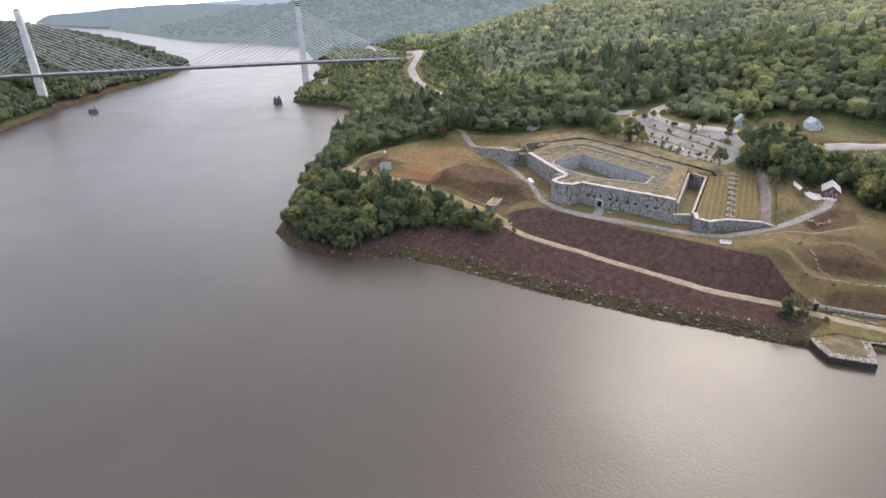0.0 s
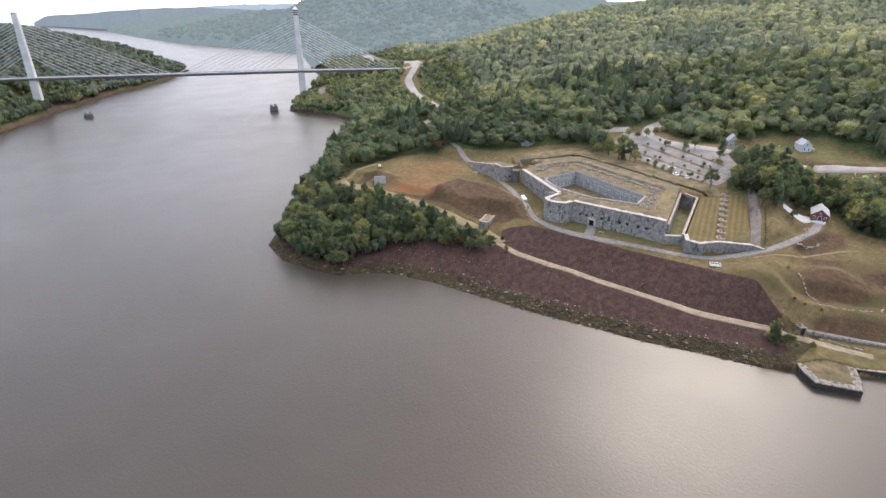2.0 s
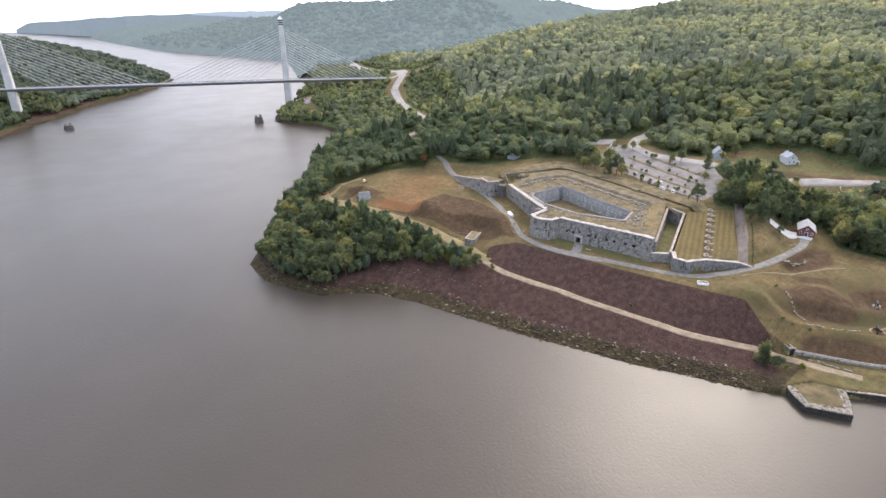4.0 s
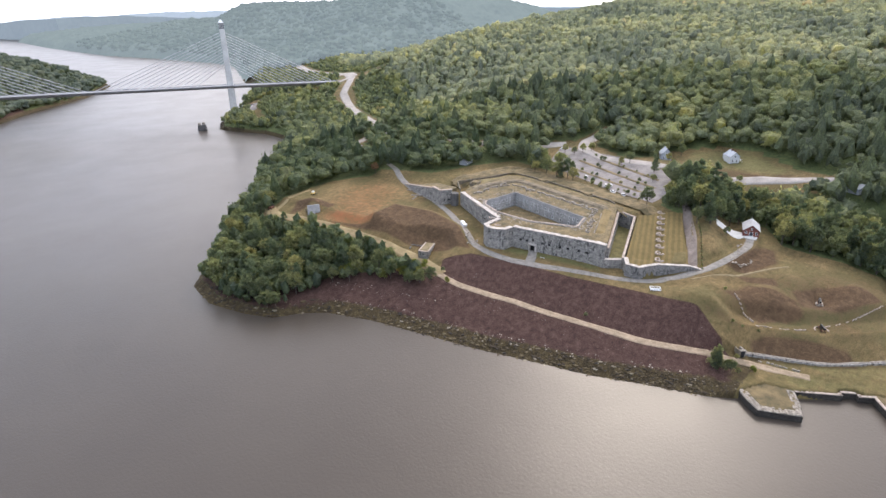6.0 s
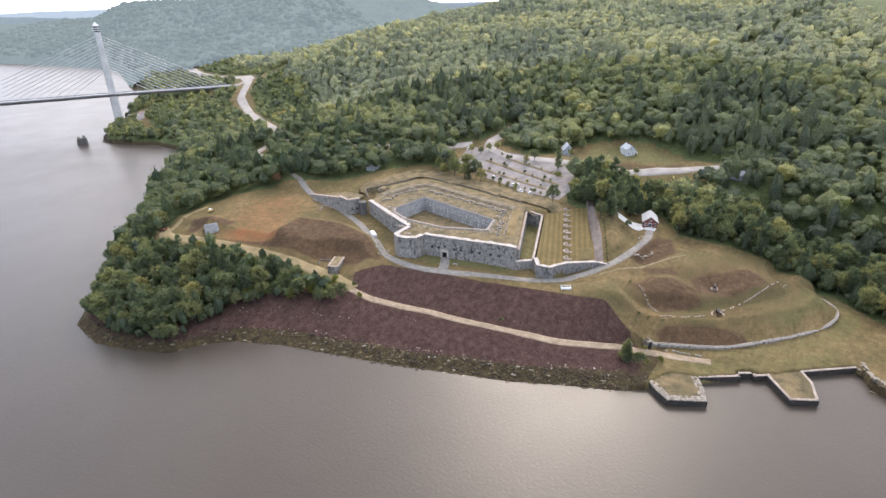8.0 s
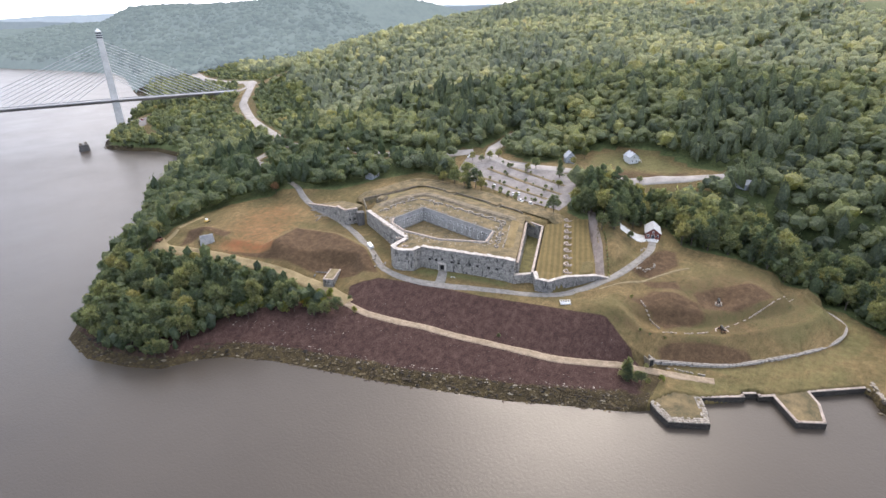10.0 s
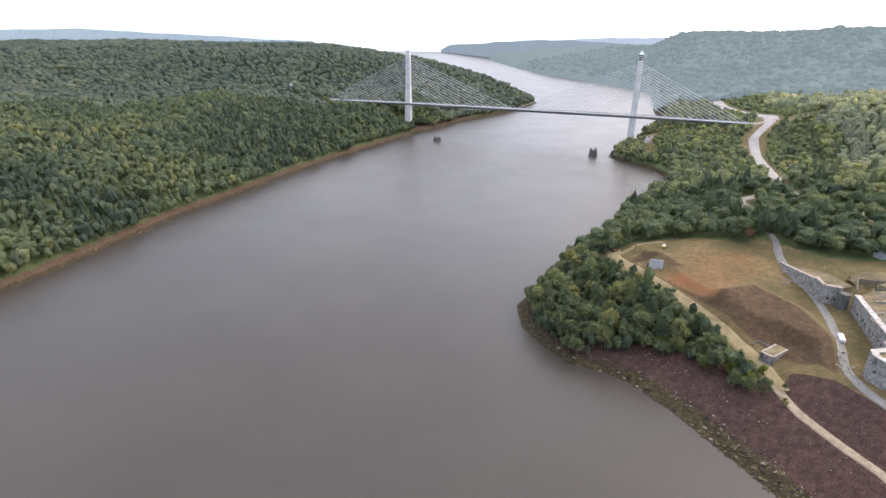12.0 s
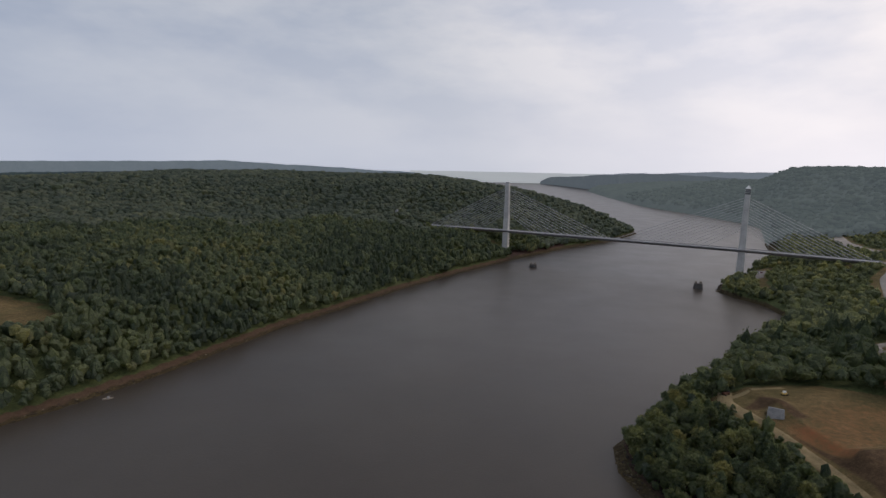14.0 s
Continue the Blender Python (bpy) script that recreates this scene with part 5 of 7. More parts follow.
for a, b, z1, z1b, holes in (((316.5, 160.2), (262, 136.2), 29.4, 28.6, []), ((314.2, 147.4), (316.5, 160.2), 29.0, 29.4, [(2, 24, 1.0, 1.4), (5.5, 24, 1.0, 1.4), (9, 24, 1.0, 1.4)]), ((262.5, 126.6), (314.2, 147.4), 25.6, 29.0, [])):
    wpart("wall", wall_run(a, b, 19.0, z1, 1.1, holes, 0.5, 19.0, z1b), [M_GRANITE, M_DARK], moat)
    d = Vector((b[0] - a[0], b[1] - a[1])).normalized()
    o, L = Vector((d.y, -d.x)), math.dist(a, b)
    bm = prism([tuple(Vector(p) + o * q) for p, q in ((a, 0.1), (b, 0.1), (b, -1.15), (a, -1.15))], 0, 0.3)
    for v in bm.verts:
        k = (Vector((v.co.x, v.co.y)) - Vector(a)).dot(d) / L
        v.co.z += z1 + (z1b - z1) * min(max(k, 0), 1)
    wpart("coping", bm, M_COPING, moat, "pale granite coping")
wpart("moat_floor", prism([(262.6, 136), (263.6, 127.6), (313.6, 147.6), (315.8, 159.6)], 19.2, 20.6), M_GREENTURF, moat, "green grass moat floor")
part("picnic_slab", box_bm(-20.5, -18.6, -9.2, -8.4, 0.9, 1.6, 0.05), M_COPING, moat, "pale stone block")
# turf of the south terrace
tb_ = bmesh.new()
sp = [(258.3, 121.6), (264.5, 126.4), (314, 146.4), (318, 147.5), (339, 131), (281, 101.0), (268, 112), (259, 116.6)]
vs = [tb_.verts.new((x, y, 25.35 + max(0, x - 262) * 0.068 - (2.9 if y < 102 else 0.5 if y < 113 else 0))) for x, y in sp]
tb_.faces.new(vs)
bmesh.ops.triangulate(tb_, faces=tb_.faces)
bmesh.ops.recalc_face_normals(tb_, faces=tb_.faces)
ext = bmesh.ops.extrude_face_region(tb_, geom=tb_.faces[:])
for v in ext["geom"]:
    if isinstance(v, bmesh.types.BMVert):
        v.co.z -= 3.0
bmesh.ops.recalc_face_normals(tb_, faces=tb_.faces)
tagged(mesh_ob("terrace_lawn", tb_, M_STRIPES), "mown lawn in pale and dark stripes", "lawn", kind="structure")


def gun_ring(at, radius, turn, sweep, group, label="curved pale stone traverse ring for a gun", gaps=0.0, stone=None, proud=0.24):
    """A broken arc of granite kerb blocks round a pivot stone."""
    t = thing("gun_platform", at, turn, label, "gun platform", group)
    n = max(4, int(radius * sweep / 1.0))
    for k in range(n):
        a0, a1 = sweep * (k / n - 0.5) + 0.02, sweep * ((k + 1) / n - 0.5) - 0.02
        bm = prism([(radius * math.cos(a) * f, radius * math.sin(a) * f) for a, f in ((a0, 0.72), (a0, 1.0), (a1, 1.0), (a1, 0.72))], -0.4, proud + 0.06 * rng.random() + (0.3 * rng.random() if proud > 0.3 else 0))
        if rng.random() < gaps:
            bm.free()
            continue
        part("stone", bm, stone or M_COPING, t)
    bm = bmesh.new()
    bmesh.ops.create_cone(bm, cap_ends=True, segments=10, radius1=0.55, radius2=0.45, depth=0.7)
    part("pivot_stone", bm, M_COPING, t)
    return t


for k in range(9):
    f = k / 8
    x, y = 272.5 + 57 * f, 112.5 + 26.5 * f
    gun_ring((x, y, 25.4 + (x - 262) * 0.068), 2.35, 2.6, 4.4, "guns of the south terrace")
for k in range(6):
    f = k / 5
    gun_ring((268 + 28 * f + rng.uniform(-1, 1), 151.5 + 12.5 * f + rng.uniform(-0.8, 0.8), TOP - 0.15), rng.uniform(2.2, 2.9), 2.0 + rng.uniform(-0.4, 0.4), 3.0, "guns of the south rampart", gaps=0.2, stone=M_RUBBLE, proud=0.55)
for k in range(8):
    f = k / 7
    gun_ring((299.5 + 5.5 * f + (0.6 if k % 2 else 0), 168 + 58 * f, TOP - 0.1), rng.uniform(2.9, 3.7), rng.uniform(-0.2, 0.4), 2.8, "guns of the landward rampart", gaps=0.15, stone=M_RUBBLE, proud=0.55)
for k in range(4):
    f = k / 3
    gun_ring((277 + 26 * f, 238 + 0.5 * f, TOP - 0.1), rng.uniform(2.7, 3.4), rng.uniform(1.3, 1.9), 2.8, "guns of the north rampart", gaps=0.15, stone=M_RUBBLE, proud=0.55)
for k in range(3):
    gun_ring((242 + 3.4 * k, 193.5 + 5 * k, TOP - 0.15), 1.9, 3.4, 3.4, "guns of the river bastion")
def bank_strip(name, pts, profile, mat, label, cat):
    """An earth bank lofted along a plan line; profile: offset to the left of the way, height."""
    bm = bmesh.new()
    line = [Vector(p) for p in smooth_line(pts, 1)]
    fine = []
    for p, q in zip(line, line[1:]):
        n = max(1, int((q - p).length / 2.5))
        fine += [p.lerp(q, k / n) for k in range(n)]
    fine.append(line[-1])
    rows_ = []
    for k, p in enumerate(fine):
        t = (fine[min(k + 1, len(fine) - 1)] - fine[max(k - 1, 0)]).normalized()
        o = Vector((-t.y, t.x))
        drop = 3.5 * max(0, 1 - min(k, len(fine) - 1 - k) / 3)
        rows_.append([bm.verts.new((p.x + o.x * d, p.y + o.y * d, z - drop + 0.22 * noise.noise((p.x * 0.2, p.y * 0.2, d)))) for d, z in profile])
    for r, q in zip(rows_, rows_[1:]):
        for k in range(len(profile) - 1):
            f = bm.faces.new((r[k], q[k], q[k + 1], r[k + 1]))
    bmesh.ops.recalc_face_normals(bm, faces=bm.faces)
    for f in bm.faces:
        if f.normal.z < 0:
            f.normal_flip()
    return tagged(mesh_ob(name, bm, mat), label, cat, kind="structure")


bank_strip("parapet_bank", [(274, 246), (292, 247), (314, 240), (317, 234), (313, 208), (307, 165), (308, 157)], [(6.5, 28.2), (3.4, 32.4), (0.6, 33.0), (-1.6, 32.8), (-3.2, 31.3), (-4.2, 29.6)], M_BANK, "weathered grey-brown turf parapet bank of the rampart", "earth bank")
bank_strip("glacis_lip", [(288, 273), (324, 272), (350, 265), (343, 209), (337, 163), (327, 136)], [(5, 28.5), (1.5, 31.7), (-1.5, 31.8), (-8, 29.2)], M_ROOFGRASS, "dry turf lip of the glacis", "earth bank")
bank_strip("moat_parapet", [(262, 141.5), (280, 149.6), (300, 158.6), (314.5, 165)], [(3.4, 29.6), (2.6, 32.4), (0.8, 32.5), (-4.6, 30.4), (-5.4, 27.5)], M_TANSLOPE, "smooth tan turf slope above the moat", "earth bank")
bank_strip("ditch_floor", [(292, 262), (310, 255), (328, 249), (326.5, 226), (320, 178), (318.5, 170)], [(4.6, 30.0), (3.4, 30.95), (-3.4, 31.05), (-4.6, 30.0)], M_DITCHGRASS, "short olive turf in the landward ditch", "earth bank")
bank_strip("glacis_top", [(289, 270.5), (310, 262.5), (335, 257), (334, 226), (326, 171), (322, 152), (319, 139)], [(0.2, 31.2), (3.5, 31.75), (7.5, 32.1), (9.0, 32.0), (16, 29.5)], M_ROOFGRASS, "dry turf glacis behind the ditch wall", "earth bank")
bank_strip("rear_slope", [(317.5, 152), (320, 175), (325, 206), (328.5, 236), (329, 252)], [(4.5, 31.2), (1.0, 31.5), (-1.0, 31.2), (-6.5, 29.0)], M_ROOFGRASS, "dry turf slope behind the rampart", "earth bank")
# long parapet lines and brick joints on the rampart
for pts in ([(274, 241), (291, 242), (307, 235), (308, 220)], [(307, 214), (302, 182), (299, 164)], [(298, 161), (283, 154), (268, 148)], [(262, 231), (257, 212), (255, 203), (246, 198)], [(259, 226), (255, 210)]):
    t = thing("breast_wall", (*pts[0], TOP - 0.3), 0, "weathered low stone breast wall on the rampart", "breast wall", "breast walls of the rampart")
    for a, b in zip(pts, pts[1:]):
        L = math.dist(a, b)
        n = max(1, int(L / 1.9))
        d = Vector((b[0] - a[0], b[1] - a[1])).normalized()
        for k in range(n):
            if rng.random() < 0.12:
                continue
            c = Vector(a).lerp(Vector(b), (k + 0.5) / n)
            bm = box_bm(-L / n / 2 + 0.05, L / n / 2 - 0.05, -0.3, 0.3, -0.5, 0.2 + 0.45 * rng.random(), 0.06)
            bm.transform(Matrix.Translation((c.x, c.y, TOP - 0.1)) @ Matrix.Rotation(math.atan2(d.y, d.x) + rng.uniform(-0.08, 0.08), 4, "Z"))
            wpart("stone", bm, M_RUBBLE, t)
# outer ditch wall and the glacis traverses
for pts, nm in (([(277, 256), (289, 270), (310, 262), (335, 256.5), (334, 226), (326, 171), (323, 166)], "counterscarp"),):
    t = thing(nm, (330, 205, 29), 0, "long low stone wall of the outer ditch", "wall")
    for a, b in zip(pts, pts[1:]):
        L = math.dist(a, b)
        wpart("wall_length", wall_run(b, a, 28.6, 31.25, 0.5), [M_DITCH, M_DARK], t)
for x, y, a in ((296, 259, 0.4), (332, 228, 1.35), (327, 189, 1.35)):
    t = thing("traverse", (x, y, 30.6), a, "small turf-topped earth traverse with a stone edge", "traverse", "glacis traverses")
    bm = box_bm(-4.6, 4.6, -2.7, 2.7, -2.5, 1.3)
    for v in bm.verts:
        if v.co.z > 0:
            v.co.x *= 0.7
            v.co.y *= 0.65
    part("earth_bank", bm, M_ROOFGRASS, t)
    for e_ in (-1, 1):
        part("stone_edge", box_bm(-4.4, 4.2, e_ * 2.5 - 0.25, e_ * 2.5 + 0.25, -2.0, 0.85, 0.05), M_DITCH, t)
    part("stone_edge", box_bm(-4.8, -4.3, -2.2, 2.2, -2.0, 0.6, 0.05), M_DITCH, t)

# ---- bridge ----
TL, TR = Vector((54.5, 951.5, 0)), Vector((380, 812.8, 0))
BD = (TR - TL).normalized()
BT = math.atan2(BD.y, BD.x)
DECK_Z = 42.5
bridge = thing("cable_stayed_bridge", (*((TL + TR) / 2).xy, DECK_Z), BT, "pale concrete cable-stayed bridge with two tall obelisk towers", "bridge")
HALF = (TR - TL).length / 2
deck = bmesh.new()
sec = [(-8.7, 0.9), (-8.9, 0.0), (-8.5, -0.4), (-3.2, -3.6), (3.2, -3.6), (8.5, -0.4), (8.9, 0.0), (8.7, 0.9), (8.4, 0.9), (8.4, 0.0), (-8.4, 0.0), (-8.4, 0.9)]
stations = np.linspace(-HALF - 260, HALF + 190, 60)
rings = [[deck.verts.new((s, y, z - ((abs(s) - HALF) * 0.012 if abs(s) > HALF else 0))) for y, z in sec] for s in stations]
for r0, r1 in zip(rings, rings[1:]):
    for k in range(len(sec)):
        j = (k + 1) % len(sec)
        deck.faces.new((r0[k], r0[j], r1[j], r1[k]))
bmesh.ops.recalc_face_normals(deck, faces=deck.faces)
part("deck", deck, M_DECK, bridge, "grey box-girder deck with low parapets")
for sgn, base, top, nm in ((-1, 3.0, 121.5, "tower"), (1, 5.0, 119.0, "tower")):
    bm = bmesh.new()
    rows_ = []
    for z, hx, hy in ((base - 8, 5.4, 5.6), (base + 1, 5.2, 5.2), (DECK_Z, 4.6, 4.2), (top * 0.82, 3.7, 3.2), (top, 3.4, 3.0)):
        c = 0.8
        pts = [(hx, hy - c), (hx - c, hy), (-hx + c, hy), (-hx, hy - c), (-hx, -hy + c), (-hx + c, -hy), (hx - c, -hy), (hx, -hy + c)]
        rows_.append([bm.verts.new((sgn * HALF + x, y, z - DECK_Z)) for x, y in pts])
    for r0, r1 in zip(rows_, rows_[1:]):
        for k in range(8):
            bm.faces.new((r0[k], r0[(k + 1) % 8], r1[(k + 1) % 8], r1[k]))
    bm.faces.new(rows_[-1])
    bmesh.ops.recalc_face_normals(bm, faces=bm.faces)
    tower = part(nm, bm, M_CONCRETE, bridge, "tapered pale concrete obelisk tower")
    part("tower_footing", box_bm(sgn * HALF - 7.5, sgn * HALF + 7.5, -7.5, 7.5, -DECK_Z - 4, -DECK_Z + base + 2.2, 0.4), M_CONCRETE, bridge)
    if sgn > 0:
        for k in range(3):
            z = top - DECK_Z + k * 2.6
            part("glass_band", box_bm(sgn * HALF - 3.3, sgn * HALF + 3.3, -2.85, 2.85, z, z + 1.7), M_GLASS, tower, "dark observatory window band")
            part("floor_band", box_bm(sgn * HALF - 3.7, sgn * HALF + 3.7, -3.2, 3.2, z + 1.7, z + 2.6, 0.1), M_CONCRETE, tower)
        bm = bmesh.new()
        bmesh.ops.create_cone(bm, cap_ends=True, segments=4, radius1=5.0, radius2=0.15, depth=4.6)
        bm.transform(Matrix.Translation((sgn * HALF, 0, top - DECK_Z + 7.8 + 2.3)) @ Matrix.Diagonal((1, 0.88, 1, 1)) @ Matrix.Rotation(math.pi / 4, 4, "Z"))
        part("pyramid_cap", bm, M_WHITE, tower, "pale pyramid cap")
    else:
        bm = bmesh.new()
        bmesh.ops.create_cone(bm, cap_ends=True, segments=4, radius1=4.6, radius2=3.4, depth=2.4)
        bm.transform(Matrix.Translation((sgn * HALF, 0, top - DECK_Z + 1.2)) @ Matrix.Diagonal((1, 0.88, 1, 1)) @ Matrix.Rotation(math.pi / 4, 4, "Z"))
        part("tower_cap", bm, M_DECK, tower, "weathered dark concrete cap")
    for side in (-1, 1):
        reach = 173 if side == -sgn else 146
        for k in range(13):
            f = k / 12
            zt = 70 + (114 - 70) * f - DECK_Z
            s = 46 + (reach - 46) * f
            bm = bmesh.new()
            rod(bm, (sgn * HALF + side * 3.2, 0, zt), (sgn * HALF + side * s, 0, 0.4), 0.36, 0.36, 5)
            part("stay_cable", bm, M_CABLE, bridge)
for s in (-HALF - 150, -HALF - 205, HALF + 150):
    part("side_pier", box_bm(s - 2, s + 2, -5, 5, -40, -3.4, 0.3), M_CONCRETE, bridge)
for k in range(16):
    s = -HALF - 200 + k * 45
    if abs(abs(s) - HALF) < 15:
        continue
    bm = bmesh.new()
    rod(bm, (s, 8.2, 0), (s, 8.2, 9), 0.12, 0.08, 5)
    rod(bm, (s, 8.2, 9), (s, 6.4, 9.3), 0.08, 0.06, 5)
    part("lamp_post", bm, M_DECK, bridge)


def river_pier(x, y, turn, top, label):
    t = thing("river_pier", (x, y, 0), turn, label, "bridge pier", "old piers in the river")
    bm = bmesh.new()
    rows_ = []
    for z, s in ((-3, 1.1), (1.5, 1.06), (1.6, 1.0), (top, 0.93)):
        rows_.append([bm.verts.new((a * s, b * s, z)) for a, b in ((5.2, 2.2), (3.6, 3.7), (-3.6, 3.7), (-5.2, 2.2), (-5.2, -2.2), (-3.6, -3.7), (3.6, -3.7), (5.2, -2.2))])
    for r0, r1 in zip(rows_, rows_[1:]):
        for k in range(8):
            bm.faces.new((r0[k], r0[(k + 1) % 8], r1[(k + 1) % 8], r1[k]))
    bm.faces.new(rows_[-1])
    bmesh.ops.recalc_face_normals(bm, faces=bm.faces)
    part("shaft", bm, M_GRANITE_DARK, t, "weed-stained stone shaft")
    for k, (a, b) in enumerate(((-2.8, -1.8), (2.6, -1.8), (-2.8, 1.8), (2.6, 1.8))):
        part("stub", box_bm(a - 1.2, a + 1.2, b - 0.9, b + 0.9, top - 0.1, top + 2.4 + 0.7 * (k % 2), 0.15), M_RUBBLE, t, "broken pale concrete stub")
    return t


river_pier(300, 738, BT + 0.2, 7.0, "old stone river pier with broken stubs on top")
river_pier(96, 846, BT + 0.2, 4.5, "old stone river pier, low and weed-stained")

# ---- quays and shore walls ----
def quay(poly, label, rough_edge):
    """A stone-faced quay: very dark wall, grass top and a rim of coping stones on the water side."""
    t = thing("quay", (*np.mean(poly, 0), 0), 0, label, "quay", "stone quays")
    wpart("wall", prism(poly, -3, 2.5), M_QUAY, t, "very dark stone quay wall")
    cx, cy = np.mean(poly, 0)
    wpart("grass_top", prism([(cx + (x - cx) * 0.93, cy + (y - cy) * 0.93) for x, y in poly], 2.45, 2.8), M_ROOFGRASS, t)
    for a, b in list(zip(poly, poly[1:]))[:-1]:
        L = math.dist(a, b)
        n = max(1, int(L / (1.1 if rough_edge else 2.0)))
        d = Vector((b[0] - a[0], b[1] - a[1])).normalized()
        o = Vector((d.y, -d.x))
        if (Vector((cx, cy)) - Vector(a)).dot(o) > 0:
            o = -o
        for k in range(n):
            for lane in range(3 if rough_edge else 1):
                c = Vector(a) + d * L * (k + 0.5) / n - o * (0.7 + lane * 1.0)
                w = 0.45 if rough_edge else 0.55
                if rough_edge and rng.random() < 0.12 * lane:
                    continue
                bm = box_bm(-L / n / 2 + 0.04, L / n / 2 - 0.04, -w, w, -0.3, (0.25 + 0.3 * rng.random()) if rough_edge else 0.32, 0.07)
                bm.transform(Matrix.Translation((c.x, c.y, 2.55)) @ Matrix.Rotation(math.atan2(d.y, d.x) + (rng.uniform(-0.3, 0.3) if rough_edge else 0), 4, "Z"))
                wpart("coping_stone", bm, M_RUBBLE if rough_edge else M_COPING, t)
    return t


quay([(230, 58), (222.5, 50), (218.8, 44.5), (226.8, 31.2), (234, 33.8), (241.5, 38), (248, 46)], "ruined stone quay with loose pale stones on its edge", True)
quay([(262, 17), (258, 14.5), (246.3, 5.2), (252.2, -4.2), (264, -1.2), (270.5, 3.2), (276, 8)], "stone quay with pale coping and grass top", False)
for pts in ([(241, 37.6), (251.6, 23.6), (253.2, 24.6), (256.4, 20.2), (254.9, 19.0), (259, 14.0)], [(269.5, 3.2), (286, -15.5)]):
    t = thing("quay_wall", (*pts[0], 0), 0, "dark stone retaining wall with pale coping above the water", "retaining wall", "stone quays")
    for a, b in zip(pts, pts[1:]):
        wpart("wall_length", wall_run(a, b, -3.0, 2.5, 1.6), [M_QUAY, M_DARK], t)
        d = Vector((b[0] - a[0], b[1] - a[1]))
        L = d.length
        d.normalize()
        o = Vector((d.y, -d.x))
        n = max(1, int(L / 2))
        for k in range(n):
            c = Vector(a) + d * L * (k + 0.5) / n - o * 0.7
            bm = box_bm(-L / n / 2 + 0.03, L / n / 2 - 0.03, -0.55, 0.55, -0.1, 0.34, 0.05)
            bm.transform(Matrix.Translation((c.x, c.y, 2.5)) @ Matrix.Rotation(math.atan2(d.y, d.x), 4, "Z"))
            wpart("coping_stone", bm, M_COPING, t)

def rock_mesh(seed, mat):
    r = random.Random(seed)
    bm = bmesh.new()
    bmesh.ops.create_icosphere(bm, subdivisions=1, radius=1.0)
    for v in bm.verts:
        v.co *= r.uniform(0.65, 1.15)
        v.co.z *= 0.6
    me = bpy.data.meshes.new("rock")
    bm.to_mesh(me)
    bm.free()
    me.materials.append(mat)
    return me


def rock_field(name, spots, sizes, mat, label, seed):
    """Countless shore stones as one heap."""
    r = np.random.RandomState(seed)
    shapes = []
    for k in range(6):
        bm = bmesh.new()
        bmesh.ops.create_icosphere(bm, subdivisions=1, radius=1.0)
        co = np.array([v.co[:] for v in bm.verts]) * (0.65 + 0.5 * r.rand(len(bm.verts), 1)) * np.array([1.35, 0.9, 0.3])
        shapes.append((co, np.array([[v.index for v in f.verts] for f in bm.faces])))
        bm.free()
    cos, fas, base = [], [], 0
    for (x, y, z), s in zip(spots, sizes):
        co, fa = shapes[r.randint(6)]
        a = r.rand() * 6.28
        m = np.array([[math.cos(a), -math.sin(a), 0], [math.sin(a), math.cos(a), 0], [0, 0, 1]])
        cos.append(co @ m.T * s + (x, y, z))
        fas.append(fa + base)
        base += len(co)
    me = mesh_from(name, np.concatenate(cos), np.concatenate(fas))
    me.polygons.foreach_set("use_smooth", np.zeros(len(me.polygons), bool))
    me.materials.append(mat)
    return tagged(new(name, me), label, "rocks", kind="stuff")


rr = np.random.RandomState(8)


def along_shore(y0, y1, n, d0, d1):
    y = y0 + (y1 - y0) * rr.rand(n)
    x = xr(y) + d0 + (d1 - d0) * rr.rand(n)
    return np.stack([x, y, np.maximum(height(x, y), -0.2)], -1)


p = along_shore(62, 238, 2700, -1.5, 8.0)
rock_field("weedy_shore_rocks", p, 0.12 + 1.0 * rr.rand(len(p)) ** 5, M_DARKROCK, "dark weed-covered boulders at the waterline", 1)
p = along_shore(54, 95, 700, -1.5, 9)
rock_field("revetment_rocks", p, 0.18 + 0.5 * rr.rand(len(p)) ** 3, M_DARKROCK, "dark tumbled stones of the old shore wall", 9)
p = along_shore(66, 235, 260, 6.0, 10.5)
rock_field("pale_shore_stones", p, 0.12 + 0.42 * rr.rand(len(p)) ** 3, M_RUBBLE, "pale loose stones above the waterline", 2)
y = 186 + 56 * rr.rand(70)
x = np.interp(y, [186, 190, 209, 229, 242], [186, 183, 177, 168, 160]) + rr.randn(70) * 2.2
rock_field("slope_top_stones", np.stack([x, y, height(x, y)], -1), 0.08 + 0.4 * rr.rand(70) ** 4, M_RUBBLE, "pale stones strewn along the edge of the wood", 13)
p = along_shore(236, 300, 420, 0, 13)
rock_field("point_ledges", p, 0.25 + 1.3 * rr.rand(len(p)) ** 4, M_DARKROCK, "dark broken ledges of the wooded point", 3)
p = along_shore(-46, -17, 220, 3.0, 6.5)
rock_field("quay_end_stones", p, 0.3 + 0.8 * rr.rand(len(p)) ** 2, M_RUBBLE, "pale broken blocks heaped at the end of the quay", 14)
p = along_shore(-60, -16, 320, -2.0, 4)
rock_field("south_shore_rocks", p, 0.4 + 1.0 * rr.rand(len(p)) ** 2, M_DARKROCK, "dark boulders at the end of the quay", 4)
p = along_shore(690, 770, 240, -2, 5)
rock_field("bridge_point_rocks", p, 0.8 + 1.6 * rr.rand(len(p)) ** 2, M_DARKROCK, "dark rocks round the bridge point", 5)
y = 280 + 900 * rr.rand(1500)
x = xl(y) - rr.rand(1500) * 5 + 1.5
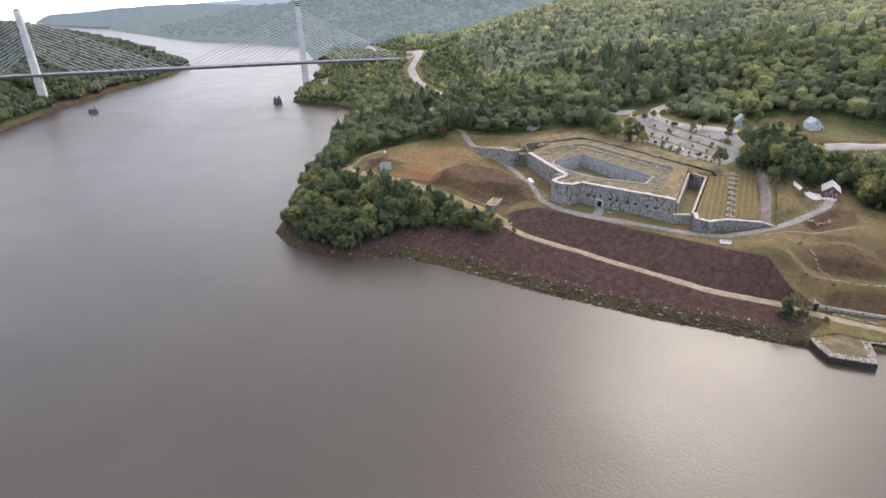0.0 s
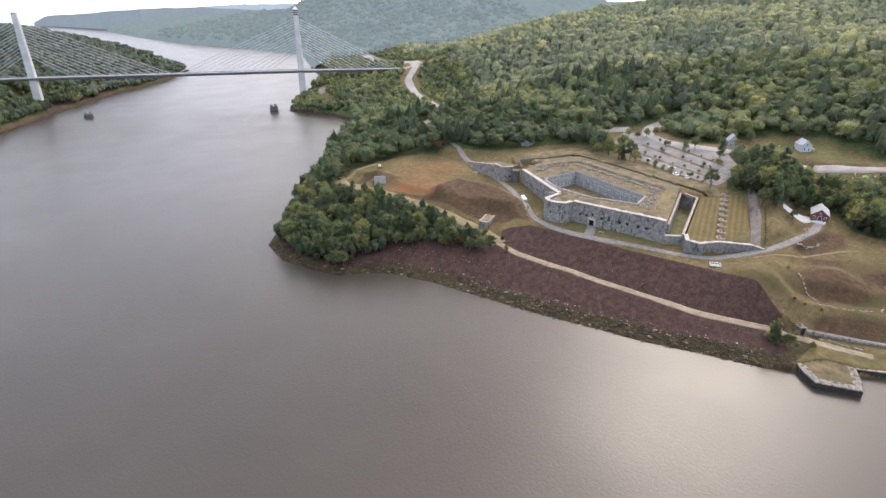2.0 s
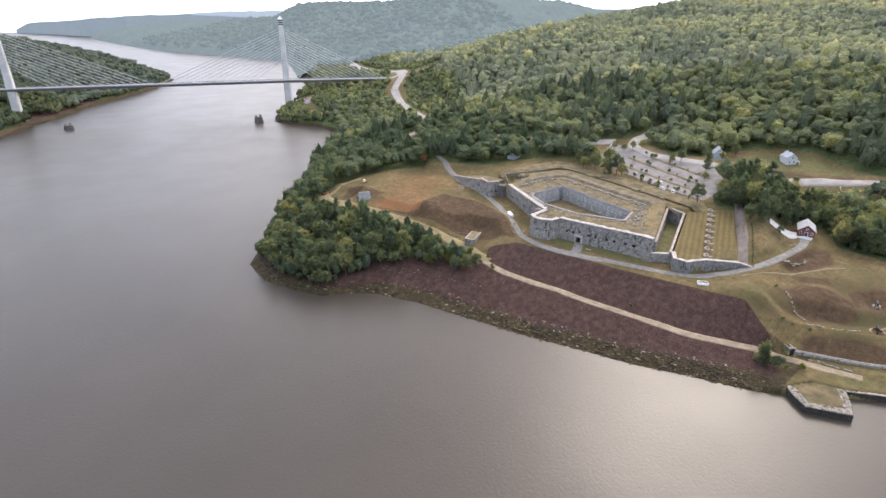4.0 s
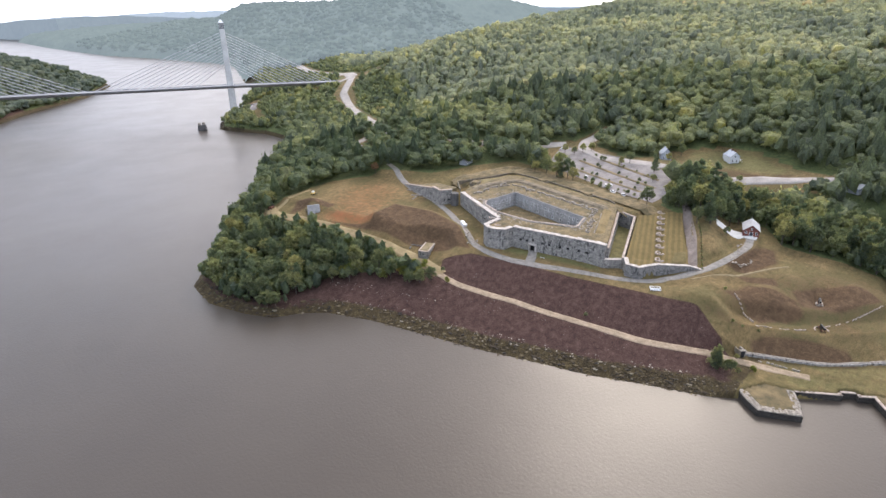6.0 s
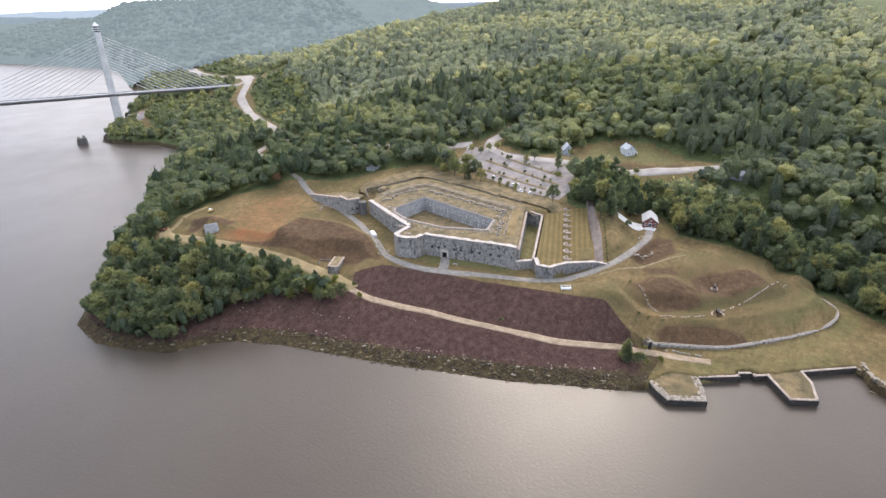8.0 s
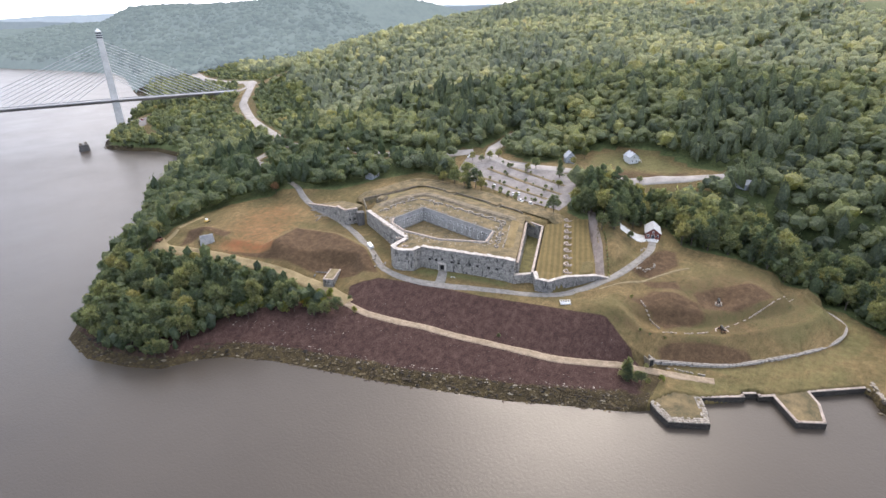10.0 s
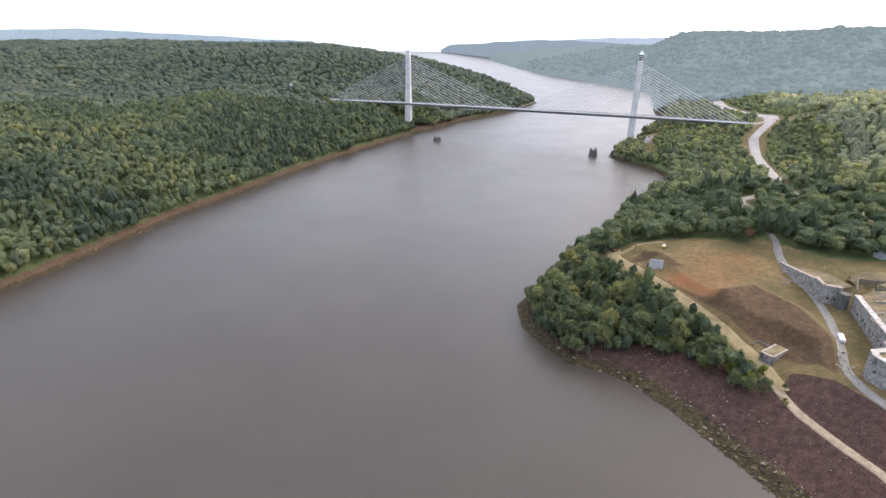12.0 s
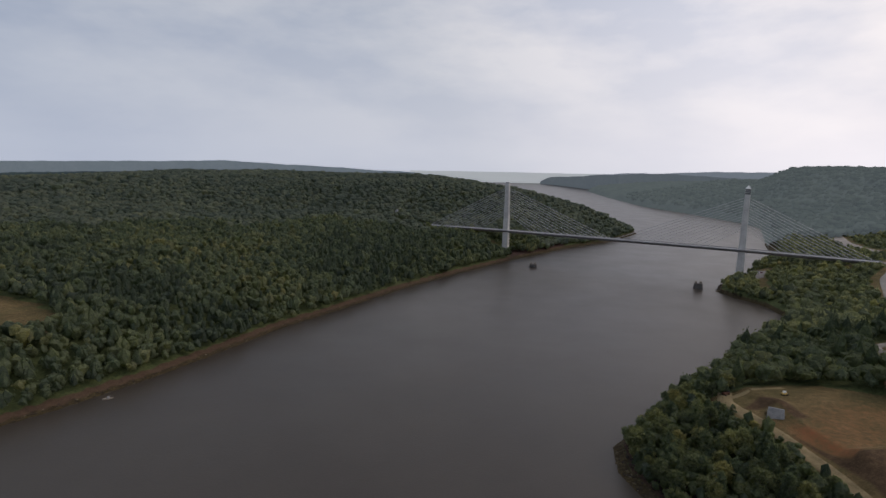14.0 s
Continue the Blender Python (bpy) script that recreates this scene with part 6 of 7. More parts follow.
rock_field("left_bank_stones", np.stack([x, y, np.maximum(height(x, y), -0.2)], -1), 0.4 + 0.8 * rr.rand(1500) ** 2, M_DARKROCK, "brown stones along the far bank", 6)
y = 68 + 125 * rr.rand(260)
x = ip(y, TRACK) + (rr.rand(260) - 0.5) * 26
rock_field("slope_stones", np.stack([x, y, height(x, y)], -1), 0.06 + 0.2 * rr.rand(260) ** 3, M_RUBBLE, "scattered pale stones on the brown slopes", 7)
for k, (x, y) in enumerate(((303, 87), (307, 84), (311, 83), (315, 82), (231, 205), (233, 209), (234, 203), (236, 211), (318, 88), (312, 90), (306, 88), (325, 91))):
    for j in range(5):
        s = thing("boulder", (x + rr.randn() * 1.4, y + rr.randn() * 1.4, on(x, y, 0.1)), rr.rand() * 6, "pale granite boulder lying in the grass", "boulder", "boulders by the road")
        st = new("stone", rock_mesh(k * 7 + j, M_RUBBLE))
        st.parent = s
        st.scale = (0.5 + 0.4 * rr.rand(),) * 3

# loose stones on the rampart and in the court
cx_, cy_ = np.array([p_[0] for p_ in COURT]).mean(), np.array([p_[1] for p_ in COURT]).mean()
k_ = rr.randint(0, len(COURT), 520)
f_ = rr.rand(520)
A_, B_ = np.array(COURT)[k_], np.array(COURT)[(k_ + 1) % len(COURT)]
P_ = A_ + (B_ - A_) * f_[:, None]
off_ = P_ - (cx_, cy_)
P_ = P_ + off_ / np.hypot(off_[:, 0], off_[:, 1])[:, None] * (1.0 + 9.0 * rr.rand(520, 1) ** 2)
ok_ = inside(P_[:, 0], P_[:, 1], ROOF) & ~inside(P_[:, 0], P_[:, 1], COURT)
P_ = P_[ok_]
rock_field("rampart_stones", np.stack([P_[:, 0], P_[:, 1], np.full(len(P_), TOP - 0.12)], -1), 0.22 + 0.5 * rr.rand(len(P_)) ** 2, M_RUBBLE, "weathered loose stones lying in the rampart turf", 11)
c_ = np.stack([266 + 28 * rr.rand(260), 163 + 60 * rr.rand(260)], -1)
c_ = c_[inside(c_[:, 0], c_[:, 1], [(268, 220), (292, 219), (284, 168), (272, 165), (263, 186)])]
rock_field("court_stones", np.stack([c_[:, 0], c_[:, 1], np.full(len(c_), YARD_Z + 0.02)], -1), 0.15 + 0.45 * rr.rand(len(c_)) ** 3, M_RUBBLE, "small stones scattered over the court grass", 12)

# ---- battery by the water ----
foot = smooth_line([(252, 61.5), (257, 52), (263, 40), (268, 32.5), (279, 22.5), (293, 11), (308, 0), (322, -5.5), (334, -6), (343, 1), (344, 7)], 2)
bwall = thing("battery_wall", (266, 32, 4), 0, "long low pale granite wall at the foot of the battery", "wall")
for a, b in zip(foot, foot[1:]):
    L = math.dist(a, b)
    wpart("wall_length", wall_run(b, a, 2.4, 4.75, 0.7), [M_GRANITE, M_DARK], bwall)
    d = Vector((b[0] - a[0], b[1] - a[1])).normalized()
    o = Vector((-d.y, d.x))
    n = max(1, int(L / 2))
    for k in range(n):
        c = Vector(a) + d * L * (k + 0.5) / n + Vector((-o.x, -o.y)) * -0.45
        bm = box_bm(-L / n / 2 + 0.03, L / n / 2 - 0.03, -0.45, 0.45, 0, 0.25, 0.05)
        bm.transform(Matrix.Translation((c.x, c.y, 4.73)) @ Matrix.Rotation(math.atan2(d.y, d.x), 4, "Z"))
        wpart("coping_stone", bm, M_RUBBLE, bwall)
# passage through the bank
tun = thing("sally_port", (250.5, 62, 4.2), 2.5, "small dark stone doorway with flared side walls", "doorway")
for nm, x0, x1, y0, y1, z1, mt in (("side_wall", -1.4, -0.9, -2.4, 1.5, 2.6, M_RUBBLE), ("side_wall", 0.9, 1.4, -2.4, 1.5, 2.6, M_DITCH), ("lintel", -1.4, 1.4, 0.6, 1.6, 3.0, M_RUBBLE)):
    part(nm, box_bm(x0, x1, y0, y1, 2.4 if nm == "lintel" else -0.6, z1, 0.05), mt, tun)
# black panel closing the doorway, painted as the passage's shade
part("passage_shade", box_bm(-0.9, 0.9, 1.1, 1.5, -0.5, 2.4), M_DARK, tun)


def low_wall(pts, z_up, h, w, name, label, mat=M_COPING):
    t = thing(name, (*pts[0], on(*pts[0])), 0, label, "wall")
    for a, b in zip(pts, pts[1:]):
        L = math.dist(a, b)
        n = max(1, int(L / 1.5))
        d = Vector((b[0] - a[0], b[1] - a[1])).normalized()
        for k in range(n):
            if rng.random() < 0.18:
                continue
            c = Vector(a).lerp(Vector(b), (k + 0.5) / n)
            bm = box_bm(-L / n / 2, L / n / 2 - rng.uniform(0.05, 0.5), -w * rng.uniform(0.35, 0.7), w * rng.uniform(0.35, 0.8), -0.8, h * rng.uniform(0.6, 1.5), 0.05)
            bm.transform(Matrix.Translation((c.x, c.y, on(c.x, c.y, z_up))) @ Matrix.Rotation(math.atan2(d.y, d.x) + rng.uniform(-0.35, 0.35), 4, "Z"))
            wpart("stone", bm, mat, t)
    return t


low_wall([(279, 77), (276, 73.5), (272, 68), (269, 64)], 0.05, 0.5, 0.35, "breast_wall", "pale thin stone breast wall on the bank")
low_wall([(265.5, 62), (268, 57.5), (271.5, 54), (275, 49), (279, 45)], 0.05, 0.3, 0.4, "breast_wall", "pale scalloped stone breast wall of the battery")
low_wall([(287, 40), (297, 35), (306, 30.5), (320, 24), (335, 18)], 0.05, 0.25, 0.35, "breast_wall", "pale stepped stone breast wall of the battery")
low_wall([(252, 55), (254.5, 46), (256, 38)], 0.0, 0.5, 0.6, "breast_wall", "low ruined stone wall beside the track", M_RUBBLE)


def cannon(x, y, turn, label):
    t = thing("cannon", (x, y, on(x, y, 0.05)), turn, label, "cannon", "guns of the battery")
    bm = bmesh.new()
    for a, b, r0, r1 in ((-1.6, -1.3, 0.15, 0.36), (-1.3, 0.0, 0.42, 0.4), (0.0, 1.9, 0.36, 0.25), (1.9, 2.2, 0.3, 0.3)):
        a, b, r0, r1 = a * 1.3, b * 1.3, r0 * 1.3, r1 * 1.3
        rod(bm, (a, 0, 1.9 + a * 0.05), (b, 0, 1.9 + b * 0.05), r0, r1, 12)
    part("barrel", bm, M_IRON, t, "black iron gun barrel")
    for s in (-1, 1):
        bm = prism([(-1.7, 0), (1.2, 0), (0.7, 1.35), (-0.4, 1.35)], -0.12, 0.12)
        bm.transform(Matrix.Translation((0, s * 0.5, 0.75)) @ Matrix.Rotation(math.pi / 2, 4, "X"))
        part("carriage_cheek", bm, M_IRON, t)
        part("chassis_rail", box_bm(-2.6, 2.4, s * 0.62 - 0.14, s * 0.62 + 0.14, 0.4, 0.75, 0.03), M_RUST, t)
        for e in (-2.2, 2.0):
            bm = bmesh.new()
            rod(bm, (e, s * 0.9 - 0.1, 0.25), (e, s * 0.9 + 0.1, 0.25), 0.28, 0.28, 10)
            part("wheel", bm, M_IRON, t)
    n = 12
    for k in range(n):
        a0, a1 = 3.6 * (k / n - 0.5) + 0.02 + math.pi, 3.6 * ((k + 1) / n - 0.5) - 0.02 + math.pi
        part("rail_stone", prism([(3.0 * f * math.cos(a), 3.0 * f * math.sin(a)) for a, f in ((a0, 0.8), (a0, 1), (a1, 1), (a1, 0.8))], -0.4, 0.2), M_COPING, t, "pale granite traverse stone")
    return t


gun = cannon(305, 47, 3.4, "black cannon on an iron carriage at the rear of the battery")
cannon(283.5, 40.5, 3.7, "black cannon on an iron carriage behind the breast wall")

part("gun_platform", box_bm(-3.0, 2.4, -1.6, 1.6, -0.6, 0.42, 0.08), M_RUBBLE, gun, "rough pale stone platform")

# ---- caponier, shed, barn, houses ----
cap = thing("caponier", (213.5, 221.5, 14.4), -1.08, "small pale granite outwork with a turf roof beside the track", "outwork")
for a, b in (((-2.3, -5.5), (2.3, -5.5)), ((-2.3, 4.5), (-2.3, -5.5)), ((2.3, -5.5), (2.3, 4.5))):
    part("wall", wall_run(a, b, -1.0, 3.6, 0.9, [(1.6, 1.2, 0.4, 0.8), (4.2, 1.2, 0.4, 0.8)] if a[1] == b[1] else [], 0.4), [M_GRANITE, M_DARK], cap)
    d = Vector((b[0] - a[0], b[1] - a[1])).normalized()
    o = Vector((d.y, -d.x))
    part("coping", prism([tuple(Vector(q) + o * s) for q, s in ((a, 0.12), (b, 0.12), (b, -0.5), (a, -0.5))], 3.6, 3.85), M_COPING, cap)
part("turf_roof", prism([(-1.85, -5.05), (1.85, -5.05), (1.85, 4.6), (-1.85, 4.6)], 0, 3.82), M_WORN, cap, "tan turf roof")
part("rear_wall", box_bm(-9.0, -2.3, 3.4, 4.0, -0.5, 2.2, 0.08), M_GRANITE, cap)
part("rear_wall_short", box_bm(-9.0, -8.4, 0.6, 3.4, -0.5, 1.6, 0.08), M_GRANITE, cap)

cap.scale = (1.25, 1.25, 1.1)


def gable_house(name, at, turn, l, w, h, ridge, wall_mat, roof_mat, label, windows, porch=0.0):
    t = thing(name, at, turn, label, "house" if name != "shed" else "shed")
    body = bmesh.new()
    uv = body.loops.layers.uv.verify()
    pts = [(-w / 2, -1.0), (w / 2, -1.0), (w / 2, h), (0, h + ridge), (-w / 2, h)]
    a, b = [body.verts.new((-l / 2, y, z)) for y, z in pts], [body.verts.new((l / 2, y, z)) for y, z in pts]
    body.faces.new(a)
    body.faces.new(b[::-1])
    for k in range(5):
        body.faces.new((a[k], b[k], b[(k + 1) % 5], a[(k + 1) % 5]))
    bmesh.ops.recalc_face_normals(body, faces=body.faces)
    for f in body.faces:
        for lp in f.loops:
            lp[uv].uv = (lp.vert.co.x + lp.vert.co.y, lp.vert.co.z)
    part("walls", body, wall_mat, t)
    for s in (-1, 1):
        e = 0.5
        bm = bmesh.new()
        q = [(-l / 2 - e, 0, h + ridge + 0.05), (l / 2 + e, 0, h + ridge + 0.05), (l / 2 + e, s * (w / 2 + e), h - e * ridge / (w / 2) + 0.05), (-l / 2 - e, s * (w / 2 + e), h - e * ridge / (w / 2) + 0.05)]
        lo, hi = [bm.verts.new(v) for v in q], [bm.verts.new((x, y, z + 0.22)) for x, y, z in q]
        bm.faces.new(lo), bm.faces.new(hi)
        for k in range(4):
            bm.faces.new((lo[k], lo[(k + 1) % 4], hi[(k + 1) % 4], hi[k]))
        bmesh.ops.recalc_face_normals(bm, faces=bm.faces)
        part("roof_slope", bm, roof_mat, t)
    for side, u, z, ww, hh in windows:
        wb_ = part("window" if hh < 2 else "door", box_bm(-ww / 2, ww / 2, -0.06, 0.06, 0, hh), M_GLASS, t)
        fr = bmesh.new()
        for x0, x1, z0, z1 in ((-ww / 2 - 0.12, -ww / 2, 0, hh), (ww / 2, ww / 2 + 0.12, 0, hh), (-ww / 2 - 0.12, ww / 2 + 0.12, hh, hh + 0.12), (-ww / 2 - 0.12, ww / 2 + 0.12, -0.1, 0)):
            boxed(fr, x0, x1, -0.1, 0.1, z0, z1)
        f = part("frame", fr, M_WHITE, wb_)
        m = {"y-": pose(u, -w / 2 - 0.03, z), "y+": pose(u, w / 2 + 0.03, z), "x-": pose(-l / 2 - 0.03, u, z, 0, 0, 90), "x+": pose(l / 2 + 0.03, u, z, 0, 0, 90)}[side]
        wb_.matrix_basis = m
    if porch:
        part("porch_roof", box_bm(-l / 2, l / 2, -w / 2 - porch, -w / 2, h * 0.45, h * 0.45 + 0.2), roof_mat, t)
        for k in range(5):
            part("porch_post", box_bm(-l / 2 + k * l / 4 * 0.98 + 0.05, -l / 2 + k * l / 4 * 0.98 + 0.2, -w / 2 - porch + 0.1, -w / 2 - porch + 0.25, -1, h * 0.45), M_WHITE, t)
    return t


four = [("y-", -3.5, 1.0, 1.0, 1.5), ("y-", 0, 0.1, 1.1, 2.1), ("y-", 3.5, 1.0, 1.0, 1.5), ("y-", -3.5, 3.6, 1.0, 1.4), ("y-", 3.5, 3.6, 1.0, 1.4), ("x-", -1.5, 1.0, 0.9, 1.5), ("x-", 1.5, 1.0, 0.9, 1.5), ("x-", 0, 4.2, 0.9, 1.4)]
wh = gable_house("white_house", (458, 146, on(458, 146)), 0.75, 10, 7, 4.8, 3.0, M_HOUSE, M_GREYBOARD, "white clapboard house with a cross wing and a pale gable roof", four, 2.2)
wing = bmesh.new()
wp = [(4.8, -2.2, 3.2), (9.8, -2.2, 3.2), (9.8, 2.2, 3.2), (4.8, 2.2, 3.2)]
lo, hi = [wing.verts.new((x, y, -1)) for x, y, z in wp], [wing.verts.new(v) for v in wp]
ra, rb = wing.verts.new((4.8, 0, 5.0)), wing.verts.new((9.8, 0, 5.0))
for q in ((lo[0], lo[1], hi[1], hi[0]), (lo[2], lo[3], hi[3], hi[2]), (lo[1], lo[2], hi[2], rb, hi[1]), (hi[0], hi[1], rb, ra), (hi[2], hi[3], ra, rb)):
    wing.faces.new(q)
bmesh.ops.recalc_face_normals(wing, faces=wing.faces)
part("wing", wing, M_HOUSE, wh)
for e in (-1, 1):
    wr = bmesh.new()
    q = [(4.6, 0, 5.06), (10.1, 0, 5.06), (10.1, e * 2.6, 2.95), (4.6, e * 2.6, 2.95)]
    lo, hi = [wr.verts.new(v) for v in q], [wr.verts.new((x, y, z + 0.2)) for x, y, z in q]
    wr.faces.new(lo), wr.faces.new(hi)
    for k in range(4):
        wr.faces.new((lo[k], lo[(k + 1) % 4], hi[(k + 1) % 4], hi[k]))
    bmesh.ops.recalc_face_normals(wr, faces=wr.faces)
    part("wing_roof", wr, M_GREYBOARD, wh)
part("chimney", box_bm(1.2, 2.0, -0.4, 0.4, 6.9, 9.0, 0.03), M_BRICK, wh)
part("chimney", box_bm(-3.4, -2.8, -0.35, 0.35, 6.9, 8.7, 0.03), M_BRICK, wh)
gable_house("grey_house", (435, 187, on(435, 187)), 0.6, 9, 7.5, 4.6, 4.0, M_GREYBOARD, M_GREYBOARD, "blue-grey gabled house at the edge of the wood", four[:3] + four[5:])
gable_house("brick_barn", (346, 93.5, on(346, 93.5)), 0.35, 12, 8, 3.3, 3.0, M_BRICK, M_ROOF, "red brick building with a pale steep gable roof", [("x-", 0, 0.1, 1.6, 2.3), ("x-", -2.6, 1.1, 0.9, 1.4), ("x-", 2.6, 1.1, 0.9, 1.4), ("x-", 0, 3.6, 0.8, 0.9), ("y-", -3, 1.1, 0.9, 1.4), ("y-", 2, 1.1, 0.9, 1.4)])
gable_house("long_house", (440, 66, on(440, 66)), 1.2, 14, 8, 2.8, 2.4, M_GREYBOARD, M_ROOF, "low grey house under the trees", [("y-", -3, 1, 1, 1.3), ("y-", 2, 1, 1, 1.3)])
gable_house("visitor_lodge", (330, 300, on(330, 300)), 0.2, 10, 6, 2.8, 2.0, M_GREYBOARD, M_ROOF, "small grey lodge behind the fort", [("y-", -2, 1, 1, 1.3), ("y-", 2, 1, 1, 1.3)])
gable_house("bank_house", (-489, 947, on(-489, 947)), 0.5, 13, 9, 6, 3.5, M_WHITE, M_ROOF, "white house among the far bank trees", four)
gable_house("bank_house", (-156, 1086, on(-156, 1086)), 0.9, 12, 9, 6, 3.5, M_WHITE, M_ROOF, "white house near the far bridge end", four)
yard = road("barn_yard", [(338, 110), (341, 104), (340, 95), (341, 88)], 8.5, M_CONCRETE, "pale concrete yard beside the brick building", 0.2, "yard")

mag = thing("earth_magazine", (196, 311, on(196, 311, -0.6)), -0.42, "pale concrete slab front set into an earth mound", "magazine")
slab = box_bm(-4.3, 4.3, -3.0, -2.3, -1.5, 5.4, 0.12)
for v in slab.verts:
    if v.co.z > 2:
        v.co.x *= 0.86
        v.co.y += 0.9
part("front_slab", slab, M_GREYCONC, mag, "weathered grey concrete slab leaning back")
part("earth_cover", box_bm(-4.8, 4.8, -1.6, 4, -1, 2.6, 0.8), M_ROOFGRASS, mag)


def car(x, y, turn, paint, label, long=4.5, tall=1.45, up=0.35):
    t = thing("car", (x, y, on(x, y, up)), turn, label, "car", "parked cars")
    bm = box_bm(-long / 2, long / 2, -0.88, 0.88, 0.3, 0.85, 0.12)
    part("body", bm, paint, t)
    bm = box_bm(-long * 0.3, long * 0.28, -0.8, 0.8, 0.82, tall, 0.1)
    for v in bm.verts:
        if v.co.z > 1.1:
            v.co.x *= 0.8
            v.co.y *= 0.85
    part("cabin", bm, M_GLASS, t, "dark car windows")
    part("roof", box_bm(-long * 0.2, long * 0.18, -0.66, 0.66, tall - 0.02, tall + 0.05, 0.02), paint, t)
    for sx in (-0.31, 0.31):
        for sy in (-0.84, 0.84):
            bm = bmesh.new()
            rod(bm, (sx * long, sy - 0.1, 0.33), (sx * long, sy + 0.1, 0.33), 0.33, 0.33, 10)
            part("wheel", bm, M_TYRE, t)
    return t


M_SILVER = surface("silver_paint", (0.45, 0.46, 0.48), (0.55, 0.56, 0.58), 1, 6, 0.35, 0.3)
M_RED = surface("red_paint", (0.25, 0.03, 0.03), (0.32, 0.05, 0.04), 1, 6, 0.35)
for x, y, a, p_, lb in ((357, 208, 0.3, M_WHITE, "white car parked in the car park"), (349, 188, 0.5, M_SILVER, "silver car parked in the car park"), (351, 185, 0.5, M_WHITE, "white car parked in the car park"), (341, 178, 1.2, M_WHITE, "white car parked near the kerb"), (340, 170, 0.8, M_SILVER, "silver car parked near the kerb"), (400, 258, 0.2, M_WHITE, "white car by the car park entrance"), (398, 128, 1.0, M_SILVER, "silver car on the small lot")):
    car(x, y, a, p_, lb)
for x, y, a, p_ in ((400, 803, 0.2, M_WHITE), (398, 790, 0.4, M_SILVER), (392, 776, 0.1, M_RED), (384, 764, 0.3, M_SILVER)):
    car(x, y, a, p_, "small car parked near the bridge tower", up=0.6)
road("tower_lot", [(392, 822), (405, 800), (395, 778), (380, 756), (368, 730)], 11.0, M_ASPHALT, "pale parking lot near the bridge tower", 0.6, "car park")
# white truck on the fort road
trk = thing("truck", (243.0, 220.6, on(243.0, 220.6, 0.2)), 1.07, "white pickup truck with a pale load bed", "truck")
part("cab", box_bm(1.0, 3.0, -1.1, 1.1, 0.5, 2.4, 0.2), M_WHITE, trk)
part("load_bed", box_bm(-3.2, 0.95, -1.2, 1.2, 0.6, 1.3, 0.06), M_SILVER, trk)
part("bed_cover", box_bm(-3.1, 0.85, -1.1, 1.1, 1.3, 2.1, 0.15), M_WHITE, trk)
part("windscreen", box_bm(2.5, 3.04, -0.95, 0.95, 1.5, 2.2, 0.05), M_GLASS, trk)
for sx in (-1.8, 1.7):
    for sy in (-0.92, 0.92):
        bm = bmesh.new()
        rod(bm, (sx, sy - 0.12, 0.4), (sx, sy + 0.12, 0.4), 0.4, 0.4, 10)
        part("wheel", bm, M_TYRE, trk)


def bench_frame(x, y, turn, l, label, name):
    t = thing(name, (x, y, on(x, y, 0.05)), turn, label, "trailer" if name == "trailer" else "bench")
    part("floor", box_bm(-l / 2, l / 2, -1.3, 1.3, 0.0, 0.22, 0.02), M_GREYBOARD, t, "grey plank floor")
    for s_ in (-1, 1):
        part("side_rail", box_bm(-l / 2, l / 2, s_ * 1.3 - 0.07, s_ * 1.3 + 0.07, 0.95, 1.1, 0.02), M_WHITE, t, "white hand rail")
        part("end_rail", box_bm(s_ * l / 2 - 0.07, s_ * l / 2 + 0.07, -1.3, 1.3, 0.95, 1.1, 0.02), M_WHITE, t, "white hand rail")
        for e in range(5):
            x = (e / 4 - 0.5) * l
            part("post", box_bm(x - 0.07, x + 0.07, s_ * 1.3 - 0.07, s_ * 1.3 + 0.07, -0.2, 1.0), M_WHITE, t)
    return t


bench_frame(253.5, 104.5, -0.95, 4.6, "white railed platform beside the gravel road", "viewing_platform")
bn = thing("bench", (243.5, 163, on(243.5, 163)), -1.3, "small pale bench beside the gravel apron", "bench")
part("seat", box_bm(-1.3, 1.3, -0.3, 0.3, 0.42, 0.5, 0.02), M_ROOF, bn)
for e in (-1, 1):
    part("leg", box_bm(e * 0.95 - 0.1, e * 0.95 + 0.1, -0.25, 0.25, -0.1, 0.42, 0.02), M_ROOF, bn)
for k in range(24):
    plant(BUSH, 286 + 1.95 * k, 95.6 + 0.98 * k + 0.3 * (k % 2), 0.36 + 0.1 * ((k * 7) % 5) / 5, k * 1.7)
dg = thing("digger", (182, 341, on(182, 341)), 0.6, "dark red dump wagon at the end of the track", "wagon")
part("body", box_bm(-2.4, 2.4, -1.1, 1.1, 0.7, 1.9, 0.15), M_RUST, dg)
part("cab", box_bm(1.0, 2.3, -1.0, 1.0, 1.9, 2.7, 0.1), M_IRON, dg)
for sx in (-1.6, 1.6):
    for sy in (-1.05, 1.05):
        bm = bmesh.new()
        rod(bm, (sx, sy - 0.15, 0.5), (sx, sy + 0.15, 0.5), 0.55, 0.55, 10)
        part("wheel", bm, M_TYRE, dg)
ld = thing("loader", (211, 334, on(211, 334)), 0.2, "small yellow loader standing on the field", "loader")
M_YELLOW = surface("yellow_paint", (0.5, 0.33, 0.08), (0.6, 0.42, 0.12), 1, 6, 0.5)
part("body", box_bm(-1.5, 1.3, -0.8, 0.8, 0.5, 1.4, 0.1), M_YELLOW, ld)
part("cab", box_bm(-0.7, 0.6, -0.7, 0.7, 1.4, 2.4, 0.08), M_WHITE, ld)
part("bucket", box_bm(1.4, 2.2, -0.9, 0.9, 0.2, 0.8, 0.1), M_IRON, ld)
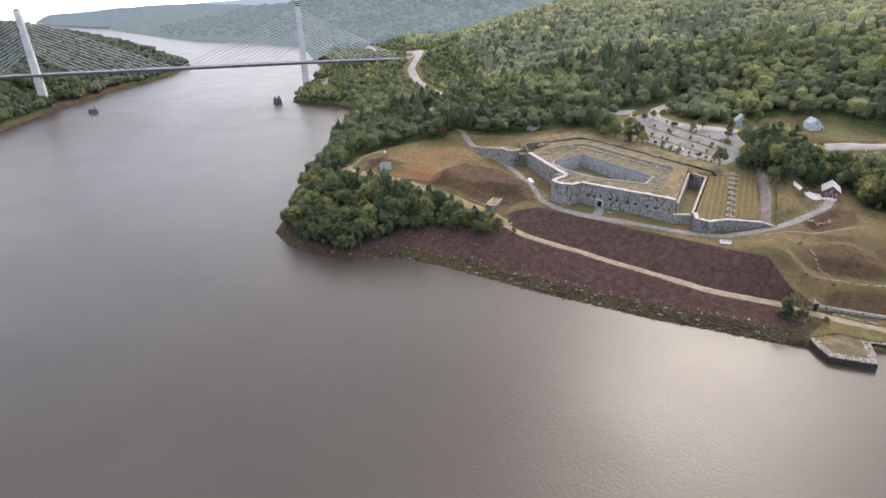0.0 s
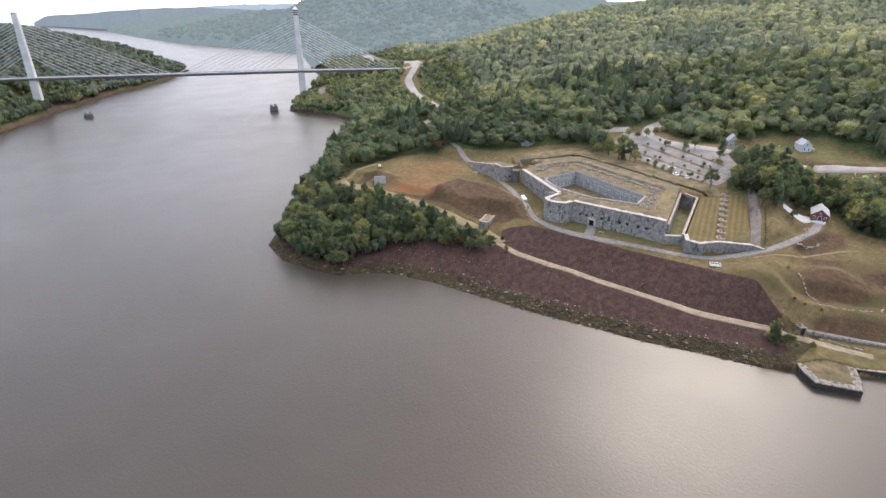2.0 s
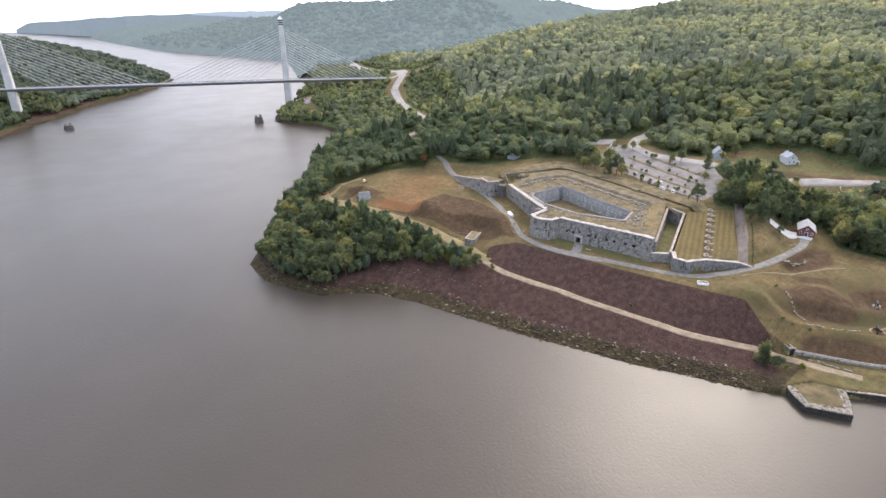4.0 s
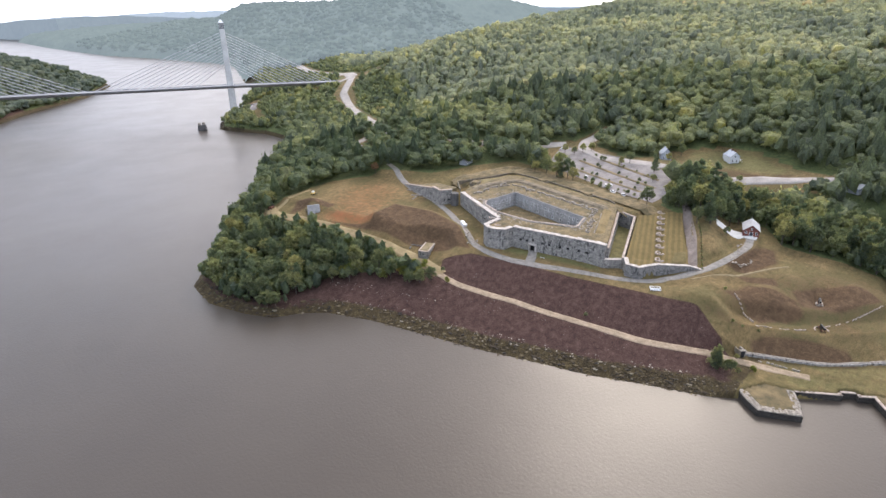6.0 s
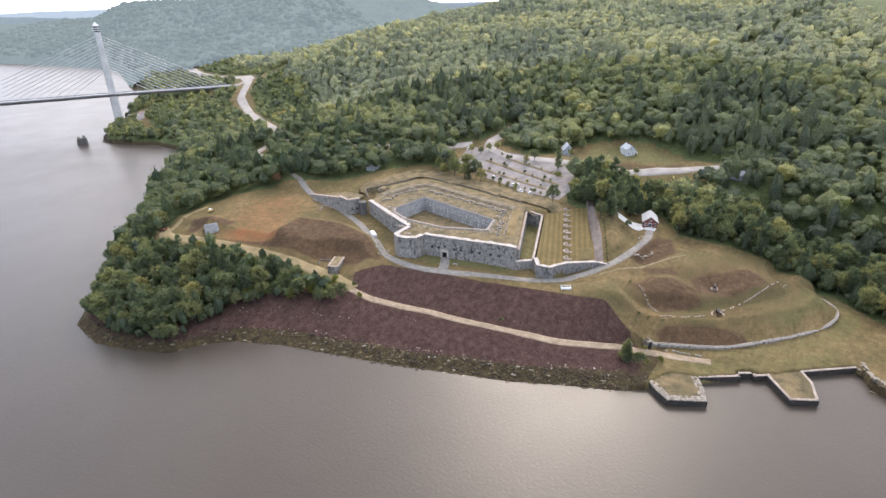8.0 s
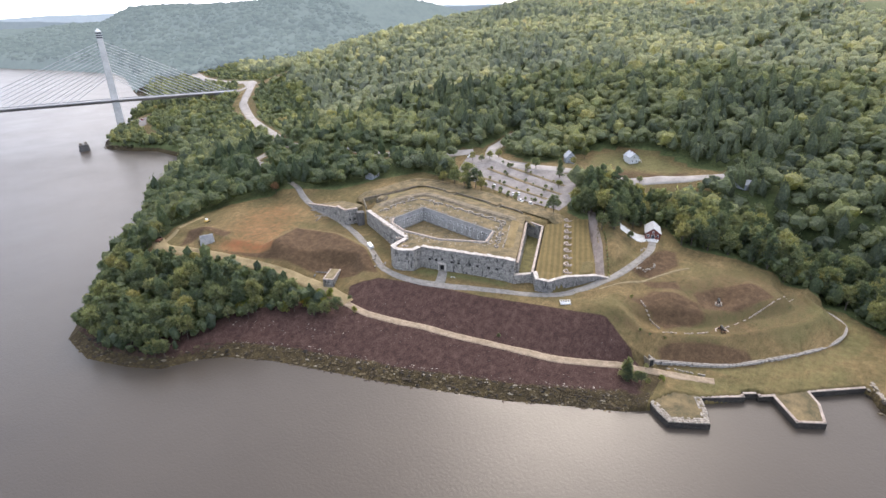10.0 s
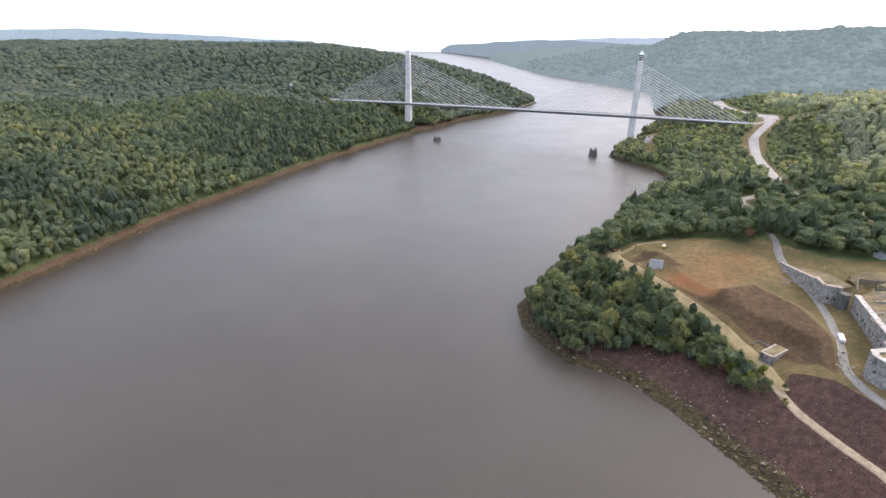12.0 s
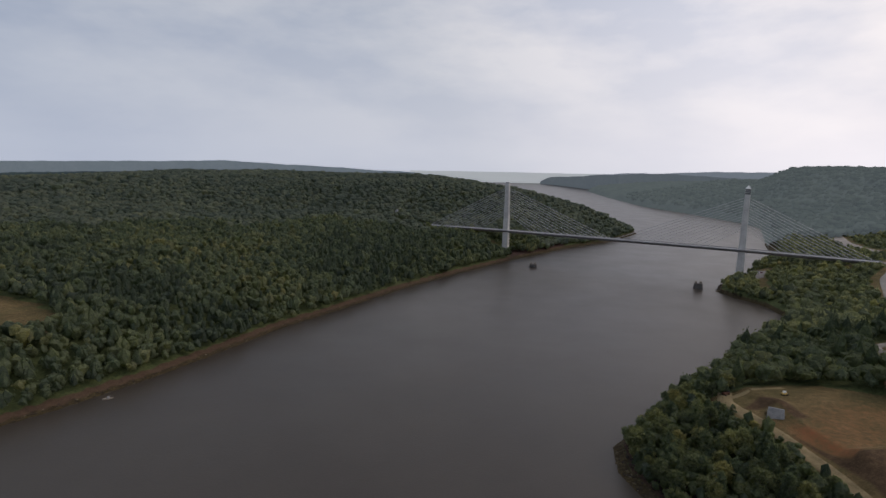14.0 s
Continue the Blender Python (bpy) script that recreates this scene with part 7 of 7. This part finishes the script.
for sx in (-0.9, 0.9):
    for sy in (-0.85, 0.85):
        bm = bmesh.new()
        rod(bm, (sx, sy - 0.15, 0.4), (sx, sy + 0.15, 0.4), 0.45, 0.45, 10)
        part("wheel", bm, M_TYRE, ld)
bt = thing("motor_boat", (-198, 321, 0), 0.6, "small weathered grey motor boat moored off the far bank", "boat")
hull = bmesh.new()
sta = [(-3.0, 1.0), (-1.0, 1.15), (1.2, 0.95), (2.4, 0.5), (3.2, 0.05)]
rows_ = [[hull.verts.new((x, -w, 0.7)), hull.verts.new((x, -w * 0.7, -0.3)), hull.verts.new((x, w * 0.7, -0.3)), hull.verts.new((x, w, 0.7))] for x, w in sta]
for a, b in zip(rows_, rows_[1:]):
    for k in range(4):
        hull.faces.new((a[k], b[k], b[(k + 1) % 4], a[(k + 1) % 4]))
hull.faces.new(rows_[0])
bmesh.ops.recalc_face_normals(hull, faces=hull.faces)
part("hull", hull, M_WOOD, bt)
part("wheelhouse", box_bm(-0.6, 0.9, -0.6, 0.6, 0.65, 1.7, 0.1), M_ROOF, bt)
for k, (x, y) in enumerate(((412, 100), (400, 140), (412, 236))):
    pl = thing("utility_pole", (x, y, on(x, y)), 0.4, "grey wooden utility pole beside the road", "utility pole", "utility poles")
    bm = bmesh.new()
    rod(bm, (0, 0, -0.5), (0, 0, 10), 0.16, 0.1, 7)
    part("post", bm, M_WOOD, pl)
    part("crossarm", box_bm(-1.2, 1.2, -0.07, 0.07, 9.2, 9.4), M_WOOD, pl)


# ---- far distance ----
# Haze as paint: a blue-grey glow plus a little diffuse colour.
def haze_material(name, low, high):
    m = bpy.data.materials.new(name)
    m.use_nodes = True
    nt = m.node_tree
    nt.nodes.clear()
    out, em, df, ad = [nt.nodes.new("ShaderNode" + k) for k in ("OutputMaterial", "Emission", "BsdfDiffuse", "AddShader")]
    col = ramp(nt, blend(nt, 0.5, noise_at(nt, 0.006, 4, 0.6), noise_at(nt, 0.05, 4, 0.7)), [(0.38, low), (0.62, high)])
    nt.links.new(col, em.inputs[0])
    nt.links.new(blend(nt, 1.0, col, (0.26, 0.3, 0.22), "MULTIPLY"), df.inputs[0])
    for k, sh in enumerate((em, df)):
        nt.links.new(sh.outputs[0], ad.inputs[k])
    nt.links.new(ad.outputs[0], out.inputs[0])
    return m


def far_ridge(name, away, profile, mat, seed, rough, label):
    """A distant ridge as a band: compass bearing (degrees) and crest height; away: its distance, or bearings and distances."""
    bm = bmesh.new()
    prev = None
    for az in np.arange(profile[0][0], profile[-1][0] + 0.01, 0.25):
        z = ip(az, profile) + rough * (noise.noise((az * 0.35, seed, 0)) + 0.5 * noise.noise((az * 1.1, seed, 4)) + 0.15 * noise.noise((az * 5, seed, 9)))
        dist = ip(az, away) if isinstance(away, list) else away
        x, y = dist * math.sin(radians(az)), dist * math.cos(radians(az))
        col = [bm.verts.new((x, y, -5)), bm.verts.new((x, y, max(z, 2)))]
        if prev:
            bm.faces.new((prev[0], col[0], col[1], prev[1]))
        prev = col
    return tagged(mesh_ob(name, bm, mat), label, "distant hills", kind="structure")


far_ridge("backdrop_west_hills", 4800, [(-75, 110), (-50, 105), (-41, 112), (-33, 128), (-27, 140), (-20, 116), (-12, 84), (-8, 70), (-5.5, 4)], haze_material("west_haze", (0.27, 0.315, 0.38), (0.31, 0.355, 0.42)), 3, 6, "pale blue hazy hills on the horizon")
# added upright band that glows in place of bright water past the plane's end
far_ridge("backdrop_bay", 4880, [(-9, 88), (0, 90), (6, 90), (12, 92), (16, 90)], haze_material("bay_haze", (0.9, 0.92, 0.98), (0.94, 0.96, 1.02)), 5, 1.5, "upright glowing band standing in for the bright far bay")
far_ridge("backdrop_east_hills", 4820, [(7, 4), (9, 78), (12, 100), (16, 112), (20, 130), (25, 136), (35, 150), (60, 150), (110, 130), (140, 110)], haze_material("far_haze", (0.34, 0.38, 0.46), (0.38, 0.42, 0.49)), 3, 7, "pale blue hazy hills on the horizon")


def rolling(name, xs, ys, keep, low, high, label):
    """Far rolling woods beyond the built ones, haze painted on as glow, with a rough canopy of treetops."""
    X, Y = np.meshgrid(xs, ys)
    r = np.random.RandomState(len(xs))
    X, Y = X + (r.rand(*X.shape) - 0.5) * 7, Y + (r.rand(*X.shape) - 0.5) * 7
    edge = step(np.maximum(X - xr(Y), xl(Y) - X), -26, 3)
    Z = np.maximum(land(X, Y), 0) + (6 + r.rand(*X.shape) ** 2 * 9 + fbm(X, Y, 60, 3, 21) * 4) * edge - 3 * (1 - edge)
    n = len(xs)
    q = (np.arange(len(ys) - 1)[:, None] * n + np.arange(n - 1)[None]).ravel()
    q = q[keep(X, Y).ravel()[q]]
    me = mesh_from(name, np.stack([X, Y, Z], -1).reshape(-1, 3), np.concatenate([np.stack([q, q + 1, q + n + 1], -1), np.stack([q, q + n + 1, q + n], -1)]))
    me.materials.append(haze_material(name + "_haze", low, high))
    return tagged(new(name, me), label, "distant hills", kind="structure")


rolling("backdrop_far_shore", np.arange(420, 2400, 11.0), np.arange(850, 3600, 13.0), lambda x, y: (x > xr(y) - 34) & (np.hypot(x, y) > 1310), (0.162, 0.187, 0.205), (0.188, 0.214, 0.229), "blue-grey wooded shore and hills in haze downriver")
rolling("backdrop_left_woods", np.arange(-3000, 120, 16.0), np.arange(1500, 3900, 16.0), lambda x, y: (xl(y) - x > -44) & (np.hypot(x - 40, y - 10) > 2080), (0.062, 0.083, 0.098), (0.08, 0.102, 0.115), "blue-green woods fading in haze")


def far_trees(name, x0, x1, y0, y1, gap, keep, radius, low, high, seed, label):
    """Treetops of a far wooded slope, coloured and glowing to look softened by haze."""
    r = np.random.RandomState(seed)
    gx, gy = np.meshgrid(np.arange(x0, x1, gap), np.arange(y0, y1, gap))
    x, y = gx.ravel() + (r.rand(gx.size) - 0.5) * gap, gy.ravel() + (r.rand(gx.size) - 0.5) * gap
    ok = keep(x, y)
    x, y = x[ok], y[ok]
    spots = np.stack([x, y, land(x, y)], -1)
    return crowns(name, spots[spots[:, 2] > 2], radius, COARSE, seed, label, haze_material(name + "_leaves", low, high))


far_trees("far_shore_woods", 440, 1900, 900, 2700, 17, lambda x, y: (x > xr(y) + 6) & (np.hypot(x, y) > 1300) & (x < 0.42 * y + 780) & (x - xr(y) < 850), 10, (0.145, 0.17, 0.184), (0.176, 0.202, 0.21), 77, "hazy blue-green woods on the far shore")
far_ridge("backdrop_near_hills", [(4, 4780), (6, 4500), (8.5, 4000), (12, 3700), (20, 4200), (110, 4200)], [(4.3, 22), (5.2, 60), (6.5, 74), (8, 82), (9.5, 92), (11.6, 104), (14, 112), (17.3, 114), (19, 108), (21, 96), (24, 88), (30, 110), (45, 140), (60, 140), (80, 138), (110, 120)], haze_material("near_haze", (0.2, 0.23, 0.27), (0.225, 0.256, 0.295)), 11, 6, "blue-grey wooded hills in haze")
